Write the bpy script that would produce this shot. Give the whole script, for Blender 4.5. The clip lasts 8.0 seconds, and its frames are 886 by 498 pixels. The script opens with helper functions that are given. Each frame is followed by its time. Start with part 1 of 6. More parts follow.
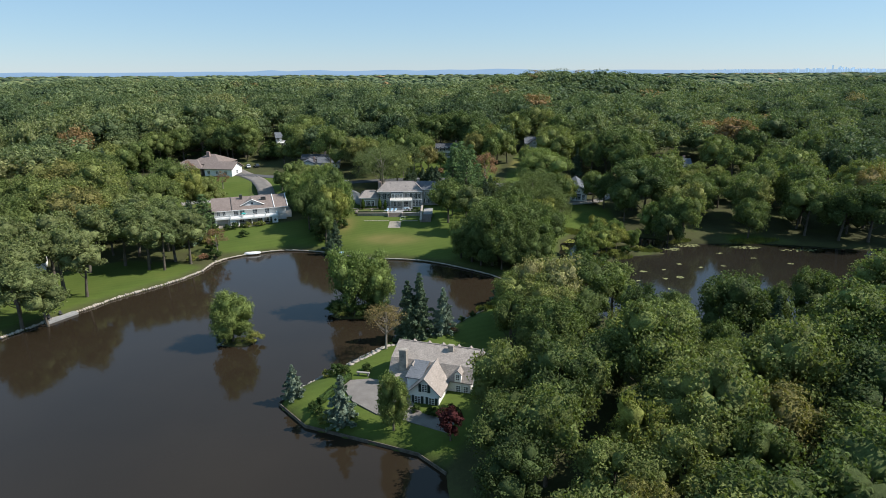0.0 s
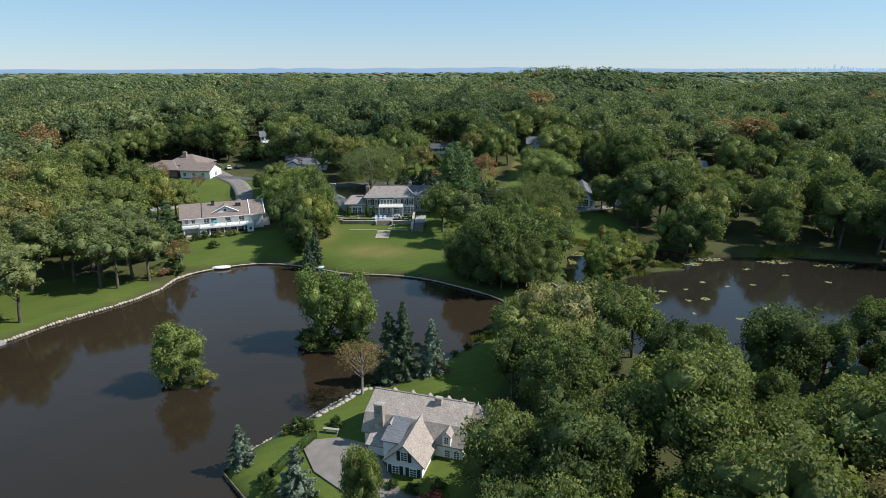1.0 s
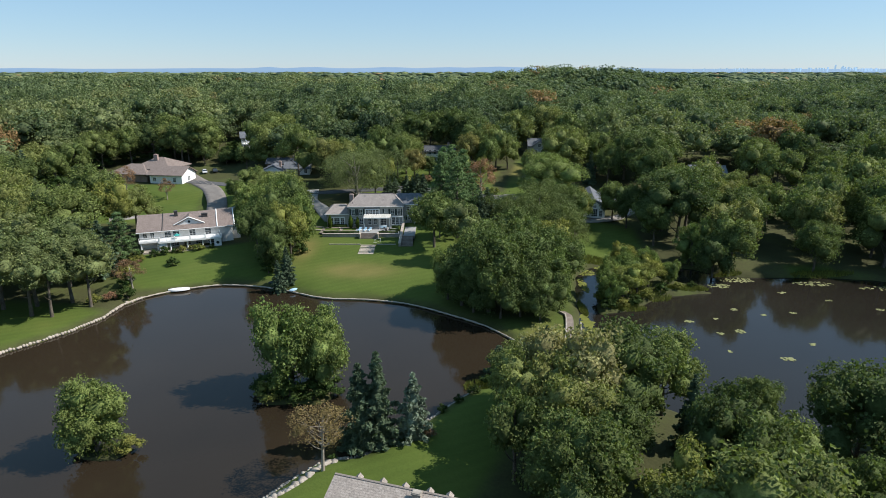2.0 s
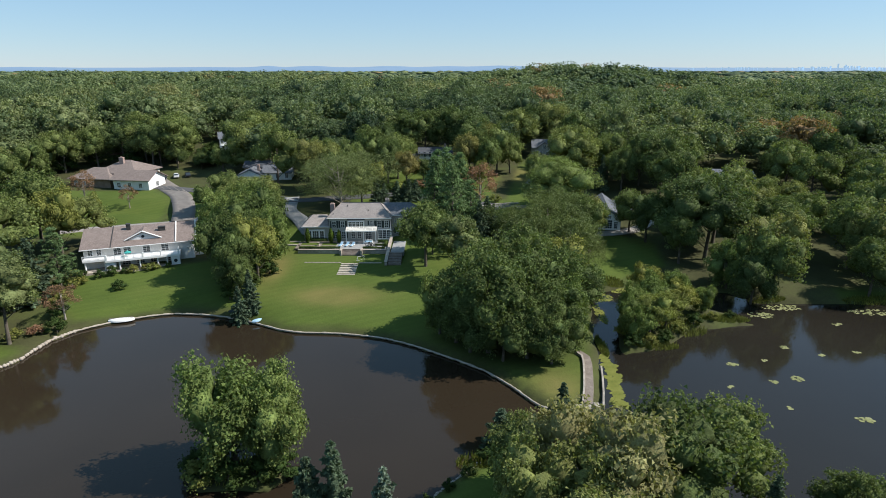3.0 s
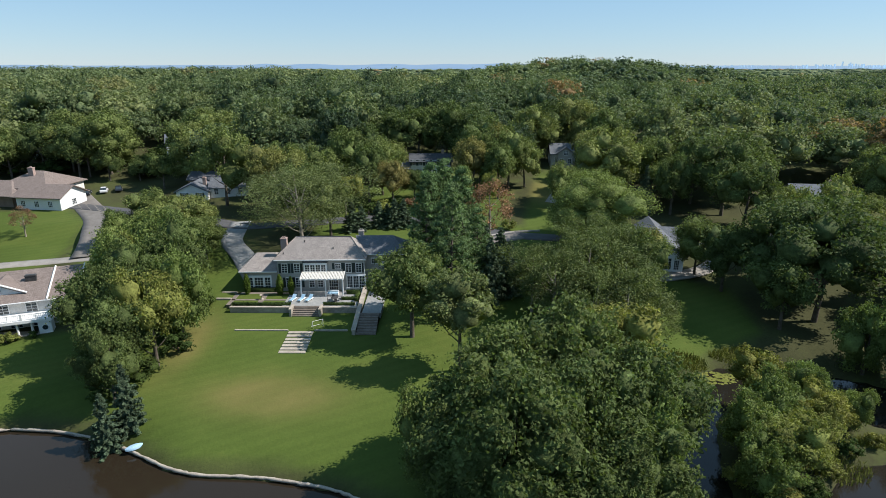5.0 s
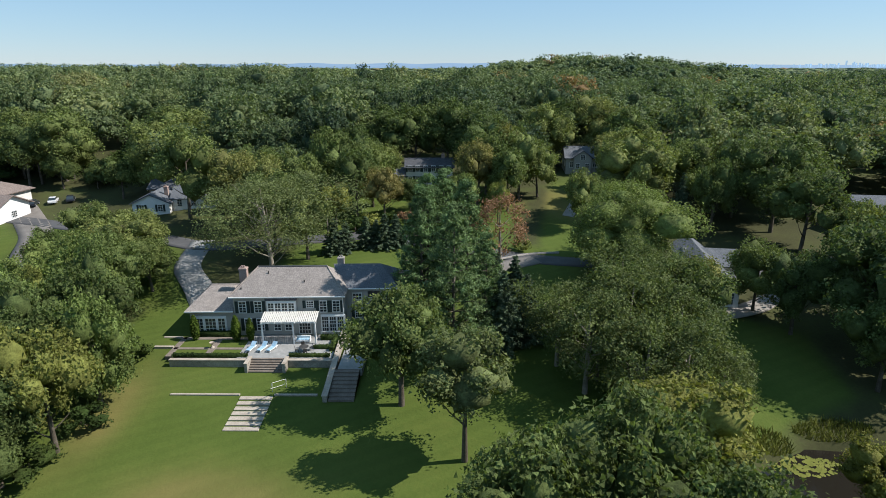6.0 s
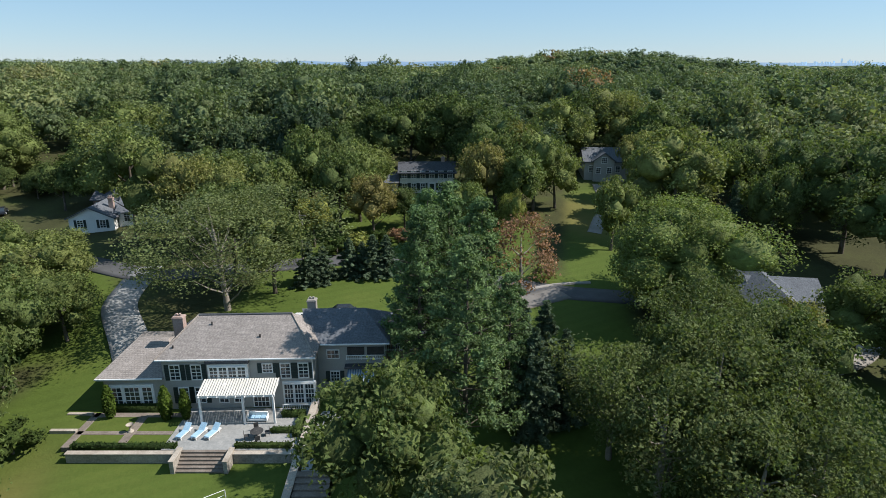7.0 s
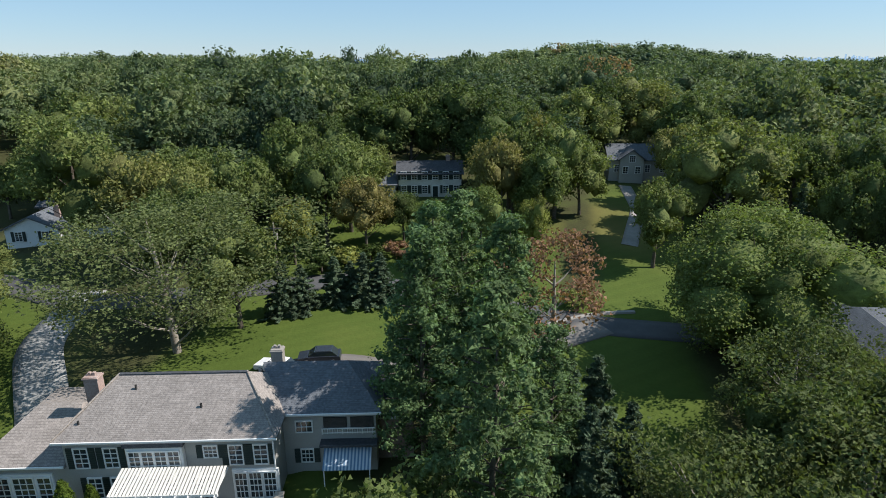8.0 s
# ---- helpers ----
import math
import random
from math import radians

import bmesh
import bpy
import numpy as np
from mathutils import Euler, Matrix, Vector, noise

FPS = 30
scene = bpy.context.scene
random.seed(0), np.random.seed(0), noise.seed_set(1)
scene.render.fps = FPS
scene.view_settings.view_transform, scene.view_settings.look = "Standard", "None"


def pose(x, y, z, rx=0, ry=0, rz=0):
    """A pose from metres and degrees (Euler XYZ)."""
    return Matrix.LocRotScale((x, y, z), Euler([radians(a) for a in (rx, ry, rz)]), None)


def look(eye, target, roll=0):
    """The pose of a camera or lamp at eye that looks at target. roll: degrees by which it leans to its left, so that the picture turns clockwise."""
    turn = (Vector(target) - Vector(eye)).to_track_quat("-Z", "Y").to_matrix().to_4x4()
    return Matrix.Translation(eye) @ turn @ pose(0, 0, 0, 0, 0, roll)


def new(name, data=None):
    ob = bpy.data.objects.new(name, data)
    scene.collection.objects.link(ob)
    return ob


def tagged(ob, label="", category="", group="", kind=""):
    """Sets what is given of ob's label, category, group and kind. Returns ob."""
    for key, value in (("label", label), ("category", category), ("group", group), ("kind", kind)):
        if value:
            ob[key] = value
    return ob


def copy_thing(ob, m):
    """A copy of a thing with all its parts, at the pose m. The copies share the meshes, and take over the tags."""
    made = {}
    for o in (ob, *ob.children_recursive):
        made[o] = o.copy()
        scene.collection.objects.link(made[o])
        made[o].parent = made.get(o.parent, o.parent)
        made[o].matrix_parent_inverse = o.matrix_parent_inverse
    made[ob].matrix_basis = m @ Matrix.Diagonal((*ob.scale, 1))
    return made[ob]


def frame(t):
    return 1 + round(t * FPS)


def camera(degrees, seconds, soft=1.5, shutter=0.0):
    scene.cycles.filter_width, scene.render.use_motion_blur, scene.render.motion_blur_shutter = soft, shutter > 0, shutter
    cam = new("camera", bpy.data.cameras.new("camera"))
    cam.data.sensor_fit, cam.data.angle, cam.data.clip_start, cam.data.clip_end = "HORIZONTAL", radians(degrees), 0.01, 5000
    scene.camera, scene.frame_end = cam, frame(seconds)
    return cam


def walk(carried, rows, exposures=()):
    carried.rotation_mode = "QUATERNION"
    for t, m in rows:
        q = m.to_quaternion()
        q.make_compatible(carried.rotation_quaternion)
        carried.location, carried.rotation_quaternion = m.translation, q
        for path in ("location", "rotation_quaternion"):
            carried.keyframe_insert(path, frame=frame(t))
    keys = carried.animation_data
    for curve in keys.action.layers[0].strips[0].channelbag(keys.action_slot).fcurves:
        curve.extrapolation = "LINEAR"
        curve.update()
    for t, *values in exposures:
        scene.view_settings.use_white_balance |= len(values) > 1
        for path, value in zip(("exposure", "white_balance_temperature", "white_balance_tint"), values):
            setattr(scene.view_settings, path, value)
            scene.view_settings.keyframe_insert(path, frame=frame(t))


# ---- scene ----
cam = camera(74.0, 8.0, soft=0.9)
PATH = [
    (0, (1.27, -10.37, 53.42), (1.16, 8.77, 47.61), -0.3),
    (0.5, (2.14, -0.46, 52.65), (2.04, 18.67, 46.81), -0.2),
    (1, (3.01, 9.77, 51.82), (2.92, 28.89, 45.96), -0.1),
    (1.5, (3.94, 20.23, 51.06), (3.88, 39.35, 45.20), -0.0),
    (3, (6.69, 53.15, 48.42), (6.60, 72.26, 42.53), -0.0),
    (3.5, (7.01, 64.68, 47.38), (6.93, 83.79, 41.48), -0.0),
    (4, (7.02, 76.12, 46.55), (6.94, 95.23, 40.64), -0.0),
    (4.5, (7.17, 87.67, 45.82), (7.09, 106.77, 39.89), 0.0),
    (6, (7.45, 121.72, 43.16), (7.32, 140.82, 37.20), 0.0),
    (6.5, (6.64, 134.24, 42.07), (6.60, 153.32, 36.07), 0.0),
    (7, (6.18, 144.90, 40.94), (6.21, 163.98, 34.93), 0.0),
    (7.5, (5.84, 153.90, 39.79), (5.88, 172.96, 33.74), -0.1),
    (8, (5.43, 162.82, 38.40), (5.41, 181.87, 32.31), -0.2),
]
walk(cam, [(t, look(eye, target, roll)) for t, eye, target, roll in PATH],
     exposures=[(0.0, 0.45, 6300, 12), (8.0, 0.45, 6300, 12)])

# ---- daylight: early-autumn sun from behind and right, clear sky ----
SUN_EL, SUN_AZ = radians(46.0), radians(88.0)      # azimuth from +y towards +x
world = bpy.data.worlds.new("sky")
scene.world = world
world.use_nodes = True
wn = world.node_tree.nodes
wn.clear()
sky = wn.new("ShaderNodeTexSky")
sky.sky_type = "NISHITA"
sky.sun_disc = False
sky.sun_elevation, sky.sun_rotation = SUN_EL, SUN_AZ
sky.altitude, sky.air_density, sky.dust_density, sky.ozone_density = 50, 1.0, 0.0, 3.0
bg = wn.new("ShaderNodeBackground")
bg.inputs["Strength"].default_value = 0.090
wo = wn.new("ShaderNodeOutputWorld")
pale = wn.new("ShaderNodeMixRGB")           # a little high haze evens the clear sky out
pale.inputs[0].default_value = 0.58
pale.inputs[2].default_value = (2.5, 4.5, 6.3, 1)
world.node_tree.links.new(sky.outputs[0], pale.inputs[1])
world.node_tree.links.new(pale.outputs[0], bg.inputs[0])
world.node_tree.links.new(bg.outputs[0], wo.inputs[0])
sun = new("sun", bpy.data.lights.new("sun", "SUN"))
sun.data.energy, sun.data.angle, sun.data.color = 5.0, radians(0.53), (1.0, 0.94, 0.85)
sdir = Vector((math.cos(SUN_EL) * math.sin(SUN_AZ), math.cos(SUN_EL) * math.cos(SUN_AZ), math.sin(SUN_EL)))
sun.matrix_basis = look(sdir * 300, (0, 0, 0))


# ---- materials ----
def material(name, rough=0.8, metal=0.0, spec=0.3):
    m = bpy.data.materials.new(name)
    m.use_nodes = True
    b = m.node_tree.nodes["Principled BSDF"]
    b.inputs["Roughness"].default_value = rough
    b.inputs["Metallic"].default_value = metal
    b.inputs["Specular IOR Level"].default_value = spec
    return m, m.node_tree.nodes, m.node_tree.links, b


def ramp(nodes, stops):
    r = nodes.new("ShaderNodeValToRGB")
    e = r.color_ramp.elements
    while len(e) < len(stops):
        e.new(0.5)
    for el, (p, c) in zip(e, stops):
        el.position, el.color = p, (*c, 1)
    return r


def noise_tex(nodes, links, scale, detail=4, coords=None, rough=0.55):
    n = nodes.new("ShaderNodeTexNoise")
    n.inputs["Scale"].default_value, n.inputs["Detail"].default_value = scale, detail
    n.inputs["Roughness"].default_value = rough
    if coords is not None:
        links.new(coords, n.inputs["Vector"])
    return n


def blotchy(name, a, b, c, big=0.3, small=6.0, rough=0.85, bump=0.15, spec=0.25, metal=0.0):
    """Two scales of variation between three colours, with fine relief."""
    m, nodes, links, bsdf = material(name, rough, metal, spec)
    geo = nodes.new("ShaderNodeNewGeometry")
    n1 = noise_tex(nodes, links, big, 3, geo.outputs["Position"])
    n2 = noise_tex(nodes, links, small, 5, geo.outputs["Position"])
    mix = nodes.new("ShaderNodeMath")
    mix.operation = "MULTIPLY_ADD"
    links.new(n2.outputs["Fac"], mix.inputs[0])
    mix.inputs[1].default_value = 0.5
    half = nodes.new("ShaderNodeMath")
    half.operation = "MULTIPLY"
    half.inputs[1].default_value = 0.5
    links.new(n1.outputs["Fac"], half.inputs[0])
    links.new(half.outputs[0], mix.inputs[2])
    r = ramp(nodes, [(0.32, a), (0.5, b), (0.68, c)])
    links.new(mix.outputs[0], r.inputs[0])
    links.new(r.outputs[0], bsdf.inputs["Base Color"])
    if bump:
        bp = nodes.new("ShaderNodeBump")
        bp.inputs["Strength"].default_value = bump
        bp.inputs["Distance"].default_value = 0.05
        links.new(n2.outputs["Fac"], bp.inputs["Height"])
        links.new(bp.outputs[0], bsdf.inputs["Normal"])
    return m


def foliage(name, stops, attr=None, gloss=0.1, glow=0.26):
    """Leaves: the colour differs from tree to tree and from leaf to leaf; light passes through them."""
    m, nodes, links, bsdf = material(name, 0.6, 0, gloss)
    geo = nodes.new("ShaderNodeNewGeometry")
    if attr:
        src = nodes.new("ShaderNodeAttribute")
        src.attribute_name = attr
        tree = src.outputs["Fac"]
    else:
        src = nodes.new("ShaderNodeObjectInfo")
        tree = src.outputs["Random"]
    r = ramp(nodes, [(p, (c[0] * 0.99, c[1], c[2] * 1.04)) for p, c in stops])
    links.new(tree, r.inputs[0])
    isl = nodes.new("ShaderNodeMapRange")
    isl.inputs["To Min"].default_value, isl.inputs["To Max"].default_value = 0.80, 1.44
    links.new(geo.outputs["Random Per Island"], isl.inputs["Value"])
    n = noise_tex(nodes, links, 0.35, 2, geo.outputs["Position"])
    fine = noise_tex(nodes, links, 0.9, 7, geo.outputs["Position"], 0.78)     # single sprays of leaves
    bp = nodes.new("ShaderNodeBump")
    bp.inputs["Strength"].default_value, bp.inputs["Distance"].default_value = 1.0, 0.5
    links.new(fine.outputs["Fac"], bp.inputs["Height"])
    links.new(bp.outputs[0], bsdf.inputs["Normal"])
    fr = nodes.new("ShaderNodeMapRange")
    fr.inputs["From Min"].default_value, fr.inputs["From Max"].default_value = 0.32, 0.68
    fr.inputs["To Min"].default_value, fr.inputs["To Max"].default_value = 0.55, 1.5
    links.new(fine.outputs["Fac"], fr.inputs["Value"])
    nr = nodes.new("ShaderNodeMapRange")
    nr.inputs["From Min"].default_value, nr.inputs["From Max"].default_value = 0.3, 0.7
    nr.inputs["To Min"].default_value, nr.inputs["To Max"].default_value = 0.75, 1.25
    links.new(n.outputs["Fac"], nr.inputs["Value"])
    mul = nodes.new("ShaderNodeMath")
    mul.operation = "MULTIPLY"
    links.new(isl.outputs[0], mul.inputs[0])
    links.new(nr.outputs[0], mul.inputs[1])
    mul2 = nodes.new("ShaderNodeMath")
    mul2.operation = "MULTIPLY"
    links.new(mul.outputs[0], mul2.inputs[0])
    links.new(fr.outputs[0], mul2.inputs[1])
    sc = nodes.new("ShaderNodeVectorMath")
    sc.operation = "SCALE"
    links.new(r.outputs[0], sc.inputs[0])
    links.new(mul2.outputs[0], sc.inputs["Scale"])
    links.new(sc.outputs[0], bsdf.inputs["Base Color"])
    tr = nodes.new("ShaderNodeBsdfTranslucent")
    warm = nodes.new("ShaderNodeVectorMath")
    warm.operation = "MULTIPLY"
    warm.inputs[1].default_value = (1.22, 1.34, 0.62)
    links.new(sc.outputs[0], warm.inputs[0])
    links.new(warm.outputs[0], tr.inputs[0])
    mx = nodes.new("ShaderNodeMixShader")
    mx.inputs[0].default_value = glow
    links.new(bsdf.outputs[0], mx.inputs[1])
    links.new(tr.outputs[0], mx.inputs[2])
    links.new(mx.outputs[0], nodes["Material Output"].inputs[0])
    return m


GREENS = [(0.0, (0.070, 0.096, 0.033)), (0.3, (0.100, 0.130, 0.040)), (0.6, (0.134, 0.164, 0.050)),
          (0.86, (0.165, 0.186, 0.058)), (0.96, (0.175, 0.175, 0.055)), (1.0, (0.195, 0.155, 0.058))]
leaf = foliage("broad_leaves", GREENS)
# far crowns: greyer, bluer than near leaves, distance haze put into the colour
leaf_far = foliage("hazed_forest_leaves", [(0.0, (0.048, 0.072, 0.037)), (0.3, (0.086, 0.116, 0.054)), (0.6, (0.130, 0.162, 0.068)),
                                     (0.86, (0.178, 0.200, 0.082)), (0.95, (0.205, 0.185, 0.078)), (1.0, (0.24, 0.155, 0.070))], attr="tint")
leaf_elm = foliage("fine_elm_leaves", [(0, (0.122, 0.148, 0.056)), (1, (0.145, 0.165, 0.062))])
leaf_shore = foliage("shore_leaves", [(0, (0.120, 0.150, 0.056)), (1, (0.155, 0.175, 0.066))])
leaf_open = foliage("open_leaves", [(0, (0.095, 0.124, 0.044)), (1, (0.125, 0.148, 0.052))])
leaf_tan = foliage("thin_tan_leaves", [(0, (0.19, 0.145, 0.062)), (1, (0.215, 0.16, 0.068))])
leaf_light = foliage("light_leaves", [(0, (0.132, 0.176, 0.050)), (1, (0.158, 0.194, 0.056))])
leaf_pale = foliage("seeding_leaves", [(0, (0.235, 0.226, 0.096)), (1, (0.274, 0.254, 0.104))])
leaf_dark = foliage("dark_leaves", [(0, (0.088, 0.120, 0.039)), (1, (0.116, 0.148, 0.046))])
leaf_gold = foliage("yellow_leaves", [(0, (0.165, 0.185, 0.048)), (1, (0.20, 0.20, 0.05))])
leaf_rust = foliage("rust_leaves", [(0, (0.195, 0.122, 0.070)), (1, (0.25, 0.140, 0.082))])
leaf_red = foliage("crimson_leaves", [(0, (0.060, 0.019, 0.019)), (1, (0.075, 0.022, 0.021))])
needle = foliage("dark_needles", [(0, (0.075, 0.108, 0.062)), (1, (0.09, 0.125, 0.07))], glow=0.15)
needle_blue = foliage("blue_needles", [(0, (0.135, 0.175, 0.120)), (1, (0.155, 0.195, 0.135))], glow=0.15)
needle_pine = foliage("pine_needles", [(0, (0.112, 0.170, 0.068)), (1, (0.132, 0.188, 0.076))], glow=0.25)
bark = blotchy("bark", (0.05, 0.04, 0.03), (0.10, 0.085, 0.065), (0.17, 0.15, 0.12), 1.0, 9.0, bump=0.5)
bark_pale = blotchy("pale_bark", (0.16, 0.14, 0.11), (0.26, 0.23, 0.19), (0.36, 0.33, 0.28), 1.0, 9.0, bump=0.4)
wall_grey = blotchy("grey_painted_shingle", (0.34, 0.33, 0.30), (0.38, 0.37, 0.34), (0.42, 0.41, 0.38), 0.5, 12, bump=0.2)
white = blotchy("white_paint", (0.70, 0.70, 0.68), (0.77, 0.77, 0.75), (0.82, 0.82, 0.80), 0.6, 9, rough=0.55, bump=0.05)
white_brick = blotchy("whitewashed_wall", (0.52, 0.50, 0.47), (0.66, 0.64, 0.60), (0.76, 0.74, 0.70), 0.8, 7, bump=0.3)
cladding = blotchy("brown_cladding", (0.16, 0.11, 0.08), (0.22, 0.16, 0.12), (0.28, 0.21, 0.16), 0.6, 8)
shutter_paint = blotchy("dark_green_paint", (0.018, 0.03, 0.028), (0.024, 0.038, 0.034), (0.03, 0.045, 0.04), 1, 10, rough=0.5, bump=0)
stone = blotchy("field_stone", (0.16, 0.145, 0.125), (0.30, 0.27, 0.23), (0.44, 0.40, 0.34), 0.9, 5.0, bump=0.5)
stone_light = blotchy("pale_cut_stone", (0.25, 0.21, 0.17), (0.36, 0.315, 0.26), (0.46, 0.41, 0.34), 0.8, 6.0, bump=0.3)
step_stone = blotchy("worn_brownstone", (0.12, 0.10, 0.08), (0.18, 0.15, 0.125), (0.25, 0.215, 0.18), 0.8, 6.0, bump=0.3)
paving = blotchy("bluestone_paving", (0.20, 0.205, 0.20), (0.26, 0.26, 0.25), (0.33, 0.325, 0.31), 0.6, 4.0, bump=0.1)
gravel = blotchy("gravel", (0.12, 0.108, 0.096), (0.165, 0.15, 0.135), (0.215, 0.198, 0.178), 0.5, 14, bump=0.4)
asphalt = blotchy("asphalt", (0.055, 0.055, 0.058), (0.08, 0.08, 0.082), (0.11, 0.11, 0.11), 0.3, 12, bump=0.2)
concrete = blotchy("pale_concrete", (0.20, 0.185, 0.165), (0.27, 0.25, 0.225), (0.34, 0.315, 0.285), 0.5, 8, bump=0.15)
brick = blotchy("chimney_brick", (0.26, 0.18, 0.15), (0.35, 0.26, 0.225), (0.43, 0.34, 0.30), 1.2, 9, bump=0.3)
hedge_leaf = foliage("hedge_leaves", [(0, (0.040, 0.068, 0.018)), (1, (0.055, 0.080, 0.02))])
arbor_leaf = foliage("arborvitae_leaves", [(0, (0.075, 0.115, 0.018)), (1, (0.09, 0.125, 0.02))])
blue_cloth = blotchy("blue_cloth", (0.22, 0.36, 0.48), (0.30, 0.46, 0.58), (0.38, 0.54, 0.66), 1, 8, bump=0.1)
dark_metal = blotchy("dark_metal", (0.03, 0.03, 0.03), (0.05, 0.05, 0.05), (0.08, 0.075, 0.07), 2, 12, rough=0.5, bump=0.1)
wood_grey = blotchy("weathered_wood", (0.14, 0.12, 0.10), (0.20, 0.175, 0.15), (0.27, 0.24, 0.21), 0.8, 10, bump=0.3)
lily_leaf = blotchy("lily_pads", (0.13, 0.15, 0.06), (0.20, 0.21, 0.09), (0.30, 0.30, 0.17), 0.6, 5, rough=0.85, bump=0.1, spec=0.1)
mat_weed = blotchy("floating_weed", (0.095, 0.112, 0.024), (0.14, 0.152, 0.034), (0.185, 0.186, 0.05), 0.7, 5, rough=0.9, bump=0.1, spec=0.1)
reed_leaf = foliage("reed_leaves", [(0, (0.14, 0.155, 0.03)), (1, (0.18, 0.18, 0.035))])
distance = blotchy("hazed_hills", (0.10, 0.145, 0.20), (0.11, 0.155, 0.21), (0.12, 0.165, 0.22), 0.002, 0.01, bump=0)
hazed_towers = blotchy("hazed_towers", (0.42, 0.50, 0.60), (0.44, 0.52, 0.62), (0.46, 0.54, 0.64), 0.002, 0.01, bump=0)
car_dark = blotchy("dark_car_paint", (0.02, 0.025, 0.035), (0.025, 0.03, 0.04), (0.03, 0.035, 0.045), 1, 3, rough=0.25, bump=0, spec=0.5)
car_white = blotchy("white_car_paint", (0.68, 0.68, 0.68), (0.72, 0.72, 0.72), (0.75, 0.75, 0.75), 1, 3, rough=0.25, bump=0, spec=0.5)

for _m, _c, _e in ((distance, (0.16, 0.26, 0.38, 1), 0.6), (hazed_towers, (0.38, 0.53, 0.66, 1), 0.5)):   # added glow, on haze-blue base colours, stands in for haze
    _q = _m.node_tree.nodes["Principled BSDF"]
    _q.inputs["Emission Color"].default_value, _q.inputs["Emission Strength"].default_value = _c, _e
glass, _n, _l, _b = material("window_glass", 0.06, 0, 0.7)
_b.inputs["Base Color"].default_value = (0.03, 0.04, 0.045, 1)


def shingles(name, a, b, c, row=0.16):
    """Courses of shingles: single colours, the lines between courses and weather streaks."""
    m, nodes, links, bsdf = material(name, 0.9, 0, 0.2)
    tc = nodes.new("ShaderNodeTexCoord")
    br = nodes.new("ShaderNodeTexBrick")
    br.inputs["Scale"].default_value = 1.0
    br.inputs["Brick Width"].default_value, br.inputs["Row Height"].default_value = 0.32, row
    br.inputs["Mortar Size"].default_value = 0.012
    br.inputs["Color1"].default_value, br.inputs["Color2"].default_value = (*a, 1), (*c, 1)
    br.inputs["Mortar"].default_value = (*[v * 0.45 for v in a], 1)
    sep = nodes.new("ShaderNodeSeparateXYZ")
    links.new(tc.outputs["Object"], sep.inputs[0])
    add = nodes.new("ShaderNodeMath")
    links.new(sep.outputs["X"], add.inputs[0])
    links.new(sep.outputs["Y"], add.inputs[1])
    zs = nodes.new("ShaderNodeMath")
    zs.operation = "MULTIPLY"
    zs.inputs[1].default_value = 1.9
    links.new(sep.outputs["Z"], zs.inputs[0])
    cmb = nodes.new("ShaderNodeCombineXYZ")
    links.new(add.outputs[0], cmb.inputs["X"])
    links.new(zs.outputs[0], cmb.inputs["Y"])
    links.new(cmb.outputs[0], br.inputs["Vector"])
    n1 = noise_tex(nodes, links, 0.7, 4, tc.outputs["Object"])
    n2 = noise_tex(nodes, links, 5.0, 5, tc.outputs["Object"])
    r1 = ramp(nodes, [(0.3, tuple(v * 0.82 for v in b)), (0.7, tuple(v * 1.2 for v in b))])
    links.new(n1.outputs["Fac"], r1.inputs[0])
    mx = nodes.new("ShaderNodeMixRGB")
    mx.inputs[0].default_value = 0.5
    links.new(br.outputs["Color"], mx.inputs[1])
    links.new(r1.outputs[0], mx.inputs[2])
    r2 = ramp(nodes, [(0.35, (0.75, 0.75, 0.75)), (0.65, (1.2, 1.2, 1.2))])
    links.new(n2.outputs["Fac"], r2.inputs[0])
    m2 = nodes.new("ShaderNodeMixRGB")
    m2.blend_type = "MULTIPLY"
    m2.inputs[0].default_value = 0.8
    links.new(mx.outputs[0], m2.inputs[1])
    links.new(r2.outputs[0], m2.inputs[2])
    links.new(m2.outputs[0], bsdf.inputs["Base Color"])
    bp = nodes.new("ShaderNodeBump")
    bp.inputs["Strength"].default_value, bp.inputs["Distance"].default_value = 0.5, 0.03
    links.new(br.outputs["Fac"], bp.inputs["Height"])
    bp.invert = True
    links.new(bp.outputs[0], bsdf.inputs["Normal"])
    return m


roof_cedar = shingles("weathered_cedar_shingles", (0.23, 0.205, 0.185), (0.27, 0.24, 0.22), (0.32, 0.29, 0.265))
roof_slate = shingles("dark_slate", (0.07, 0.075, 0.085), (0.085, 0.09, 0.10), (0.11, 0.115, 0.125))
roof_brown = shingles("brown_shingles", (0.17, 0.135, 0.12), (0.205, 0.165, 0.145), (0.25, 0.205, 0.18))
roof_pale = shingles("silvered_cedar_shingles", (0.25, 0.215, 0.185), (0.31, 0.27, 0.235), (0.38, 0.34, 0.30), 0.2)
roof_grey = shingles("grey_asphalt_shingles", (0.11, 0.12, 0.135), (0.13, 0.14, 0.155), (0.16, 0.17, 0.185))


def striped(name, a, b, width, axis):
    m, nodes, links, bsdf = material(name, 0.7, 0, 0.3)
    tc = nodes.new("ShaderNodeTexCoord")
    w = nodes.new("ShaderNodeTexWave")
    w.bands_direction = axis
    w.inputs["Scale"].default_value = 0.314 / width
    w.inputs["Distortion"].default_value = 0
    links.new(tc.outputs["Object"], w.inputs["Vector"])
    r = ramp(nodes, [(0.42, a), (0.58, b)])
    links.new(w.outputs["Fac"], r.inputs[0])
    links.new(r.outputs[0], bsdf.inputs["Base Color"])
    return m


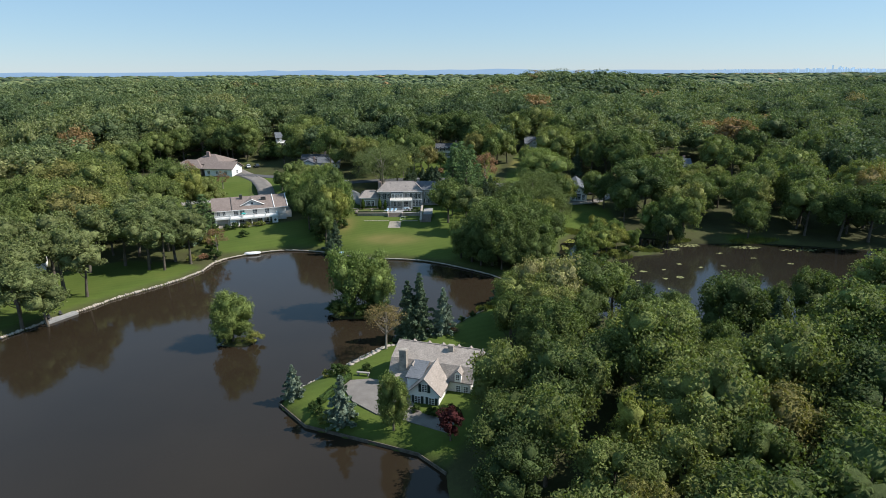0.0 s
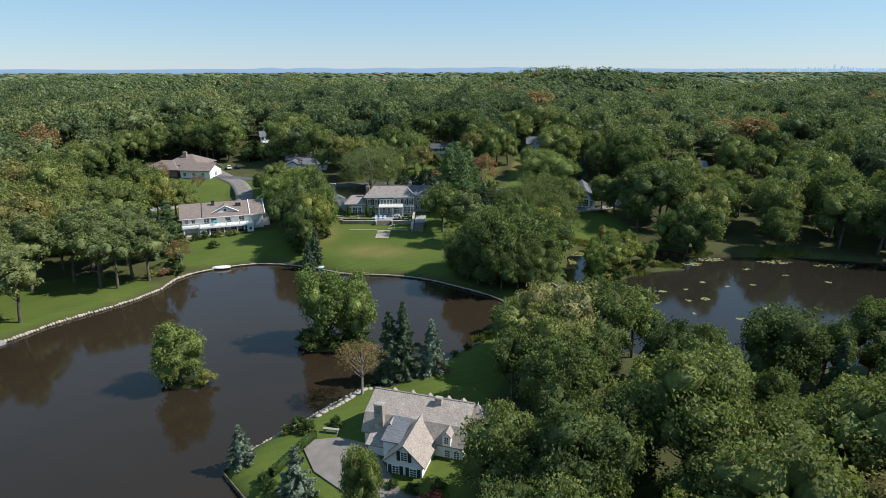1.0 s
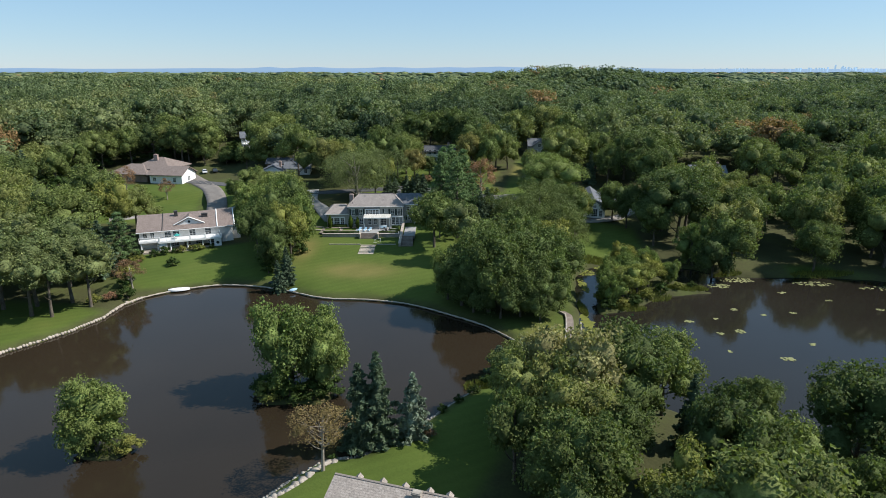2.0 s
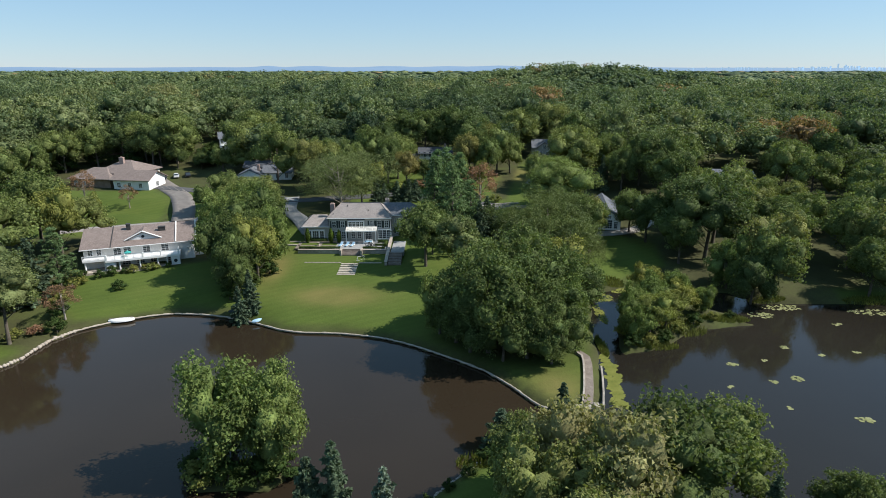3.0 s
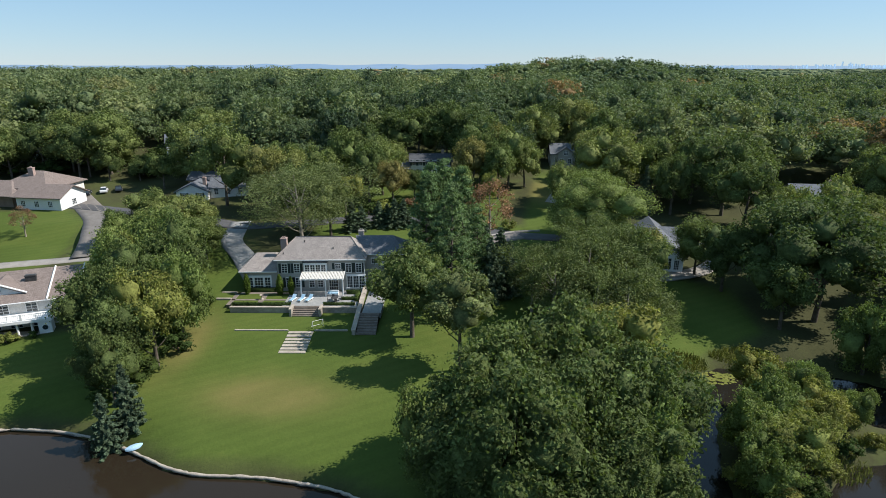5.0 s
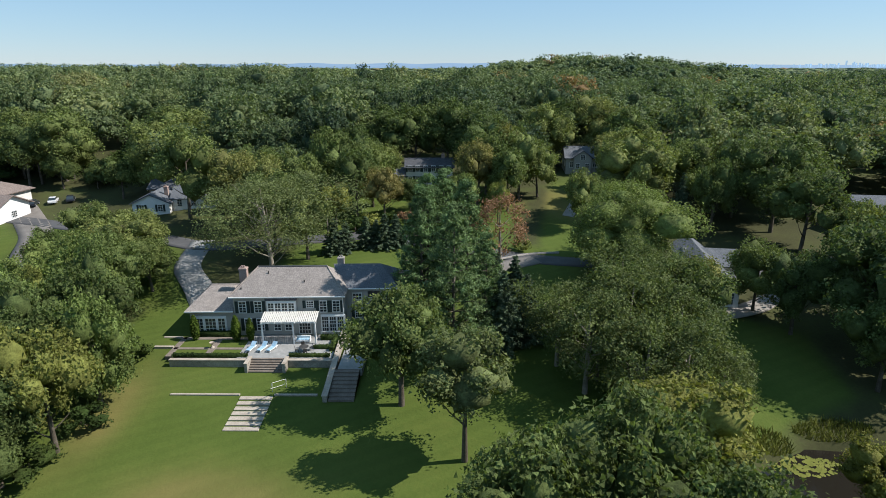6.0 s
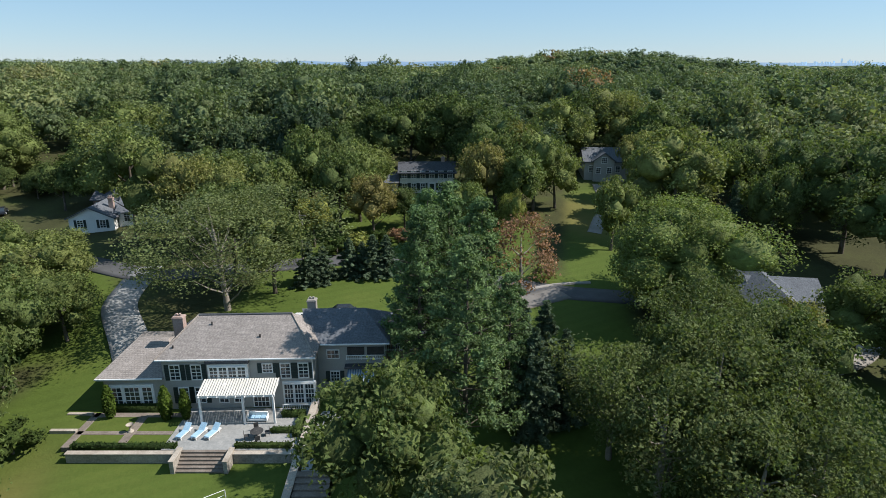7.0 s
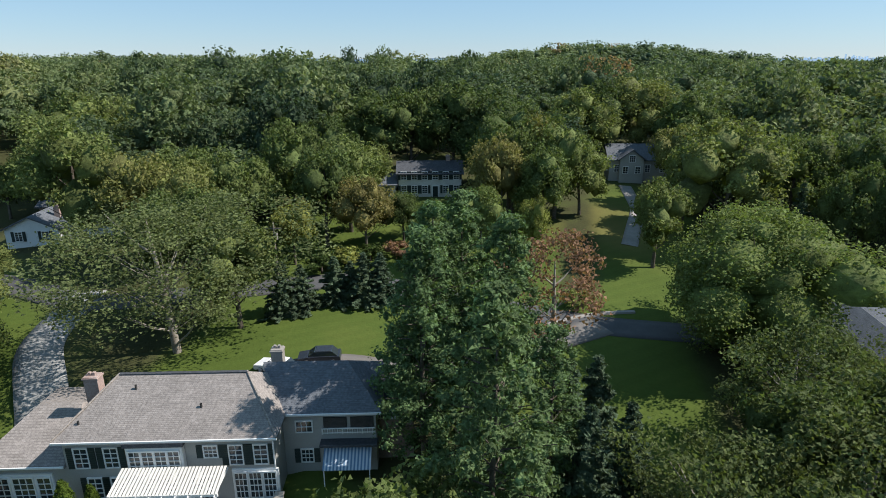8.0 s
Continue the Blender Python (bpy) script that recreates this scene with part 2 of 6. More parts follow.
canvas_cream = blotchy("cream_canvas", (0.56, 0.54, 0.48), (0.63, 0.61, 0.55), (0.68, 0.66, 0.60), 0.8, 8, bump=0.05)
awning_blue = striped("blue_striped_canvas", (0.55, 0.62, 0.68), (0.14, 0.24, 0.36), 0.28, "X")

# lake water: murky brown, mirror-like, faint ripples
def water_mat(name, col):
    m, nodes, links, bsdf = material(name, 0.07, 0, 0.5)
    bsdf.inputs["IOR"].default_value = 1.33
    geo = nodes.new("ShaderNodeNewGeometry")
    n1 = noise_tex(nodes, links, 0.02, 3, geo.outputs["Position"])
    r = ramp(nodes, [(0.3, tuple(v * 0.8 for v in col)), (0.7, tuple(v * 1.2 for v in col))])
    links.new(n1.outputs["Fac"], r.inputs[0])
    links.new(r.outputs[0], bsdf.inputs["Base Color"])
    n2 = noise_tex(nodes, links, 1.1, 3, geo.outputs["Position"])
    bp = nodes.new("ShaderNodeBump")
    bp.inputs["Strength"].default_value, bp.inputs["Distance"].default_value = 0.06, 0.10
    links.new(n2.outputs["Fac"], bp.inputs["Height"])
    links.new(bp.outputs[0], bsdf.inputs["Normal"])
    return m


water_brown = water_mat("brown_lake_water", (0.024, 0.0178, 0.0112))
water_blue = water_mat("clear_lake_water", (0.017, 0.0150, 0.0115))

# ground: mown grass, worn patches, leaf litter under the woods
ground_mat, nodes, links, bsdf = material("ground_cover", 0.95, 0, 0.15)
geo = nodes.new("ShaderNodeNewGeometry")
att = nodes.new("ShaderNodeAttribute")
att.attribute_name = "mown"
wear = nodes.new("ShaderNodeAttribute")
wear.attribute_name = "worn"
n1 = noise_tex(nodes, links, 0.09, 4, geo.outputs["Position"])
n2 = noise_tex(nodes, links, 2.2, 6, geo.outputs["Position"], 0.65)
grass_r = ramp(nodes, [(0.28, (0.050, 0.076, 0.013)), (0.5, (0.068, 0.098, 0.018)), (0.72, (0.094, 0.116, 0.024))])
half = nodes.new("ShaderNodeMath")
half.operation = "MULTIPLY_ADD"
links.new(n2.outputs["Fac"], half.inputs[0])
half.inputs[1].default_value = 0.35
k = nodes.new("ShaderNodeMath")
k.operation = "MULTIPLY"
k.inputs[1].default_value = 0.65
links.new(n1.outputs["Fac"], k.inputs[0])
links.new(k.outputs[0], half.inputs[2])
links.new(half.outputs[0], grass_r.inputs[0])
wave = nodes.new("ShaderNodeTexWave")
wave.inputs["Scale"].default_value, wave.inputs["Distortion"].default_value = 0.16, 0.6
rot = nodes.new("ShaderNodeMapping")
rot.inputs["Rotation"].default_value = (0, 0, radians(64))
links.new(geo.outputs["Position"], rot.inputs[0])
links.new(rot.outputs[0], wave.inputs["Vector"])
stripe_r = ramp(nodes, [(0.3, (0.97, 0.97, 0.97)), (0.7, (1.03, 1.03, 1.03))])
links.new(wave.outputs["Fac"], stripe_r.inputs[0])
gm = nodes.new("ShaderNodeMixRGB")
gm.blend_type = "MULTIPLY"
gm.inputs[0].default_value = 1
links.new(grass_r.outputs[0], gm.inputs[1])
links.new(stripe_r.outputs[0], gm.inputs[2])
worn_mix = nodes.new("ShaderNodeMixRGB")
worn_mix.inputs[2].default_value = (0.19, 0.145, 0.055, 1)
wm = nodes.new("ShaderNodeMath")
wm.operation = "MULTIPLY"
links.new(wear.outputs["Fac"], wm.inputs[0])
links.new(n1.outputs["Fac"], wm.inputs[1])
links.new(wm.outputs[0], worn_mix.inputs[0])
links.new(gm.outputs[0], worn_mix.inputs[1])
litter = ramp(nodes, [(0.3, (0.030, 0.034, 0.012)), (0.5, (0.052, 0.054, 0.022)), (0.7, (0.070, 0.088, 0.024))])
links.new(half.outputs[0], litter.inputs[0])
fm = nodes.new("ShaderNodeMixRGB")
links.new(att.outputs["Fac"], fm.inputs[0])
links.new(litter.outputs[0], fm.inputs[1])
links.new(worn_mix.outputs[0], fm.inputs[2])
links.new(fm.outputs[0], bsdf.inputs["Base Color"])
bp = nodes.new("ShaderNodeBump")
bp.inputs["Strength"].default_value, bp.inputs["Distance"].default_value = 0.5, 0.12
links.new(n2.outputs["Fac"], bp.inputs["Height"])
links.new(bp.outputs[0], bsdf.inputs["Normal"])


# ---- mesh helpers ----
def np_mesh(name, V, F, mat, tint=None, smooth=False):
    V = np.asarray(V, dtype=np.float32)
    F = np.asarray(F, dtype=np.int32)
    me = bpy.data.meshes.new(name)
    k = F.shape[1]
    me.vertices.add(len(V))
    me.vertices.foreach_set("co", V.ravel())
    me.loops.add(F.size)
    me.loops.foreach_set("vertex_index", F.ravel())
    me.polygons.add(len(F))
    me.polygons.foreach_set("loop_start", np.arange(0, F.size, k, dtype=np.int32))
    me.polygons.foreach_set("loop_total", np.full(len(F), k, dtype=np.int32))
    if smooth:
        me.polygons.foreach_set("use_smooth", np.ones(len(F), dtype=bool))
    if tint is not None:
        a = me.attributes.new("tint", "FLOAT", "POINT")
        a.data.foreach_set("value", np.asarray(tint, dtype=np.float32))
    me.materials.append(mat)
    me.update()
    return me


def link_under(name, me, parent, label=""):
    ob = new(name, me)
    ob.parent = parent
    return tagged(ob, label)


def part(name, bm, mat, parent, label="", m=None):
    me = bpy.data.meshes.new(name)
    bmesh.ops.recalc_face_normals(bm, faces=bm.faces)
    bm.to_mesh(me)
    bm.free()
    me.materials.append(mat)
    ob = new(name, me)
    ob.parent = parent
    if m is not None:
        ob.matrix_basis = m
    return tagged(ob, label)


def thing(name, m, label, category, group="", kind=""):
    ob = new(name)
    ob.matrix_basis = m
    return tagged(ob, label, category, group, kind)


def bm_box(bm, x0, y0, z0, x1, y1, z1, bev=0.0):
    r = bmesh.ops.create_cube(bm, size=1)
    for v in r["verts"]:
        v.co = Vector((x0 + (v.co.x + 0.5) * (x1 - x0), y0 + (v.co.y + 0.5) * (y1 - y0), z0 + (v.co.z + 0.5) * (z1 - z0)))
    if bev:
        es = list({e for v in r["verts"] for e in v.link_edges})
        bmesh.ops.bevel(bm, geom=es, offset=bev, segments=1, affect="EDGES")
    return bm


def box(name, b, mat, parent, label="", bev=0.02, m=None):
    return part(name, bm_box(bmesh.new(), *b, bev), mat, parent, label, m)


def bm_prism(pts, axis, a, b):
    """A solid from an outline (x or y, z), drawn out along axis 'x' or 'y' from a to b."""
    bm = bmesh.new()
    mk = (lambda p, q: (q, p[0], p[1])) if axis == "x" else (lambda p, q: (p[0], q, p[1]))
    A = [bm.verts.new(mk(p, a)) for p in pts]
    B = [bm.verts.new(mk(p, b)) for p in pts]
    n = len(pts)
    bm.faces.new(A)
    bm.faces.new(B[::-1])
    for i in range(n):
        bm.faces.new((A[i], B[i], B[(i + 1) % n], A[(i + 1) % n]))
    return bm


def bm_hip(x0, y0, x1, y1, z, h, rx0, rx1, ry, drop=0.22):
    """A hip roof over a rectangle, with its ridge from rx0 to rx1 at ry, h above the eaves at z."""
    bm = bmesh.new()
    lo = [bm.verts.new((x, y, z - drop)) for x, y in ((x0, y0), (x1, y0), (x1, y1), (x0, y1))]
    hi = [bm.verts.new((x, y, z)) for x, y in ((x0, y0), (x1, y0), (x1, y1), (x0, y1))]
    a, b = bm.verts.new((rx0, ry, z + h)), bm.verts.new((rx1, ry, z + h))
    bm.faces.new(lo[::-1])
    for i in range(4):
        j = (i + 1) % 4
        bm.faces.new((lo[i], lo[j], hi[j], hi[i]))
    bm.faces.new((hi[0], hi[1], b, a))
    bm.faces.new((hi[1], hi[2], b))
    bm.faces.new((hi[2], hi[3], a, b))
    bm.faces.new((hi[3], hi[0], a))
    return bm


# ---- the lie of the land ----
LAKE_WEST = [(-92, 101.8), (-88.4, 109.3), (-83.6, 117), (-79.9, 124.5), (-74.4, 131.2), (-69.8, 137.6), (-66.8, 144.5),
             (-66.4, 151.5), (-64, 156), (-58.3, 160.6), (-50, 164.2), (-40.6, 163.5), (-31.5, 160), (-25, 156.3), (-20.9, 155.2),
             (-13.7, 155), (-5.2, 153.1), (0.7, 150), (6.3, 146.1), (13, 141), (17.3, 135.5), (20.7, 129.8), (24.5, 128.2),
             (22, 123), (16, 118.5), (11.1, 117), (4.2, 109.2), (1.1, 105.3), (-6.3, 98.5), (-11.1, 97.4), (-15.1, 93.1),
             (-18.5, 88.3), (-21.2, 85.3), (-24.8, 80.6), (-26.8, 76), (-20.9, 69.5), (-15.2, 67.3), (-8, 64.5), (-2.9, 62.4),
             (1.2, 58.1), (1.9, 53.4), (4, 35), (6, 5), (6, -60), (-190, -60), (-190, 60), (-120, 88)]
LAKE_EAST = [(28.5, 127.0), (31.5, 136), (33.2, 145), (34, 151), (35.5, 160), (38, 171), (42, 177), (49, 181), (58, 180.5), (69.5, 177),
             (76, 170.5), (93.6, 170.8), (107.3, 169.4), (125.4, 164.2), (150, 158), (172, 140), (160, 116), (111, 112),
             (80, 106), (52, 103), (36, 112)]
ISLET = [(38, 147), (46, 149.5), (54, 157), (67.4, 159.8), (64, 164.5), (57, 171), (49, 173), (43, 166), (39.5, 156)]


def poly_sd(P, X, Y):
    """Signed distance to an outline: positive inside."""
    P = np.array(P, float)
    best = np.full(X.shape, 1e9)
    inside = np.zeros(X.shape, bool)
    for (x0, y0), (x1, y1) in zip(P, np.roll(P, -1, 0)):
        dx, dy = x1 - x0, y1 - y0
        t = np.clip(((X - x0) * dx + (Y - y0) * dy) / (dx * dx + dy * dy), 0, 1)
        best = np.minimum(best, np.hypot(X - x0 - t * dx, Y - y0 - t * dy))
        cross = (y0 > Y) != (y1 > Y)
        with np.errstate(divide="ignore", invalid="ignore"):
            inside ^= cross & (X < (x1 - x0) * (Y - y0) / (y1 - y0 if y1 != y0 else 1e-9) + x0)
    return np.where(inside, best, -best)


def water_sd(X, Y):
    return np.maximum(poly_sd(LAKE_WEST, X, Y), np.minimum(poly_sd(LAKE_EAST, X, Y), -poly_sd(ISLET, X, Y)))


PROFILE_Y = [-200, 60, 120, 155, 178, 186, 193, 197, 206, 216, 235, 268, 300, 400, 560, 720, 800, 1000, 1500, 6000]
PROFILE_Z = [1.5, 1.6, 1.2, 1.0, 3.1, 3.9, 4.1, 5.1, 5.5, 8.0, 9.0, 12.0, 14.5, 17, 18, 18.5, 17, 9, 6, 4]


def bump2(X, Y, cx, cy, sx, sy):
    return np.exp(-((X - cx) / sx) ** 2 - ((Y - cy) / sy) ** 2)


def height(X, Y):
    X, Y = np.asarray(X, float), np.asarray(Y, float)
    east = np.clip((X - 32) / 25, 0, 1) * np.clip((330 - Y) / 60, 0, 1)
    west = np.clip((-52 - X) / 25, 0, 1) * np.clip((330 - Y) / 60, 0, 1) * np.clip((Y - 192) / 30, 0, 1)
    h = np.interp(Y - 16 * east - 22 * west, PROFILE_Y, PROFILE_Z)
    h = h + 16 * bump2(X, Y, 130, 715, 150, 130) + 4 * bump2(X, Y, -260, 640, 160, 120) - 3 * bump2(X, Y, 390, 650, 90, 140)
    h = h + 9 * bump2(X, Y, -430, 830, 150, 90) + 9.5 * bump2(X, Y, -170, 830, 130, 90) + 12 * bump2(X, Y, 540, 830, 130, 90)
    far = np.clip((np.hypot(X, Y) - 260) / 400, 0, 1)
    h = h + far * (2.5 * np.sin(X / 97 + Y / 143) + 2.0 * np.sin(X / 61 - Y / 83 + 1.3))
    h = h + 0.12 * np.sin(X / 7.3 + 0.4) * np.sin(Y / 9.1)
    sd = water_sd(X, Y)
    shore = 0.42 + np.clip(-sd, 0, 400) * 0.30
    land = np.minimum(h, shore)
    # level garden terrace beside the big house
    k = np.clip((X + 32.2) / 0.8, 0, 1) * np.clip((-6.9 - X) / 0.8, 0, 1) * np.clip((Y - 193.2) / 0.8, 0, 1) * np.clip((214 - Y) / 5, 0, 1)
    land = land * (1 - k) + 5.08 * k
    k = np.clip((X + 40) / 6, 0, 1) * np.clip((-6.5 - X) / 0.6, 0, 1) * np.clip((Y - 184) / 3, 0, 1) * np.clip((193.4 - Y) / 0.4, 0, 1)
    land = land * (1 - k) + 3.98 * k
    return np.where(sd > 0, np.maximum(0.42 - sd * 1.6, -2.5), land)


LAWNS = [
    [(-66, 158), (-56, 163), (-48, 166), (-38, 165), (-33, 162), (-24, 157), (-13, 156.4), (-4, 154), (2, 151), (8, 146.5), (16, 140), (22, 131), (27, 129.5),
     (31, 143), (33, 152), (37, 172), (42, 179), (50, 184), (60, 188), (62, 205), (48, 214), (38, 203), (30, 200), (14, 205), (4, 199), (-2, 203), (-4, 214), (0, 240),
     (-20, 236), (-26, 214), (-40, 212), (-44, 192), (-54, 186), (-74, 180), (-84, 172)],
    [(-95, 101), (-90, 110), (-80, 126), (-71, 138), (-68, 146), (-76, 150), (-92, 152), (-105, 140), (-112, 118)],
    [(-12, 98), (-20, 88), (-27, 76), (-20, 69), (-8, 64.5), (2, 60), (6, 66), (8, 88), (16, 104), (17, 116), (11, 116), (3, 107), (-4, 99)],
    [(-126, 204), (-90, 206), (-76, 215), (-82, 240), (-92, 250), (-126, 248)],
    [(-24, 218), (-2, 219), (14, 200), (30, 203), (34, 232), (10, 236), (-2, 242), (-22, 240)],
    [(-4, 262), (14, 262), (14, 274), (-4, 275)],
    [(24, 226), (40, 228), (52, 270), (46, 286), (36, 284), (30, 255)],
    [(92, 171), (104, 170.5), (104, 175), (93, 176)],
    [(-26, 234), (20, 232), (26, 262), (14, 277), (-12, 277), (-28, 262)],
    [(-60, 206), (-34, 210), (-40, 226), (-62, 250), (-72, 252), (-84, 246), (-76, 222)],
]


def axis(lo, hi, step, out_lo, out_hi):
    a = list(np.arange(lo, hi + 1e-6, step))
    s = step
    while a[-1] < out_hi:
        s *= 1.14
        a.append(a[-1] + s)
    s, b = step, [lo]
    while b[-1] > out_lo:
        s *= 1.14
        b.append(b[-1] - s)
    return np.array(b[:0:-1] + a)


gx, gy = axis(-112, 112, 1.6, -4800, 4800), axis(-10, 250, 1.6, -1500, 4900)
GX, GY = np.meshgrid(gx, gy)
GZ = height(GX, GY)
nx, ny = len(gx), len(gy)
idx = np.arange(nx * ny).reshape(ny, nx)
quads = np.stack([idx[:-1, :-1], idx[:-1, 1:], idx[1:, 1:], idx[1:, :-1]], -1).reshape(-1, 4)
me = np_mesh("ground", np.stack([GX, GY, GZ], -1).reshape(-1, 3), quads, ground_mat, smooth=True)
mown = np.zeros(GX.shape)
for L in LAWNS:
    mown = np.maximum(mown, np.clip(poly_sd(L, GX, GY) / 2.0 + 0.5, 0, 1))
# brown litter instead of grass under the bank oaks, darkened for their shade too
mown *= 1 - 0.85 * np.clip(1.6 * bump2(GX, GY, 18.5, 150, 10, 7), 0, 1)
worn = 1.1 * bump2(GX, GY, -16, 169, 8, 4.0) + 0.8 * bump2(GX, GY, -33, 183, 3.0, 9) + 0.6 * bump2(GX, GY, 24, 134, 4, 6) + 1.2 * bump2(GX, GY, 34, 262, 8, 10)
for nm, val in (("mown", mown), ("worn", np.clip(worn * 1.5, 0, 1))):
    a = me.attributes.new(nm, "FLOAT", "POINT")
    a.data.foreach_set("value", val.ravel().astype(np.float32))
ground = tagged(new("ground", me), "rolling ground of mown lawns and leaf-littered woodland floor", "ground", kind="structure")


def flat_sheet(name, outline, z, mat, label, category):
    bm = bmesh.new()
    bm.faces.new([bm.verts.new((x, y, z)) for x, y in outline])
    bmesh.ops.triangulate(bm, faces=bm.faces)
    ob = part(name, bm, mat, None, label)
    return tagged(ob, category=category, kind="structure")


def grown(P, d):
    """The outline moved outwards by about d."""
    P = np.array(P, float)
    out = []
    for i in range(len(P)):
        a, b, c = P[i - 1], P[i], P[(i + 1) % len(P)]
        t = (c - a) / np.hypot(*(c - a))
        n = np.array((t[1], -t[0]))
        p = b + n * d
        if poly_sd([tuple(q) for q in P], np.array([p[0]]), np.array([p[1]]))[0] > 0:
            p = b - n * d
        out.append(tuple(p))
    return out


flat_sheet("water_west", grown(LAKE_WEST, 0.6), 0.0, water_brown, "calm murky brown lake reflecting sky and trees", "water")
flat_sheet("water_east", grown(LAKE_EAST, 0.6), 0.004, water_blue, "dark calm pond with scattered lily pads", "water")


def ribbon(name, pts, width, mat, label, category="road", lift=0.10, thick=0.25):
    """A paved way that follows the ground along a line."""
    P = []
    for (x0, y0), (x1, y1) in zip(pts, pts[1:]):
        n = max(2, int(math.hypot(x1 - x0, y1 - y0) / 1.5))
        P += [(x0 + (x1 - x0) * i / n, y0 + (y1 - y0) * i / n) for i in range(n)]
    P.append(pts[-1])
    P = np.array(P, float)
    for _ in range(6):
        P[1:-1] = (P[:-2] + 2 * P[1:-1] + P[2:]) / 4
    T = np.gradient(P, axis=0)
    T /= np.hypot(T[:, 0], T[:, 1])[:, None]
    N = np.stack([-T[:, 1], T[:, 0]], -1)
    rows = []
    for k in (-1, -0.5, 0, 0.5, 1):
        Q = P + N * width / 2 * k
        rows.append(np.column_stack([Q, height(Q[:, 0], Q[:, 1]) + lift]))
    top = np.maximum.reduce([r[:, 2] for r in rows])
    V, F, n = [], [], len(P)
    for r in rows:
        r[:, 2] = np.maximum(r[:, 2], top - 0.25)
        V += [r]
    low = [rows[0].copy(), rows[-1].copy()]
    for r in low:
        r[:, 2] -= thick
    V = np.concatenate([low[0]] + V + [low[1]])
    for k in range(6):
        for i in range(n - 1):
            F.append((k * n + i, k * n + i + 1, (k + 1) * n + i + 1, (k + 1) * n + i))
    F = np.array(F)[:, ::-1]
    return tagged(new(name, np_mesh(name, V, F, mat)), label, category, kind="structure")


ribbon("driveway", [(-70, 219), (-73, 228), (-80, 242), (-90, 254), (-97, 262)], 6.5, gravel, "pale gravel driveway curving between lawn and trees", "driveway")
ribbon("driveway", [(-100, 209), (-92, 213), (-80, 217), (-70, 219), (-58, 219), (-48, 222)], 4.0, concrete, "narrow pale lane behind the porch house", "driveway")
ribbon("road", [(-120, 262), (-75, 248), (-40, 232), (-24, 236), (-8, 240), (10, 232), (24, 226), (46, 222), (70, 225), (110, 240)], 4.6, asphalt, "winding grey asphalt street under trees", "road")
ribbon("driveway", [(35, 252), (38, 260), (42, 270), (44, 286)], 2.6, concrete, "concrete driveway climbing a grassy bank", "driveway")
ribbon("driveway", [(-42, 236), (-40, 222), (-33, 212), (-30, 207)], 4.6, paving, "dappled grey drive beside the large house", "driveway")
ribbon("driveway", [(-13.5, 213), (-11.5, 216.5), (-7, 218.2), (-2, 217.5), (3, 214), (10, 219), (18, 223), (24, 226)], 4.2, gravel, "gravel forecourt drive edged with brick", "driveway", lift=0.14)
ribbon("kerb", [(17.6, 226.2), (21, 228.3), (25, 229.8), (29, 229.6)], 0.5, concrete, "pale kerb curving round a lawn", "kerb", lift=0.25, thick=0.4)


# ---- trees ----
def ico(level):
    bm = bmesh.new()
    bmesh.ops.create_icosphere(bm, subdivisions=level, radius=1)
    V = np.array([v.co[:] for v in bm.verts])
    F = np.array([[v.index for v in f.verts] for f in bm.faces])
    bm.free()
    return V, F


ICO1, ICO2 = ico(1), ico(2)


def unit(rng, n):
    d = rng.normal(size=(n, 3))
    return d / np.linalg.norm(d, axis=1)[:, None]


def leaf_tris(rng, C, R, per, size, flat=0.55, under=-0.45, out=(0.8, 1.12), stretch=1.0):
    """Leaf sprays round clump centres C with radii R: triangles that face outwards, roughly."""
    n = len(C) * per
    ci = np.repeat(np.arange(len(C)), per)
    d = unit(rng, n)
    low = d[:, 2] < under
    d[low, 2] *= -1
    rad = np.repeat(R, per) * rng.uniform(*out, n)
    P = C[ci] + d * rad[:, None]
    N = d + rng.normal(size=(n, 3)) * flat
    N /= np.linalg.norm(N, axis=1)[:, None]
    A = np.cross(N, rng.normal(size=(n, 3)))
    A /= np.linalg.norm(A, axis=1)[:, None]
    B = np.cross(N, A)
    s = size * rng.uniform(0.6, 1.35, n)[:, None]
    V = np.stack([P + A * s * stretch, P - A * s * 0.55 * stretch + B * s * 0.75, P - A * s * 0.45 * stretch - B * s * 0.8 + N * s * 0.2], 1).reshape(-1, 3)
    return V, np.arange(n * 3).reshape(-1, 3)


def blobs(rng, C, R, base, wob=0.18):
    V, F = base
    k = len(V)
    W = V[None] * (1 + rng.uniform(-wob, wob, (len(C), k)))[..., None] * np.asarray(R)[:, None, None] + C[:, None]
    return W.reshape(-1, 3), (F[None] + (np.arange(len(C)) * k)[:, None, None]).reshape(-1, 3)


def joined(*vf):
    Vs, Fs, o = [], [], 0
    for V, F in vf:
        Vs.append(V)
        Fs.append(F + o)
        o += len(V)
    return np.concatenate(Vs), np.concatenate(Fs)


def tube(path, radii, sides=6):
    path = np.asarray(path, float)
    V, F = [], []
    for i, (p, r) in enumerate(zip(path, radii)):
        t = path[min(i + 1, len(path) - 1)] - path[max(i - 1, 0)]
        t /= np.linalg.norm(t)
        a = np.cross(t, (1, 0.1, 0.03))
        a /= np.linalg.norm(a)
        b = np.cross(t, a)
        for k in range(sides):
            w = 2 * math.pi * k / sides
            V.append(p + r * (math.cos(w) * a + math.sin(w) * b))
    for i in range(len(path) - 1):
        for k in range(sides):
            j = (k + 1) % sides
            q = (i * sides + k, i * sides + j, (i + 1) * sides + j, (i + 1) * sides + k)
            F += [(q[0], q[1], q[2]), (q[0], q[2], q[3])]
    return np.array(V), np.array(F)


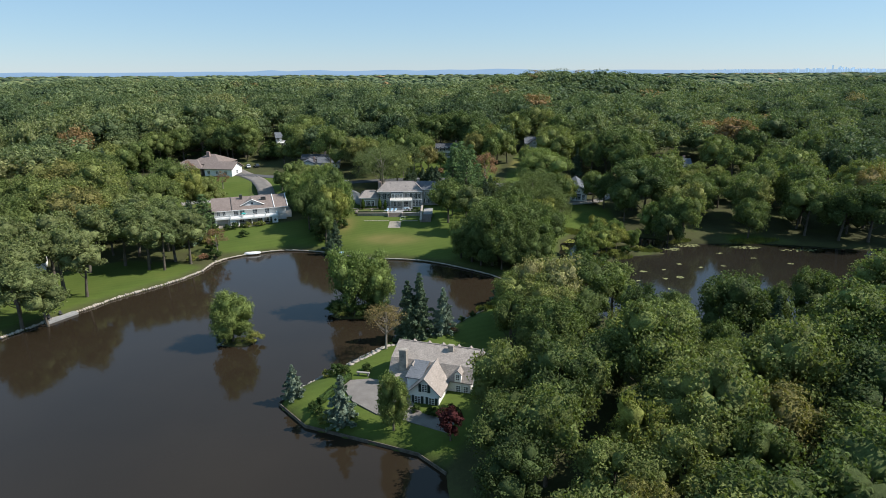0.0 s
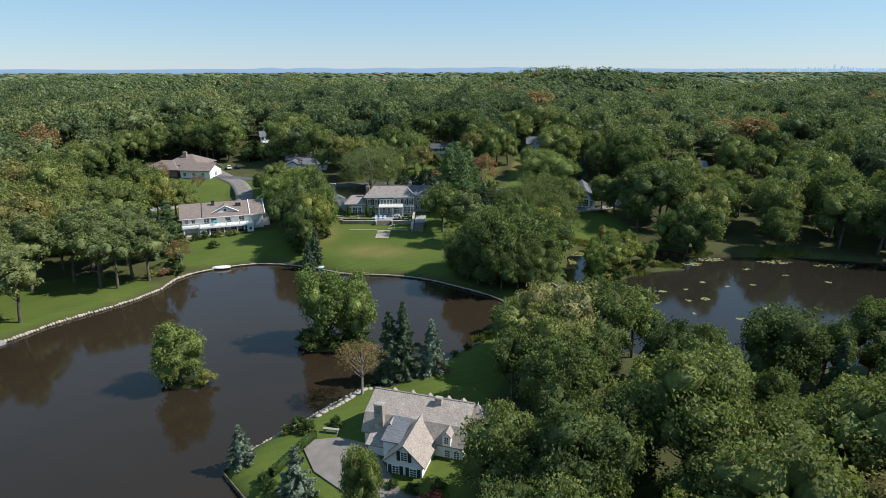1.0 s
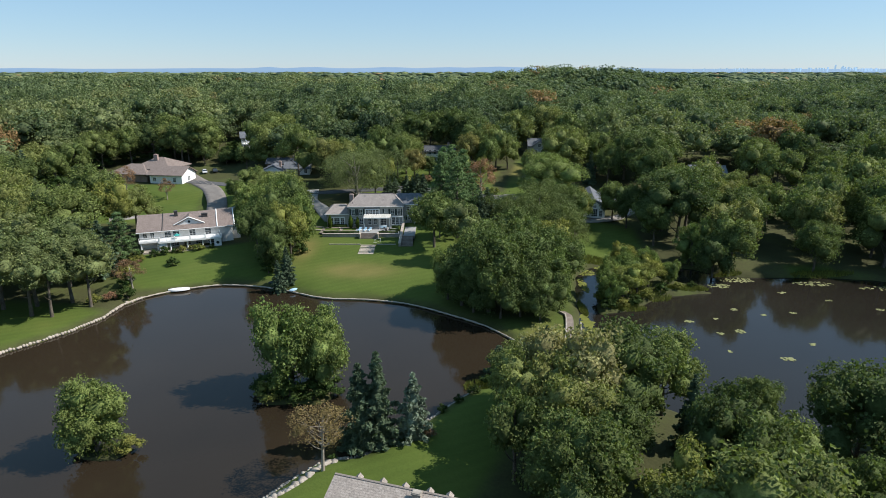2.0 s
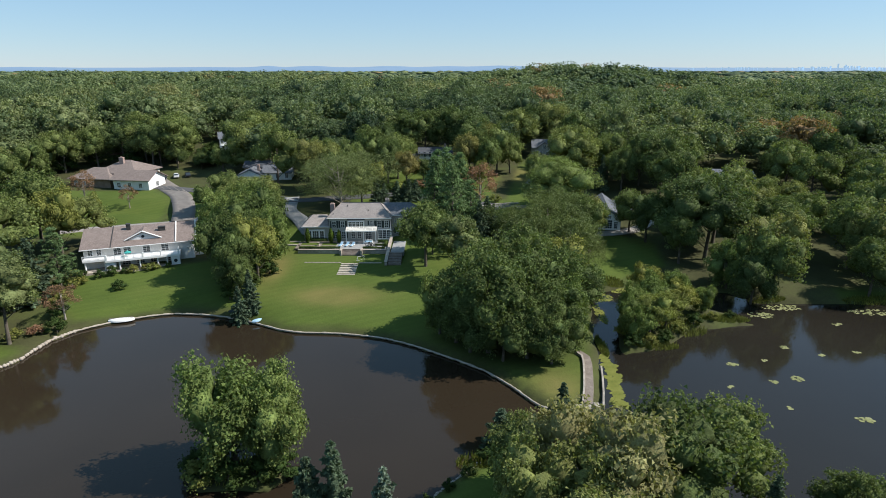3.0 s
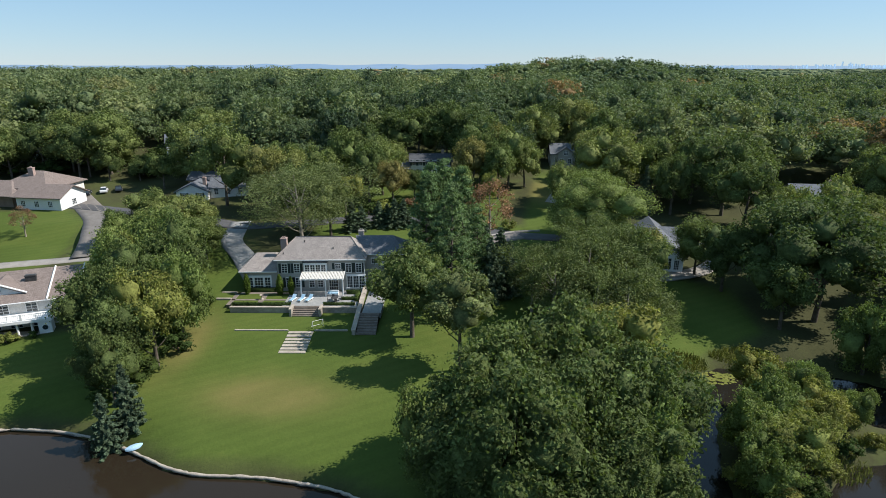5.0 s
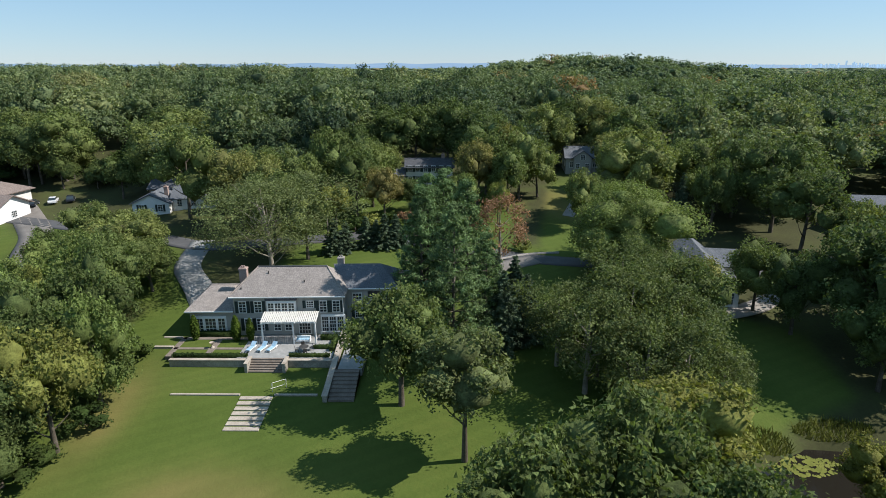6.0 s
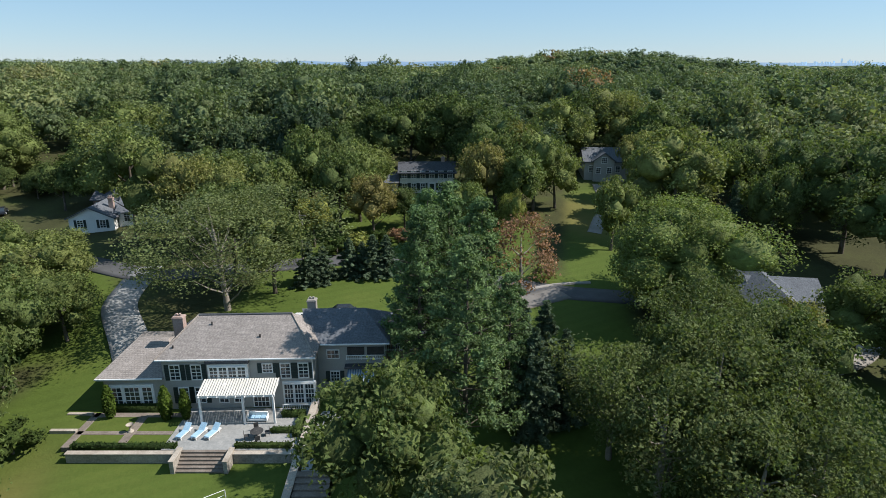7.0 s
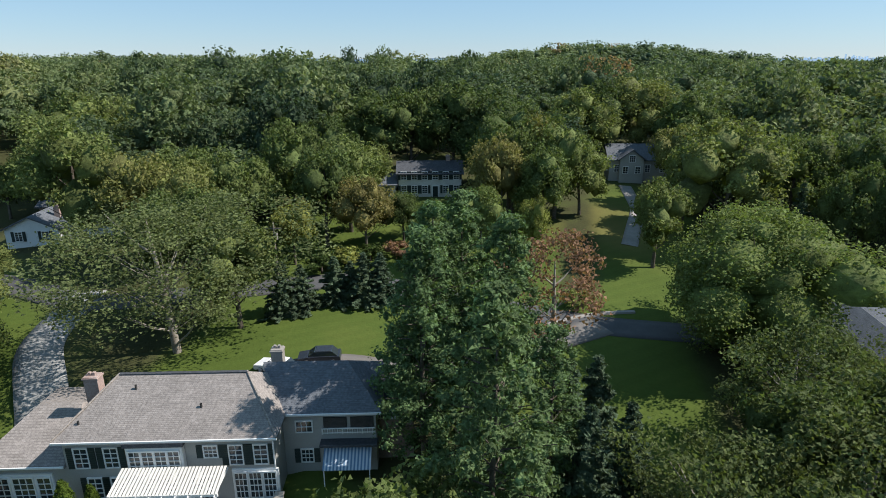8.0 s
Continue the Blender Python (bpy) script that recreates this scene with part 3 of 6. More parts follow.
def limb_set(rng, h, foot, r0, n, reach, top):
    """A leaning, tapering trunk and n limbs that rise from it."""
    bend = rng.normal(size=2) * 0.03 * h
    trunk = [(0, 0, -0.6), (bend[0] * 0.2, bend[1] * 0.2, h * 0.2), (bend[0] * 0.6, bend[1] * 0.6, h * 0.5), (bend[0], bend[1], h * top)]
    parts = [tube(trunk, [r0 * 1.35, r0, r0 * 0.7, r0 * 0.15], 8)]
    for i in range(n):
        a = 2 * math.pi * (i + rng.uniform(0, 0.7)) / n
        z = h * (foot + (top - foot) * 0.75 * rng.uniform(0, 1))
        e = reach * rng.uniform(0.6, 1.0)
        s = np.array((bend[0] * z / h, bend[1] * z / h, z))
        d = np.array((math.cos(a), math.sin(a), rng.uniform(0.5, 1.0)))
        parts.append(tube([s, s + d * e * 0.45, s + d * e * np.array((0.9, 0.9, 1.1))], [r0 * 0.42, r0 * 0.25, r0 * 0.07], 5))
    return joined(*parts)


def spiral(rng, n, low):
    """Directions spread evenly over a sphere, from the top down to the height low."""
    k = np.arange(n)
    z = 1 - (k + 0.5) / n * (1 - low)
    ph = k * 2.39996 + rng.uniform(0, 6)
    rr = np.sqrt(np.clip(1 - z * z, 0, 1))
    return np.column_stack([rr * np.cos(ph), rr * np.sin(ph), z])


def bough_clumps(rng, boughs, subs, low=-0.72, spread=(0.42, 0.68), bough=0.40, clump=0.16):
    """Leaf clumps on the outer side of big boughs: a crown of unequal billows with deep gaps between."""
    D = spiral(rng, boughs, low) + rng.normal(size=(boughs, 3)) * 0.10
    B = D * rng.uniform(*spread, boughs)[:, None]
    br = bough * rng.uniform(0.66, 1.18, boughs)
    C, r = [], []
    for d, c, q in zip(D, B, br):
        w = unit(rng, subs * 3)
        w = w[np.argsort(-(w @ (d * 0.8 + np.array((0, 0, 0.45))) + rng.normal(size=subs * 3) * 0.35))[:subs]]
        C.append(c + w * (q * rng.uniform(0.72, 1.05, subs))[:, None])
        r.append(clump * rng.uniform(0.62, 1.25, subs))
    return np.concatenate(C), np.concatenate(r), B, br


def broadleaf(rng, boughs=13, subs=9, per=46, leafsize=0.036, clump=0.175, core=True, low=-0.72, bough=0.40, spread=(0.42, 0.68)):
    """A crown in units of its radius and half height: boughs, clumps on them, leaf sprays on those."""
    C, r, B, br = bough_clumps(rng, boughs, subs, low, spread, bough, clump)
    vf = [leaf_tris(rng, C, r, per, leafsize, flat=0.6, under=-0.6, out=(0.5, 1.35))]
    if core:
        vf.append(blobs(rng, B, br * 0.84, ICO1, 0.24))
    return joined(*vf)


def far_crown(rng, boughs, subs, clump, per, leafsize):
    """A simpler crown for trees far off: soft masses under a loose skin of sprays."""
    C, r, B, br = bough_clumps(rng, boughs, subs, -0.5, (0.42, 0.66), 0.40, clump)
    return joined(blobs(rng, B * 0.84, br * 0.66, ICO1, 0.3), leaf_tris(rng, C, r, per, leafsize, flat=0.6, under=-0.4, out=(0.5, 1.35)))


def make_broadleaf(name, seed, height_m, radius_m, mat, label, foot=0.3, boughs=13, subs=9, per=48, bark_mat=None, size=0.31, clump=0.175, cat="tree",
                   core=True, low=-0.72, bough=0.40, spread=(0.42, 0.68), limbs=7):
    rng = np.random.default_rng(seed)
    t = thing(name, Matrix(), label, cat)
    V, F = broadleaf(rng, boughs, subs, per, size / radius_m, clump, core, low, bough, spread)
    ch = height_m * (1 - foot) / 2
    V = V * np.array((radius_m, radius_m, ch)) + np.array((0, 0, height_m - ch))
    V[:, :2] *= (1 + 0.10 * np.sin(np.arctan2(V[:, 1], V[:, 0]) * 3 + seed))[:, None]
    link_under("crown", np_mesh("crown", V, F, mat, smooth=True), t)
    sets = [limb_set(rng, height_m, foot * 0.75, height_m * 0.019, limbs, radius_m * (0.7 if core else 0.5), 0.8)]
    if not core:
        sets.append(limb_set(rng, height_m * 0.9, 0.12 + foot * 0.5, height_m * 0.008, limbs * 2, radius_m * 0.62, 0.7))
    link_under("trunk", np_mesh("trunk", *joined(*sets), bark_mat or bark, smooth=True), t)
    return t


def make_conifer(name, seed, h, r, mat, label, whorls=15, per=7, foot=0.05, droop=-0.15, size=0.32, gap=0.0):
    """Whorls of flat, drooping boughs, each a fan of needle sprays, narrowing to a spire."""
    rng = np.random.default_rng(seed)
    t = thing(name, Matrix(), label, "conifer")
    vf = []
    cores = []
    for i in range(whorls):
        u = i / (whorls - 1)
        z = h * (foot + (0.97 - foot) * u)
        reach = r * (1 - u) ** 0.85 * rng.uniform(0.85, 1.1) + 0.12
        m = max(4, int(per * (1 - 0.5 * u)))
        for j in range(m):
            if rng.uniform() < gap:
                continue
            a = 2 * math.pi * (j + rng.uniform(0, 0.8)) / m + i
            L = reach * rng.uniform(0.72, 1.12)
            k = max(3, int(4 + L * 3.0))
            s = np.linspace(0.12, 1, k)
            C = np.column_stack([np.cos(a) * L * s, np.sin(a) * L * s, z + droop * L * s + 0.08 * L * s ** 2 + rng.normal(size=k) * 0.08])
            vf.append(leaf_tris(rng, C, np.full(k, 0.30 * size + 0.26 * L * 0.30), 8, size, flat=0.6, under=-0.15, out=(0.4, 1.15), stretch=1.25))
        cores.append((z, reach * 0.5))
    C = np.array([(0, 0, z) for z, _ in cores])
    W, G = blobs(rng, C, [max(0.1, q) for _, q in cores], ICO1)
    vf.append((W, G))
    V, F = joined(*vf)
    link_under("crown", np_mesh("crown", V, F, mat), t)
    TV, TF = tube([(0, 0, -0.5), (0, 0, h * 0.5), (0, 0, h * 0.97)], [h * 0.018, h * 0.011, 0.02], 7)
    link_under("trunk", np_mesh("trunk", TV, TF, bark, smooth=True), t)
    return t


def make_pine(seed, h=22.0):
    """Open tiers of level boughs that carry flat plumes of soft needles, on a tall bare stem."""
    rng = np.random.default_rng(seed)
    t = thing("white_pine", Matrix(), "tall white pine with open tiers of soft needles", "conifer")
    C, limbs = [], [tube([(0, 0, -0.5), (0.15, 0.1, h * 0.4), (0, 0, h * 0.96)], [0.36, 0.26, 0.05], 8)]
    for i in range(14):
        u = i / 13
        z = h * (0.22 + 0.75 * u)
        reach = 5.6 * (1 - u) ** 0.6 * rng.uniform(0.8, 1.1) + 0.6
        for j in range(5):
            a = 6.283 * (j + rng.uniform(-0.3, 0.3)) / 5 + i * 1.1
            L = reach * rng.uniform(0.65, 1.1)
            end = np.array((math.cos(a) * L, math.sin(a) * L, z + 0.16 * L))
            limbs.append(tube([(0, 0, z - 0.3), end], [0.09, 0.03], 4))
            for q in np.linspace(0.45, 1.0, max(2, int(L / 1.1))):
                C.append(np.array((0, 0, z)) * (1 - q) + end * q + rng.normal(size=3) * 0.35)
    C = np.array(C)
    V, F = leaf_tris(rng, np.zeros_like(C), rng.uniform(0.7, 1.25, len(C)), 76, 0.17, flat=0.6, under=-0.3, out=(0.3, 1.25), stretch=1.6)
    V[:, 2] *= 0.62
    V += np.repeat(C, 76 * 3, axis=0)
    W, G = blobs(rng, C, np.full(len(C), 0.42), ICO1, 0.2)
    link_under("crown", np_mesh("crown", *joined((V, F), (W, G)), needle_pine), t)
    link_under("trunk", np_mesh("trunk", *joined(*limbs), bark, smooth=True), t)
    return t


def make_shrub(name, seed, r, h, mat, label, n=22, size=0.085, cat="shrub"):
    rng = np.random.default_rng(seed)
    V, F = broadleaf(rng, 7, 5, n, size, clump=0.26, low=-0.5)
    V = V * np.array((r, r, h / 1.85)) + np.array((0, 0, h * 0.44))
    t = thing(name, Matrix(), label, cat)
    link_under("crown", np_mesh("crown", V, F, mat), t)
    TV, TF = limb_set(rng, h * 0.7, 0.1, 0.05 + 0.02 * r, 4, r * 0.5, 0.7)
    link_under("stem", np_mesh("stem", TV, TF, bark, smooth=True), t)
    return t


def ground_at(x, y):
    return float(height(np.array([x]), np.array([y]))[0])


def plant(src, x, y, s=1.0, turn=0.0, wide=1.0, z=None, label="", sink=0.1):
    z = ground_at(x, y) if z is None else z
    m = pose(x, y, z - sink, 0, 0, turn) @ Matrix.Diagonal((s * wide, s * wide, s, 1))
    o = copy_thing(src, m)
    if label:
        tagged(o, label)
    return o


def drop(src):
    """Remove a pattern tree once its copies stand."""
    for o in (*src.children_recursive, src):
        bpy.data.objects.remove(o)


# patterns: 20 m high, 7.5 m radius unless said otherwise
WOOD = [make_broadleaf("tree", 10 + i, 20, (8.2, 7.4, 9.2, 8.6, 7.0, 9.0)[i], leaf, "tall green broadleaf tree in dense woodland",
                       foot=(0.16, 0.2, 0.14, 0.18, 0.22, 0.16)[i], boughs=(13, 11, 15, 12, 11, 14)[i], bough=(0.40, 0.44, 0.36, 0.42, 0.44, 0.38)[i]) for i in range(6)]
LAWN_TREE = [make_broadleaf("tree", 30 + i, 16, 5.6, leaf_dark, "mature broadleaf tree casting deep shade on a lawn", foot=0.16, boughs=14, subs=9, per=62, size=0.21) for i in range(3)]
OAK = [make_broadleaf("tree", 35 + i, 17, 7.4, leaf_dark, "spreading oak shading the lake bank", foot=0.06, boughs=16, subs=10, per=64, size=0.22, clump=0.16, bough=0.36) for i in range(2)]
MAPLE = make_broadleaf("tree", 38, 17, 11.6, leaf_light, "broad round-crowned maple beside the road", foot=0.0, low=-0.95, boughs=24, subs=12, per=100, size=0.19, clump=0.14, bough=0.32)
ELM = make_broadleaf("tree", 39, 19.5, 14.2, leaf_elm, "large fine-leaved elm with pale limbs behind the house", foot=0.04, boughs=28, subs=13, per=62, size=0.20, clump=0.15, bark_mat=bark_pale,
                     core=False, bough=0.30, spread=(0.35, 0.76), limbs=11)
OPEN_TREE = [make_broadleaf("tree", 45 + i, 17, 7.6, leaf_open, "open-crowned tree with pale limbs between lawns", foot=0.06, boughs=17, subs=10, per=52, size=0.19, clump=0.16, bark_mat=bark_pale,
                            core=False, bough=0.34, spread=(0.35, 0.74), limbs=9) for i in range(2)]
LIGHT_TREE = [make_broadleaf("tree", 40 + i, 16, 5.8, leaf_light, "bright green leafy tree beside the water", foot=0.0, low=-0.95, boughs=15, subs=10, per=62, size=0.20, bough=0.36) for i in range(2)]
SHORE_TREE = [make_broadleaf("tree", 47 + i, 18, 6.2, leaf_shore, "tall tree with bare trunk on the lake lawn", foot=0.36, boughs=11, per=44, size=0.26, bough=0.42) for i in range(3)]
PALE_TREE = [make_broadleaf("tree", 50, 20, 7.2, leaf_pale, "tree with pale seeding foliage above dark woods", foot=0.2, per=30)]
RUST_TREE = [make_broadleaf("tree", 60, 16, 6, leaf_rust, "thin-leaved tree turning rust brown in autumn", foot=0.25, boughs=12, subs=8, per=34, size=0.2, bark_mat=bark_pale, core=False)]
GOLD_TREE = [make_broadleaf("tree", 70, 16, 6, leaf_gold, "tree turning yellow green in early autumn", foot=0.15, size=0.24)]
SPRUCE = make_conifer("spruce", 80, 14, 3.2, needle, "dark pointed spruce with drooping boughs", whorls=17)
BLUE_SPRUCE = make_conifer("spruce", 81, 9, 2.6, needle_blue, "blue-grey spruce on a lawn", whorls=13, size=0.26)
PINE = make_pine(82)
SHRUB = [make_shrub("shrub", 90 + i, 1.5, 2.2, hedge_leaf, "rounded green garden shrub") for i in range(2)]
GOLD_SHRUB = make_shrub("shrub", 95, 1.5, 2.0, leaf_gold, "yellow-green shrub at the water's edge")
RUST_SHRUB = make_shrub("shrub", 96, 1.5, 1.8, leaf_rust, "rust brown shrub beside garden planting")

rnd = random.Random(7)
T = "lone leafy tree on a tiny island in the lake"
plant(LIGHT_TREE[0], -42.6, 99.6, 0.72, 20, 1.2, z=0.3, label=T)
plant(GOLD_SHRUB, -38.2, 99.6, 1.15, 0, 1.1, z=0.2, label="yellowing bush on a tiny lake island")
plant(LIGHT_TREE[1], -20.0, 116.4, 0.93, 70, 1.22, z=0.3, label="broad green tree on a small lake island")
plant(LIGHT_TREE[0], -14.9, 116.2, 0.86, 190, 1.05, z=0.3, label="green tree leaning over a small lake island")
plant(GOLD_SHRUB, -22.8, 112.6, 1.6, 30, 1.0, z=0.2, label="yellowing bush at the foot of island trees")
for x, y, s in ((-24.2, 115, 1.5), (-19.5, 112.8, 1.6), (-16, 112.6, 1.6), (-13.4, 114.4, 1.4), (-43.8, 98.9, 1.0), (-44.6, 100, 0.9)):
    plant(rnd.choice(SHRUB), x, y, s, rnd.uniform(0, 360), 1.1, z=0.15, label="leafy bush overhanging the lake from an islet")
# islets under those trees
for x, y, r in ((-41.5, 99.6, 3.4), (-18.6, 114.6, 6.0)):
    V, F = ICO2
    rng = np.random.default_rng(int(r * 10))
    o = thing("islet", pose(x, y, 0), "small earthen islet with grass rising from the lake", "islet")
    link_under("bank", np_mesh("bank", V * np.array((r, r * 0.55, 0.45)) * (1 + 0.12 * rng.normal(size=(len(V), 1))), F, ground_mat, smooth=True), o)
# the promontory garden
plant(SPRUCE, -6.6, 100.3, 1.1, 10, 1.08, label="dark spruce of a tall pair by the lake")
plant(SPRUCE, -4.2, 100.8, 1.06, 80, 1.02, label="dark spruce of a tall pair by the lake")
plant(BLUE_SPRUCE, 0.6, 101.6, 1.12, 30, 0.95)
plant(BLUE_SPRUCE, -24.4, 76.8, 0.68, 50, 1.15)
plant(BLUE_SPRUCE, -15.0, 69.3, 0.92, 100, 1.15)
plant(LIGHT_TREE[1], -6.8, 67.0, 0.64, 140, 0.72, label="young leafy maple beside a gravel court")
o = make_broadleaf("tree", 72, 8, 3.0, leaf_red, "crimson-leaved ornamental tree beside a house", foot=0.1, boughs=9, subs=7, per=30, size=0.16)
plant(o, 1.8, 63.8, 0.78, 0)
drop(o)
BARE = make_broadleaf("tree", 73, 10, 4.6, leaf_rust, "sparse brown tree with bare pale branches by the lake", foot=0.42, boughs=9, subs=6, per=20, bark_mat=bark_pale)
for o in list(BARE.children):
    if o.name.startswith("crown"):
        rng = np.random.default_rng(5)
        V, F = broadleaf(rng, 12, 8, 34, 0.032, clump=0.22, core=False, low=-0.3)
        o.data = np_mesh("crown", V * np.array((4.6, 4.6, 3.2)) + np.array((0, 0, 7.0)), F, leaf_tan)
    else:
        rng = np.random.default_rng(6)
        V, F = joined(limb_set(rng, 10, 0.18, 0.22, 11, 4.6, 0.85), limb_set(rng, 9.5, 0.3, 0.12, 13, 4.2, 0.9))
        o.data = np_mesh("trunk", V, F, bark_pale, smooth=True)
plant(BARE, -10.6, 94.4, 0.9, 0)
drop(BARE)
for x, y, s in ((-18.6, 84.5, 1.0), (-16.9, 83.6, 0.9), (-13.2, 85.2, 0.7), (-19.2, 71.5, 0.8), (-17.2, 70.6, 0.6), (-20.4, 73, 0.6), (-3.6, 71.6, 0.6), (-1.2, 70.6, 0.7),
                (2.0, 70.6, 0.8), (-10, 98, 0.5), (-3, 103, 0.5), (1, 105.5, 0.5), (4.5, 108.8, 0.6), (7, 111.5, 0.6), (9.5, 114, 0.7), (12, 116.6, 0.9), (14, 118, 1.0), (-5.8, 72.2, 0.7)):
    plant(rnd.choice(SHRUB), x, y, s, rnd.uniform(0, 360))
plant(GOLD_SHRUB, -18.0, 69.6, 0.8, 10, label="yellow-green shrub beside a gravel court")
plant(GOLD_SHRUB, -20.2, 84.0, 0.7, 10, label="yellow-green shrub beside a lawn")
plant(RUST_SHRUB, 1.8, 102.0, 1.1, 10)
# between the big house and the lake
plant(SPRUCE, -34.0, 160.2, 0.62, 20, 1.15, label="dark blue-green spruce at the lawn's edge")
plant(SPRUCE, -32.6, 163.0, 0.66, 60, 1.1, label="dark blue-green spruce at the lawn's edge")
for x, y, s in ((-35, 176, 0.95), (-37.5, 171, 0.85), (-34.5, 184, 0.95), (-40, 180, 1.0), (-38.5, 190, 1.05), (-44, 178, 0.9), (-45.5, 187, 1.0), (-36.5, 167, 0.68), (-43, 197, 1.0)):
    plant(rnd.choice(LAWN_TREE + LIGHT_TREE + GOLD_TREE), x, y, s, rnd.uniform(0, 360), 0.9, label="tree in a dense group at the lawn's edge")
plant(GOLD_TREE[0], -47.5, 195, 0.85, 20, 0.7)
plant(LAWN_TREE[0], 2.0, 184.2, 0.96, 15, 1.1, label="shade tree on the lawn before the large house")
plant(SHORE_TREE[1], 9.4, 175.0, 0.82, 120, 1.0, label="lawn tree with bare lower trunk")
plant(LAWN_TREE[2], 3.4, 192.5, 0.62, 50, 0.8)
# oaks over the bank
for x, y, s in ((8.6, 149.8, 0.86), (14.2, 145.8, 1.18), (19.5, 150.5, 1.04), (25.4, 146.0, 0.84), (21.4, 158.5, 1.2), (13.0, 156.0, 1.1), (28.6, 153.4, 1.04)):
    plant(rnd.choice(OAK), x, y, s * 0.98, rnd.uniform(0, 360), 0.94 + 0.1 * (s < 0.9))
for x, y, s in ((11.0, 146.0, 0.74), (20.6, 143.6, 0.70), (24.4, 141.6, 0.58), (16.4, 142.6, 0.66)):
    plant(rnd.choice(OAK), x, y, s, rnd.uniform(0, 360), 1.02, label="lower oak overhanging the lake bank")
plant(LIGHT_TREE[1], 5.6, 153.5, 0.72, 40, 1.0, label="bright young tree at the edge of bank oaks")
plant(LIGHT_TREE[0], 27.6, 148.2, 0.84, 150, 0.9, label="bright green tree among darker bank oaks")
for x, y, s in ((-50, 206, 0.86), (-57, 212, 0.66), (-47.5, 214, 0.6), (-56, 223, 0.42), (-65, 224, 0.5), (-52, 199, 0.8)):
    plant(rnd.choice(LAWN_TREE + LIGHT_TREE), x, y, s, rnd.uniform(0, 360), 1.15, label="leafy tree between a drive and the street")
for x, y, s in ((-104, 281, 0.72), (-112, 286, 0.8), (-120, 284, 0.8), (-128, 280, 0.8), (-98, 286, 0.62), (-136, 272, 0.8), (-138, 258, 0.75), (-139, 246, 0.7), (-104, 292, 0.8), (-118, 296, 0.9)):
    plant(rnd.choice(WOOD), x, y, s, rnd.uniform(0, 360), 1.05, label="tall tree behind a house on the slope")
plant(GOLD_TREE[0], 30.0, 170.5, 0.82, 40, 1.35, label="yellow-green tree beside the reedy channel")
plant(LIGHT_TREE[0], 25, 168, 0.72, 40, 1.1)
for x, y, s in ((24.8, 187.0, 0.84), (30.2, 182.0, 0.80), (35.0, 182.0, 0.80), (31.0, 192.5, 0.90), (37.0, 189.5, 0.82), (36.0, 197.0, 0.86), (22.4, 193.5, 0.74), (40.0, 183.5, 0.60), (34.0, 204.5, 0.80), (39.5, 207.5, 0.70)):
    plant(rnd.choice(OPEN_TREE), x, y, s, rnd.uniform(0, 360), 1.08, label="tall open multi-stemmed tree between lawns")
for x, y, s in ((27.0, 190.0, 0.72), (33.0, 187.0, 0.74), (31.5, 199.0, 0.74), (40.0, 194.0, 0.6)):
    plant(rnd.choice(LAWN_TREE), x, y, s, rnd.uniform(0, 360), 1.05, label="dark understorey tree between lawns")
plant(LIGHT_TREE[1], 44.0, 211.0, 0.5, 60, 1.1, label="small tree screening a white gabled house")
# pines beside the house; the last two are added to shade the wing roof
for x, y, s in ((3.8, 203.0, 0.98), (10.4, 205.0, 1.0), (13.0, 198.6, 0.74), (8.4, 192.0, 1.04), (7.0, 210.5, 0.98), (4.6, 207.4, 1.0)):
    plant(PINE, x, y, s, rnd.uniform(0, 360), 0.74)
plant(SPRUCE, 15.2, 196.5, 0.85, 30, 1.2)
plant(SPRUCE, 14.6, 201.0, 0.9, 70, 1.2)
plant(SPRUCE, 17.6, 204.0, 0.8, 120, 1.25)
plant(SPRUCE, 18.8, 199.0, 0.74, 200, 1.25)
for x, y, s in ((-35.5, 172.5, 1.5), (-33.6, 180, 1.4), (-36.8, 187, 1.6), (-38.6, 168, 1.3), (-41, 175, 1.6), (-36, 194, 1.5)):
    plant(rnd.choice(SHRUB), x, y, s, rnd.uniform(0, 360), 1.2, label="leafy understorey bush at the lawn's edge")
plant(RUST_TREE[0], 16.6, 217.0, 0.94, 70, 1.05, label="half-bare reddish brown tree in autumn colour")
plant(MAPLE, 38.6, 220.4, 1.04, 70, 0.96)
plant(ELM, -23.6, 220.5, 0.98, 10, 1.0)
plant(WOOD[4], -18.5, 226, 0.7, 10, 1.0)
for i, (x, y, s) in enumerate(((-14.2, 229.5, 0.5), (-12.2, 230.6, 0.44), (-8.4, 232.6, 0.46), (-6.4, 233.2, 0.4), (-4.6, 232.4, 0.5), (-2.6, 233, 0.48))):
    plant(SPRUCE, x, y, s, 40 * i, 1.75, label="dense dark evergreen in a screening row behind a lawn")
# the bushy islet in the reeds
for x, y, s in ((41, 151.5, 0.55), (44.5, 153, 0.62), (43, 158, 0.62), (48.5, 156, 0.56), (48, 162.5, 0.66), (53, 161.5, 0.55), (54, 167, 0.6), (58.5, 163.4, 0.45), (49, 169, 0.6)):
    plant(rnd.choice(LIGHT_TREE + GOLD_TREE * 2), x, y, s * 0.86, rnd.uniform(0, 360), 1.15, label="scrubby willow crowding a reedy islet")
for x, y, s in ((40, 148.8, 1.1), (43.5, 149.8, 1.0), (47, 151.5, 1.0), (50.5, 155, 1.1), (55, 158.6, 1.0), (59.5, 160.2, 0.8), (63, 161, 0.7), (39.8, 154, 1.0), (46, 150.6, 0.8)):
    plant(rnd.choice([GOLD_SHRUB, SHRUB[0], SHRUB[1]]), x, y, s, rnd.uniform(0, 360), 1.1, label="low bush at the pond margin")
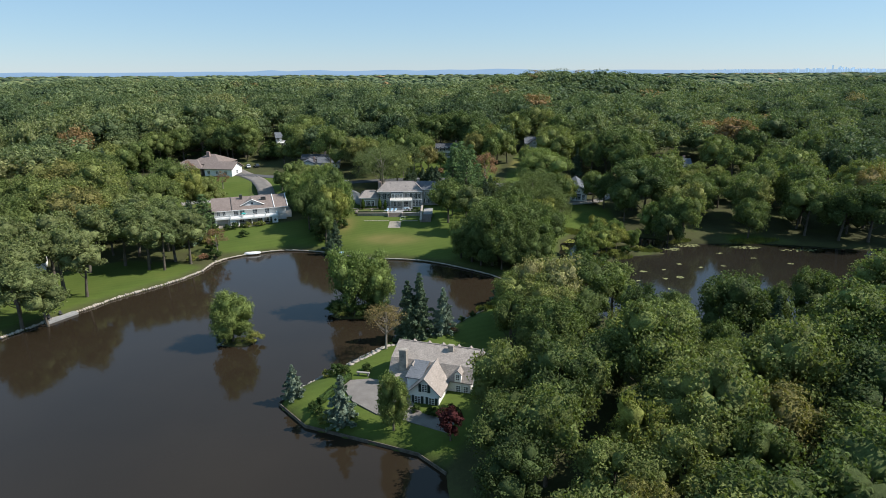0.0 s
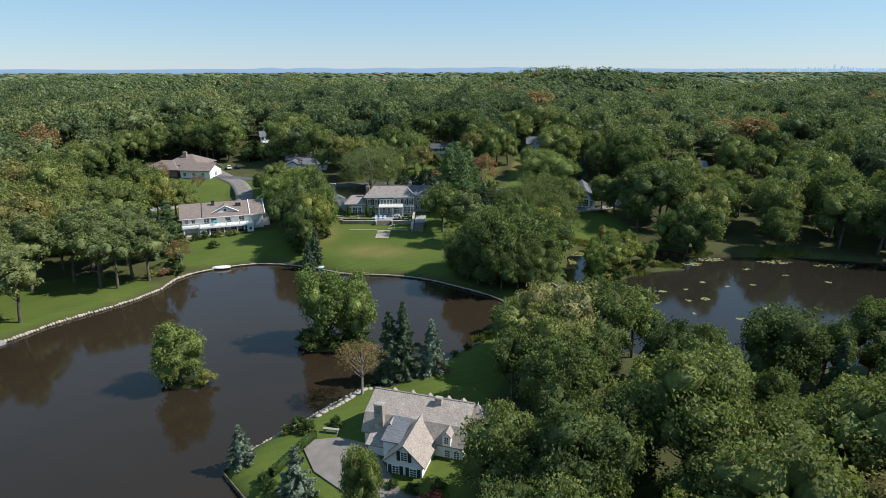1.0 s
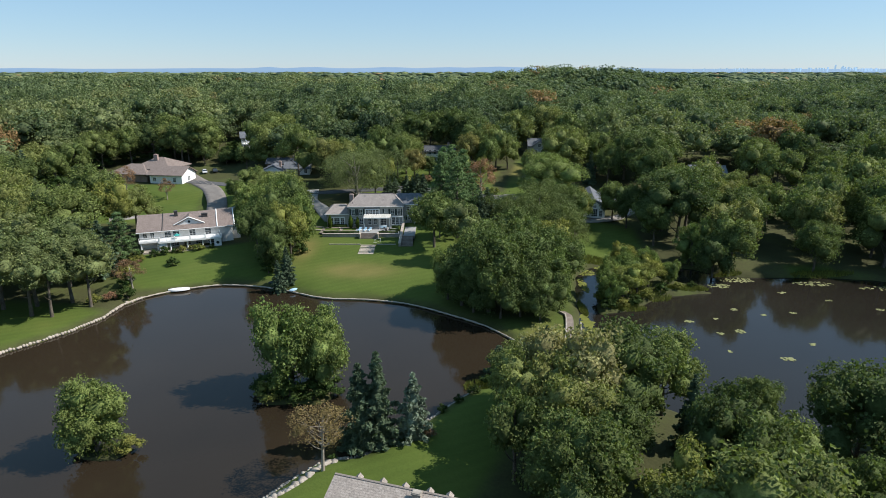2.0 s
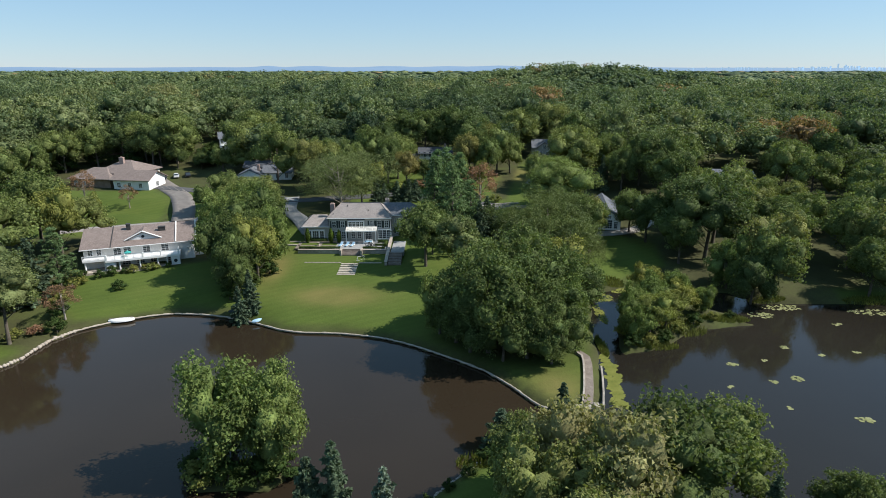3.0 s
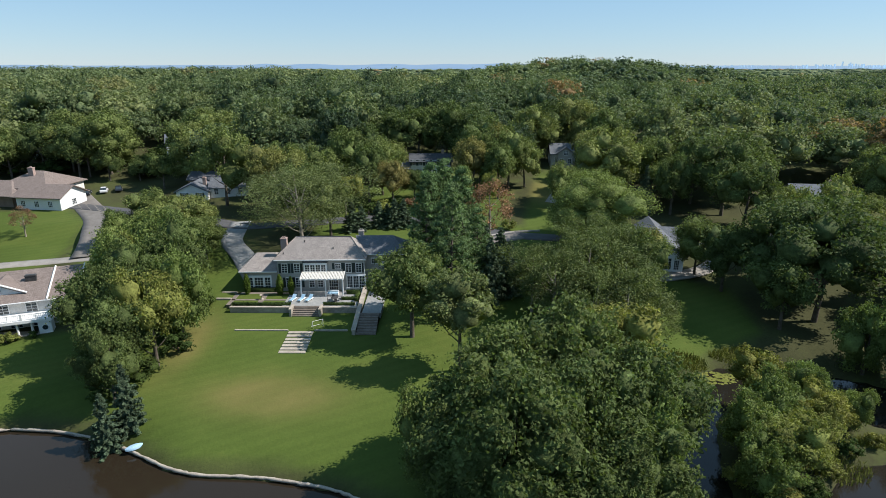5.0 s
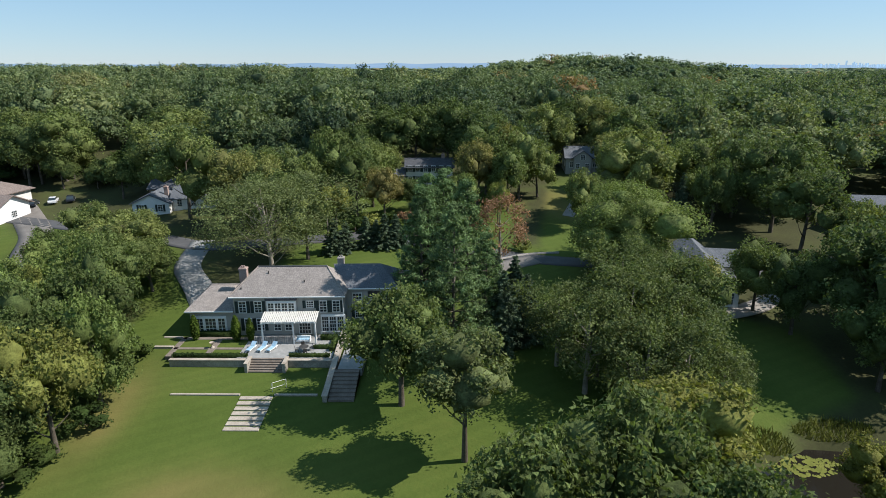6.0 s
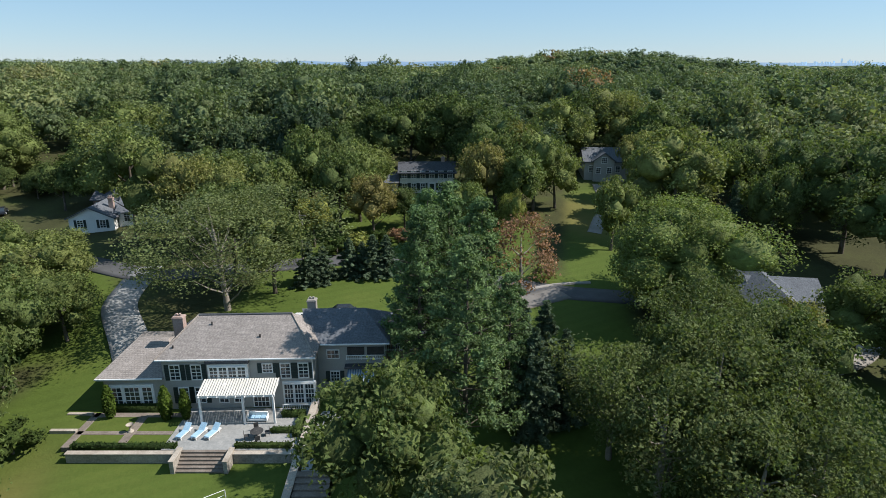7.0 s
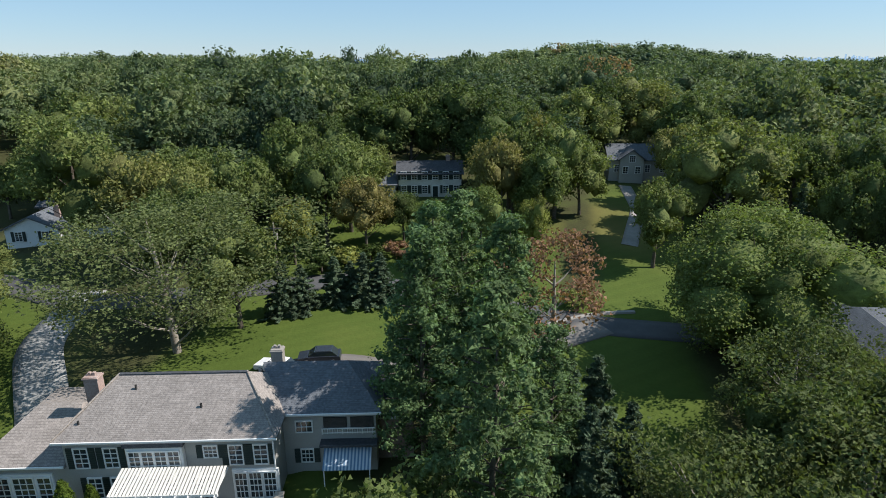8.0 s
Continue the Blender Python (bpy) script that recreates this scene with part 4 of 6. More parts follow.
# left shore group
for x, y, s in ((-90.5, 106, 0.84), (-86, 108, 0.8), (-95, 112, 0.95), (-100, 118, 0.95), (-86, 122.5, 0.85), (-93, 125, 1.0), (-99, 131, 1.0), (-89.5, 147, 0.95), (-81, 143.5, 0.86),
                (-76.5, 143, 0.8), (-83.5, 149, 0.95), (-71.5, 148.5, 0.82), (-96, 141, 1.0), (-105, 126, 1.0), (-77, 151, 0.9), (-90, 156, 1.0), (-83, 160, 0.95)):
    plant(rnd.choice(SHORE_TREE), x, y, s * 0.98, rnd.uniform(0, 360), 1.12)
plant(PINE, -75.8, 171.0, 0.64, 30, 1.0, label="soft pale-green pine in a lakeside garden")
plant(RUST_TREE[0], -67.6, 158.6, 0.46, 30, 1.2, label="small rust brown tree at the lake's edge")
plant(LIGHT_TREE[0], -79.5, 163.5, 0.62, 30, 1.2, label="bright leafy tree in a lakeside garden")
plant(SPRUCE, -78, 166, 1.0, 30, 1.3)
for x, y, s in ((-66.4, 154.0, 1.3), (-69.5, 152.5, 1.1), (-72, 150.5, 1.0), (-70, 160, 1.3), (-73, 166, 1.3), (-64, 172, 1.0), (-76, 172, 1.3)):
    plant(rnd.choice([RUST_SHRUB, SHRUB[0], SHRUB[1], GOLD_SHRUB]), x, y, s, rnd.uniform(0, 360), 1.1)
for x, y, s in ((-108, 236, 0.62), (-92, 232, 0.45), (-98, 222, 0.5), (-114, 228, 0.5)):
    plant(rnd.choice([GOLD_TREE[0], WOOD[0], RUST_TREE[0]]), x, y, s, rnd.uniform(0, 360), 1.1, label="small ornamental tree on a garden lawn")
# the far bank of the pond
for x, y, s in ((72, 170.5, 0.72), (76.5, 171.5, 0.8), (79, 176, 0.9), (98.5, 172.5, 0.66), (118, 175, 0.95), (126, 170, 0.95), (134, 168, 1.0), (70, 178, 0.8)):
    plant(rnd.choice(WOOD[:4] + LIGHT_TREE), x, y, s, rnd.uniform(0, 360), 0.95, label="tree overhanging the pond bank")
plant(PALE_TREE[0], 19, 106, 0.74, 0, 0.95)
plant(PALE_TREE[0], 24, 100, 0.84, 80, 0.95)
plant(SPRUCE, 14.0, 120.0, 0.62, 10, 2.0, label="spreading dark conifer over the lake bank")
for x, y, s, k in ((9.5, 68.0, 0.72, 0), (17, 75, 0.66, 1), (18.5, 83, 0.7, 3), (20, 92, 0.72, 2), (20.5, 100, 0.72, 4), (9, 57, 0.6, 5), (17, 64, 0.78, 2), (14, 54, 0.75, 0)):
    plant(WOOD[k], x, y, s, 47 * k, 0.88, label="leafy tree crowding the promontory house")
for x, y, s, w in ((-13, 252, 0.8, 0.9), (-20.5, 262, 0.9, 0.9), (-25, 250, 0.8, 0.9), (14.5, 258, 0.82, 0.85), (21.5, 255, 0.78, 0.9), (25, 264, 0.9, 0.9), (-30, 243, 0.8, 0.85)):
    plant(rnd.choice(WOOD), x, y, s, rnd.uniform(0, 360), w, label="tall street tree between gardens")
plant(GOLD_TREE[0], 18.5, 246, 0.62, 20, 0.7, label="slender yellowing tree beside the street")
plant(GOLD_TREE[0], -16.5, 245, 0.6, 60, 1.0, label="yellowing tree beside the street")
for x, y, s in ((-10, 258, 0.8), (-6.5, 250, 0.6), (11, 246, 0.58), (17.5, 264, 0.85), (-16, 268, 0.9), (21, 271, 0.9), (4, 243, 0.4), (36, 244, 0.66), (30, 266, 0.7), (47, 262, 0.75), (50, 274, 0.8), (-1, 254, 0.42)):
    plant(rnd.choice(WOOD), x, y, s, rnd.uniform(0, 360), 0.9, label="tall garden tree between neighbouring houses")
for x, y, s in ((-9, 244, 1.6), (-5.5, 246, 1.3), (-2, 248, 1.4), (-12, 242, 1.5), (4, 241, 1.3), (8, 243, 1.5), (12, 240, 1.6), (22, 231, 1.2), (14, 222, 1.5), (12.5, 216.5, 1.6), (18, 209, 1.2), (-19, 243, 1.6)):
    plant(rnd.choice(SHRUB + [RUST_SHRUB, GOLD_SHRUB]), x, y, s, rnd.uniform(0, 360), 1.15)
for x, y, s in ((44.5, 204, 0.6), (47.5, 207.5, 0.48), (41, 199, 0.7), (57.5, 211, 0.62), (60, 204, 0.7)):
    plant(rnd.choice(WOOD), x, y, s, rnd.uniform(0, 360), 0.95, label="tree screening a white gabled house")
plant(SPRUCE, 22.2, 121.5, 0.6, 60, 1.3)
for x, y, s in ((-1.5, 288, 1.0), (7.5, 288.5, 1.06), (-10, 287.5, 0.98), (15.5, 284, 1.0), (43, 303, 1.0), (52, 302, 1.05), (59, 293, 0.95), (36.5, 297, 0.95), (55, 283.5, 0.66), (17.5, 268.5, 0.98), (-8.2, 270.0, 0.62)):
    plant(rnd.choice(WOOD), x, y, s, rnd.uniform(0, 360), 1.0, label="tall tree overhanging a house roof")
for x, y, s in ((-99, 284, 1.02), (-106, 279, 0.9), (-74, 285, 0.95), (-69.5, 277, 0.9), (-66, 286, 1.0), (-90, 286, 0.30), (-83, 285, 0.30), (-87, 278.0, 0.34), (-96, 277.5, 0.5), (-76, 270, 0.55)):
    plant(rnd.choice(WOOD), x, y, s, rnd.uniform(0, 360), 1.05, label="garden tree crowding a house on the slope")
for x, y, s, k in ((14.6, 101, 0.66, 1), (13.6, 92.5, 0.62, 4), (15.2, 109.5, 0.56, 0)):
    plant(WOOD[k], x, y, s, 60 * k, 0.9, label="leafy tree shading the promontory lawn")

for i in range(34):
    x, y = rnd.uniform(-150, -84), rnd.uniform(282, 300)
    if i % 3 == 0:
        x, y = rnd.uniform(-146, -134), rnd.uniform(236, 284)
    plant(rnd.choice(SHRUB), x, y, rnd.uniform(1.6, 2.6), rnd.uniform(0, 360), 1.3, label="tall undergrowth at the edge of the woods")
# ---- the woods ----
CLEAR = LAWNS[:9] + [
    [(-12, 95), (-27, 76), (-12, 66), (2, 58), (9, 66), (10.5, 74), (14, 86), (17, 116), (8, 114)],       # promontory house
    [(-34, 192), (6, 192), (6, 214), (-34, 214)], [(-84, 174), (-52, 182), (-54, 206), (-84, 206)],
    [(-132, 246), (-84, 246), (-82, 276), (-126, 292)], [(44, 204), (64, 206), (66, 236), (48, 238)],
    [(-14, 266), (16, 266), (16, 292), (-14, 292)], [(38, 284), (60, 284), (60, 302), (38, 302)],
    [(-70, 240), (-52, 240), (-52, 264), (-70, 264)], [(-92, 280), (-72, 280), (-72, 308), (-92, 308)],
    [(84, 306), (106, 306), (106, 326), (84, 326)], [(88, 232), (112, 232), (112, 256), (88, 256)],
    [(-102, 258), (-78, 258), (-78, 280), (-102, 280)],
    [(20, 124), (34, 124), (36, 150), (26, 146)],
    [(-120, 204), (-60, 203), (-68, 228), (-82, 254), (-80, 280), (-130, 292), (-132, 240)],
    [(-2, 56), (9, 52), (16, 60), (18, 92), (18, 118), (6, 112)],
    [(10, 199), (31, 203), (33, 234), (12, 238)], [(-8, 236), (18, 234), (18, 277), (-9, 277)],
    [(-36, 208), (-28, 208), (-34, 222), (-42, 228)],
]
OPEN_VIEWS = [     # younger, lower growth before the houses on the slope
    [(-44, 208), (-32, 226), (-56, 250), (-74, 252), (-62, 222)], [(-94, 262), (-66, 244), (-62, 298), (-96, 302)],
    [(36, 258), (62, 262), (62, 290), (38, 290)], [(40, 194), (50, 196), (50, 208), (42, 208)],
    [(90, 205), (112, 210), (116, 240), (92, 240)],
]
ROADS = [[(-120, 262), (-75, 248), (-40, 232), (-24, 236), (-8, 240), (10, 232), (24, 226), (46, 222), (70, 225)], [(24, 226), (30, 240), (34, 252), (42, 268), (44, 286)],
         [(-70, 219), (-73, 228), (-80, 242), (-90, 254)], [(-42, 236), (-40, 222), (-33, 212)]]


def line_dist(P, X, Y):
    best = np.full(X.shape, 1e9)
    for (x0, y0), (x1, y1) in zip(P, P[1:]):
        dx, dy = x1 - x0, y1 - y0
        t = np.clip(((X - x0) * dx + (Y - y0) * dy) / (dx * dx + dy * dy), 0, 1)
        best = np.minimum(best, np.hypot(X - x0 - t * dx, Y - y0 - t * dy))
    return best


def wood_points(rng, x0, x1, y0, y1, step):
    xs, ys = np.meshgrid(np.arange(x0, x1, step), np.arange(y0, y1, step * 0.87))
    xs = xs + (np.arange(xs.shape[0]) % 2)[:, None] * step / 2
    X = (xs + rng.uniform(-0.33, 0.33, xs.shape) * step).ravel()
    Y = (ys + rng.uniform(-0.33, 0.33, ys.shape) * step).ravel()
    ok = water_sd(X, Y) < -2.5
    for L in CLEAR:
        ok &= poly_sd(L, X, Y) < -2.0
    for P in ROADS:
        ok &= line_dist(P, X, Y) > 3.6
    return X[ok], Y[ok]


rng = np.random.default_rng(21)
X, Y = wood_points(rng, -260, 260, -40, 285, 12.6)
X2, Y2 = wood_points(rng, -720, 760, 285, 920, 14.6)
X, Y = np.concatenate([X, X2]), np.concatenate([Y, Y2])
seen = np.abs(X - 3) < 0.80 * (Y + 12) + 26
for L in OPEN_VIEWS:
    seen &= poly_sd(L, X, Y) < 0
    ax, ay = wood_points(rng, min(q[0] for q in L), max(q[0] for q in L), min(q[1] for q in L), max(q[1] for q in L), 8.5)
    for x, y in zip(ax, ay):
        if poly_sd(L, np.array([x]), np.array([y]))[0] > 0 and not (-66 < x < -40 and y > 233):
            plant(rnd.choice(WOOD), float(x), float(y), rnd.uniform(0.38, 0.60), rnd.uniform(0, 360), rnd.uniform(1.1, 1.4), label="younger low tree in a gap of the woods")
X, Y = X[seen], Y[seen]
planted = np.array([o.location[:2] for o in scene.objects if o.type == "EMPTY" and o.get("category") in ("tree", "conifer")])
gap = np.min(np.hypot(X[:, None] - planted[None, :, 0], Y[:, None] - planted[None, :, 1]), axis=1)
X, Y = X[gap > 6.0], Y[gap > 6.0]
dense = wood_points(np.random.default_rng(24), 8, 140, 10, 127, 10.4)
keep = (Y > 127) | (X < 8) | (X > 140)
X, Y = np.concatenate([X[keep], dense[0]]), np.concatenate([Y[keep], dense[1]])
near = (Y < 262) & (np.abs(X) < 150) & (Y > 10)
order = np.argsort(np.hypot(X[near] - 15, (Y[near] - 130) * 0.9))
NX, NY = X[near][order], Y[near][order]
CUT = 230
for i in range(min(CUT, len(NX))):
    x, y = float(NX[i]), float(NY[i])
    r = rnd.random()
    src = WOOD[rnd.randrange(6)] if r < 0.86 else (SPRUCE if r < 0.90 else (GOLD_TREE[0] if r < 0.94 else LAWN_TREE[rnd.randrange(3)]))
    tall = 0.98 if src is not SPRUCE else 1.25
    tall *= rnd.uniform(0.66, 1.12)
    wide = rnd.uniform(0.86, 1.08)
    if y < 128:                      # the belt between the waters grows lower towards the dam
        tall *= 0.86
        top = (47.0 - (y - 64.7) * 0.775) / (14 if src is SPRUCE else 20 if src in WOOD else 16)
        if top < tall:
            wide *= min(1.5, tall / max(top, 0.2)) ** 0.7
            tall = top
        if tall < 0.22:
            continue
    plant(src, x, y, tall, rnd.uniform(0, 360), wide)
FX = np.concatenate([NX[CUT:], X[~near]])
FY = np.concatenate([NY[CUT:], Y[~near]])


def forest(name, X, Y, seed, shapes, size, label):
    """Many trees in one mesh: each takes one of some crown shapes, its own size, turn and tint."""
    rng = np.random.default_rng(seed)
    Z = height(X, Y)
    pick = rng.integers(0, len(shapes), len(X))
    Vs, Fs, Ts, o = [], [], [], 0
    for k, (SV, SF) in enumerate(shapes):
        w = np.flatnonzero(pick == k)
        n = len(w)
        if not n:
            continue
        a = rng.uniform(0, 6.283, n)
        h = size[1] * rng.uniform(0.62, 1.20, n)
        r = size[0] * rng.uniform(0.70, 1.22, n)
        c, s = np.cos(a), np.sin(a)
        x = (SV[None, :, 0] * c[:, None] - SV[None, :, 1] * s[:, None]) * r[:, None] + X[w][:, None]
        y = (SV[None, :, 0] * s[:, None] + SV[None, :, 1] * c[:, None]) * r[:, None] + Y[w][:, None]
        z = (SV[None, :, 2] * 0.40 + 0.60) * h[:, None] + Z[w][:, None]
        Vs.append(np.stack([x, y, z], -1).reshape(-1, 3))
        Fs.append((SF[None] + (np.arange(n) * len(SV))[:, None, None]).reshape(-1, 3) + o)
        Ts.append(np.repeat(np.clip(rng.beta(1.5, 1.7, n) * 0.72 + 0.12 + 0.16 * np.sin(X[w] / 43 + 1.7 * np.sin(Y[w] / 71)) + (rng.uniform(size=n) > 0.96) * 0.34, 0, 1), len(SV)))
        o += n * len(SV)
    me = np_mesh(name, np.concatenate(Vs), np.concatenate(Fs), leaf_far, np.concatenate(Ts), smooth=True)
    return tagged(new(name, me), label, "forest", kind="stuff")


srng = np.random.default_rng(3)
MID = [far_crown(srng, 11, 7, 0.20, 17, 0.055) for _ in range(7)]
LOW = [far_crown(srng, 7, 3, 0.26, 8, 0.092) for _ in range(6)]
TINY = [blobs(srng, np.array([(0, 0, 0.0), (0.6, 0.3, -0.2)]), [0.85, 0.6], ICO1, 0.22) for _ in range(4)]
mid = FY < 430
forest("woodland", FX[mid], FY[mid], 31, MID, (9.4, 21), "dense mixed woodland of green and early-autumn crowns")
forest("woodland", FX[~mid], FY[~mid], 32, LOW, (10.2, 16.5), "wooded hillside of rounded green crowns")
X, Y = wood_points(np.random.default_rng(22), -1900, 1900, 900, 2200, 25)
w = np.abs(X) < 0.80 * Y + 40
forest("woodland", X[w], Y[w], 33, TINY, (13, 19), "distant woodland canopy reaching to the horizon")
X, Y = wood_points(np.random.default_rng(23), -3900, 3900, 2200, 4800, 70)
w = np.abs(X) < 0.80 * Y + 60
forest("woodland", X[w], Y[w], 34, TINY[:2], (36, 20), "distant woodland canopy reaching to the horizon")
for o in WOOD + OPEN_TREE + SHORE_TREE + LAWN_TREE + LIGHT_TREE + PALE_TREE + RUST_TREE + GOLD_TREE + OAK + [PINE, MAPLE, ELM]:
    drop(o)


# ---- building parts ----
def grille(xs, zs, hole, y0, y1):
    """One solid sheet over the cells of a grid, open where hole(i, j) says so."""
    bm = bmesh.new()
    vs = {}

    def vert(i, j, k):
        if (i, j, k) not in vs:
            vs[i, j, k] = bm.verts.new((xs[i], (y0, y1)[k], zs[j]))
        return vs[i, j, k]
    nx_, nz_ = len(xs) - 1, len(zs) - 1
    full = lambda i, j: 0 <= i < nx_ and 0 <= j < nz_ and not hole(i, j)
    for i in range(nx_):
        for j in range(nz_):
            if not full(i, j):
                continue
            q = ((i, j), (i + 1, j), (i + 1, j + 1), (i, j + 1))
            bm.faces.new([vert(a, b, 0) for a, b in q])
            bm.faces.new([vert(a, b, 1) for a, b in q[::-1]])
            for (a, b), (di, dj) in zip(((q[0], q[1]), (q[1], q[2]), (q[2], q[3]), (q[3], q[0])), ((0, -1), (1, 0), (0, 1), (-1, 0))):
                if not full(i + di, j + dj):
                    bm.faces.new((vert(*a, 0), vert(*a, 1), vert(*b, 1), vert(*b, 0)))
    return bm


def win_mesh(w, h, cols, rows, bar=0.05, rim=0.10):
    xs, zs = [-w / 2 - rim, -w / 2], [-rim, 0]
    for i in range(1, cols):
        xs += [-w / 2 + w * i / cols - bar / 2, -w / 2 + w * i / cols + bar / 2]
    for j in range(1, rows):
        zs += [h * j / rows - bar / 2, h * j / rows + bar / 2]
    xs += [w / 2, w / 2 + rim]
    zs += [h, h + rim * 1.3]
    return grille(xs, zs, lambda i, j: i % 2 == 1 and j % 2 == 1, -0.06, 0.06)


def window(parent, x, y, z, w=0.9, h=1.5, cols=3, rows=4, turn=0, shut=None, mat=None):
    """A framed window with glazing bars, its pane set back, and shutters where it has them; turn 0 faces -y."""
    m = pose(x, y, z, 0, 0, turn)
    f = part("window", win_mesh(w, h, cols, rows), mat or white, parent, m=m)
    p = box("pane", (-w / 2 - 0.01, 0.0, -0.01, w / 2 + 0.01, 0.03, h + 0.01), glass, f, "dark reflecting glass", bev=0)
    if shut:
        for s in (-1, 1):
            c = s * (w / 2 + 0.12 + 0.24)
            saw = [(0.03, -0.08), (-0.05, -0.08)]
            for i in range(9):
                za, zb = -0.02 + (h + 0.06) * i / 9, -0.02 + (h + 0.06) * (i + 0.8) / 9
                saw += [(-0.075, za), (-0.045, zb)]
            saw += [(-0.05, h + 0.1), (0.03, h + 0.1)]
            bm = bm_prism(saw, "x", c - 0.23, c + 0.23)
            part("shutter", bm, shut, f, "louvred shutter")
    return f


def rail(parent, p0, p1, z, h=0.95, step=0.28, name="railing", mat=None):
    bm = bmesh.new()
    L = math.hypot(p1[0] - p0[0], p1[1] - p0[1])
    bm_box(bm, 0, -0.05, h - 0.08, L, 0.05, h)
    bm_box(bm, 0, -0.03, 0.08, L, 0.03, 0.14)
    n = max(2, int(L / step))
    for i in range(n + 1):
        x = L * i / n
        w = 0.06 if i % 8 == 0 else 0.022
        bm_box(bm, x - w, -w, 0, x + w, w, h)
    return part(name, bm, mat or white, parent, m=pose(p0[0], p0[1], z, 0, 0, math.degrees(math.atan2(p1[1] - p0[1], p1[0] - p0[0]))))


def chimney(parent, x, y, z0, z1, w=0.9, d=0.7, mat=None, pots=2):
    bm = bmesh.new()
    bm_box(bm, x - w / 2, y - d / 2, z0, x + w / 2, y + d / 2, z1, 0.02)
    bm_box(bm, x - w / 2 - 0.07, y - d / 2 - 0.07, z1 - 0.25, x + w / 2 + 0.07, y + d / 2 + 0.07, z1 - 0.08, 0.02)
    for i in range(pots):
        xx = x + (i - (pots - 1) / 2) * 0.36
        bm_box(bm, xx - 0.12, y - 0.12, z1, xx + 0.12, y + 0.12, z1 + 0.28, 0.03)
    return part("chimney", bm, mat or brick, parent)


def gable_roof(parent, x0, x1, y0, y1, z, h, mat, axis_="x", thick=0.22, name="roof"):
    """Two slopes with thickness over the rectangle; the ridge runs along axis_."""
    a, b = (y0, y1) if axis_ == "x" else (x0, x1)
    m = (a + b) / 2
    pts = [(a, z - thick), (m, z + h - thick), (b, z - thick), (b, z), (m, z + h), (a, z)]
    return part(name, bm_prism(pts, axis_, *((x0, x1) if axis_ == "x" else (y0, y1))), mat, parent)


def gable_body(parent, x0, x1, y0, y1, z, h, mat, axis_="x", z0=-1.0, name="wall"):
    a, b = (y0, y1) if axis_ == "x" else (x0, x1)
    pts = [(a, z0), (b, z0), (b, z), ((a + b) / 2, z + h), (a, z)]
    return part(name, bm_prism(pts, axis_, *((x0, x1) if axis_ == "x" else (y0, y1))), mat, parent)


def trim_line(parent, x0, x1, y, z, mat=None, name="gutter"):
    return box(name, (x0, y - 0.09, z - 0.16, x1, y + 0.02, z + 0.02), mat or white, parent, bev=0.02)


def step_run(parent, x0, x1, y0, y1, z0, z1, n, mat, name="step"):
    for i in range(n):
        t0, t1 = i / n, (i + 1) / n
        box(name, (x0, y0 + (y1 - y0) * t0, z0 - 0.5, x1, y1 + 0.02, z0 + (z1 - z0) * t1), mat, parent, bev=0.02)


# ---- the large shingled house above the lawn ----
H = thing("house", pose(-24.05, 200.25, 5.15, 0, 0, 2.0), "large grey two-storey house with weathered cedar roof", "house")
box("wall", (0.45, 0.5, -1.2, 16.35, 9.0, 6.0), wall_grey, H, "grey shingled main block")
part("roof", bm_hip(0, 0, 16.8, 9.5, 6.15, 3.05, 3.4, 13.6, 4.75), roof_cedar, H, "weathered grey cedar hip roof")
box("ridge_cap", (3.3, 4.6, 9.16, 13.7, 4.9, 9.26), roof_slate, H, bev=0.03)
trim_line(H, 0.0, 16.8, 0.0, 6.12)
for a, b in (((16.8, 0), (13.6, 4.75)), ((0, 0), (3.4, 4.75))):
    V, F = tube([(a[0], a[1], 6.2), (b[0], b[1], 9.24)], [0.09, 0.09], 5)
    link_under("hip_cap", np_mesh("hip_cap", V, F, roof_pale), H)
box("downpipe", (16.3, 0.36, -0.6, 16.42, 0.48, 6.0), white, H, bev=0.02)
chimney(H, 0.9, 5.2, 4.0, 8.9, 1.15, 0.9)
for x, y, z in ((5.1, 3.6, 8.45), (10.6, 2.2, 7.55), (1.6, 1.2, 6.85)):
    V, F = tube([(x, y, z - 0.3), (x, y, z + 0.35)], [0.09, 0.09], 8)
    link_under("vent_pipe", np_mesh("vent_pipe", V, F, dark_metal), H)
# upper windows
for x in (1.75, 4.0, 13.45, 15.35):
    window(H, x, 0.46, 3.55, 0.95, 1.65, 2, 4, shut=shutter_paint)
window(H, 11.55, 0.46, 4.25, 0.95, 0.95, 3, 3, shut=shutter_paint)
box("bay", (5.35, 0.02, 3.05, 9.6, 0.6, 5.55), white, H, "white panelled bay window box", bev=0.03)
box("bay_roof", (5.2, -0.12, 5.56, 9.75, 0.6, 5.98), roof_slate, H, "dark lead bay roof", bev=0.03)
for i in range(4):
    window(H, 6.0 + i * 0.98, -0.03, 3.55, 0.78, 1.6, 2, 4)
# ground floor
for x in (2.4, 4.15):
    window(H, x, 0.46, 0.75, 0.95, 1.75, 2, 4, shut=shutter_paint)
for x in (6.6, 8.2):
    window(H, x, 0.46, 0.7, 0.9, 1.7, 2, 4)
window(H, 10.6, 0.46, 0.12, 1.6, 2.3, 4, 4)
box("trim", (13.0, 0.34, 0.25, 16.6, 0.52, 3.1), white, H, "white trim round tall windows", bev=0.02)
for i in range(3):
    window(H, 13.65 + i * 1.12, 0.30, 0.55, 0.88, 2.25, 3, 4)
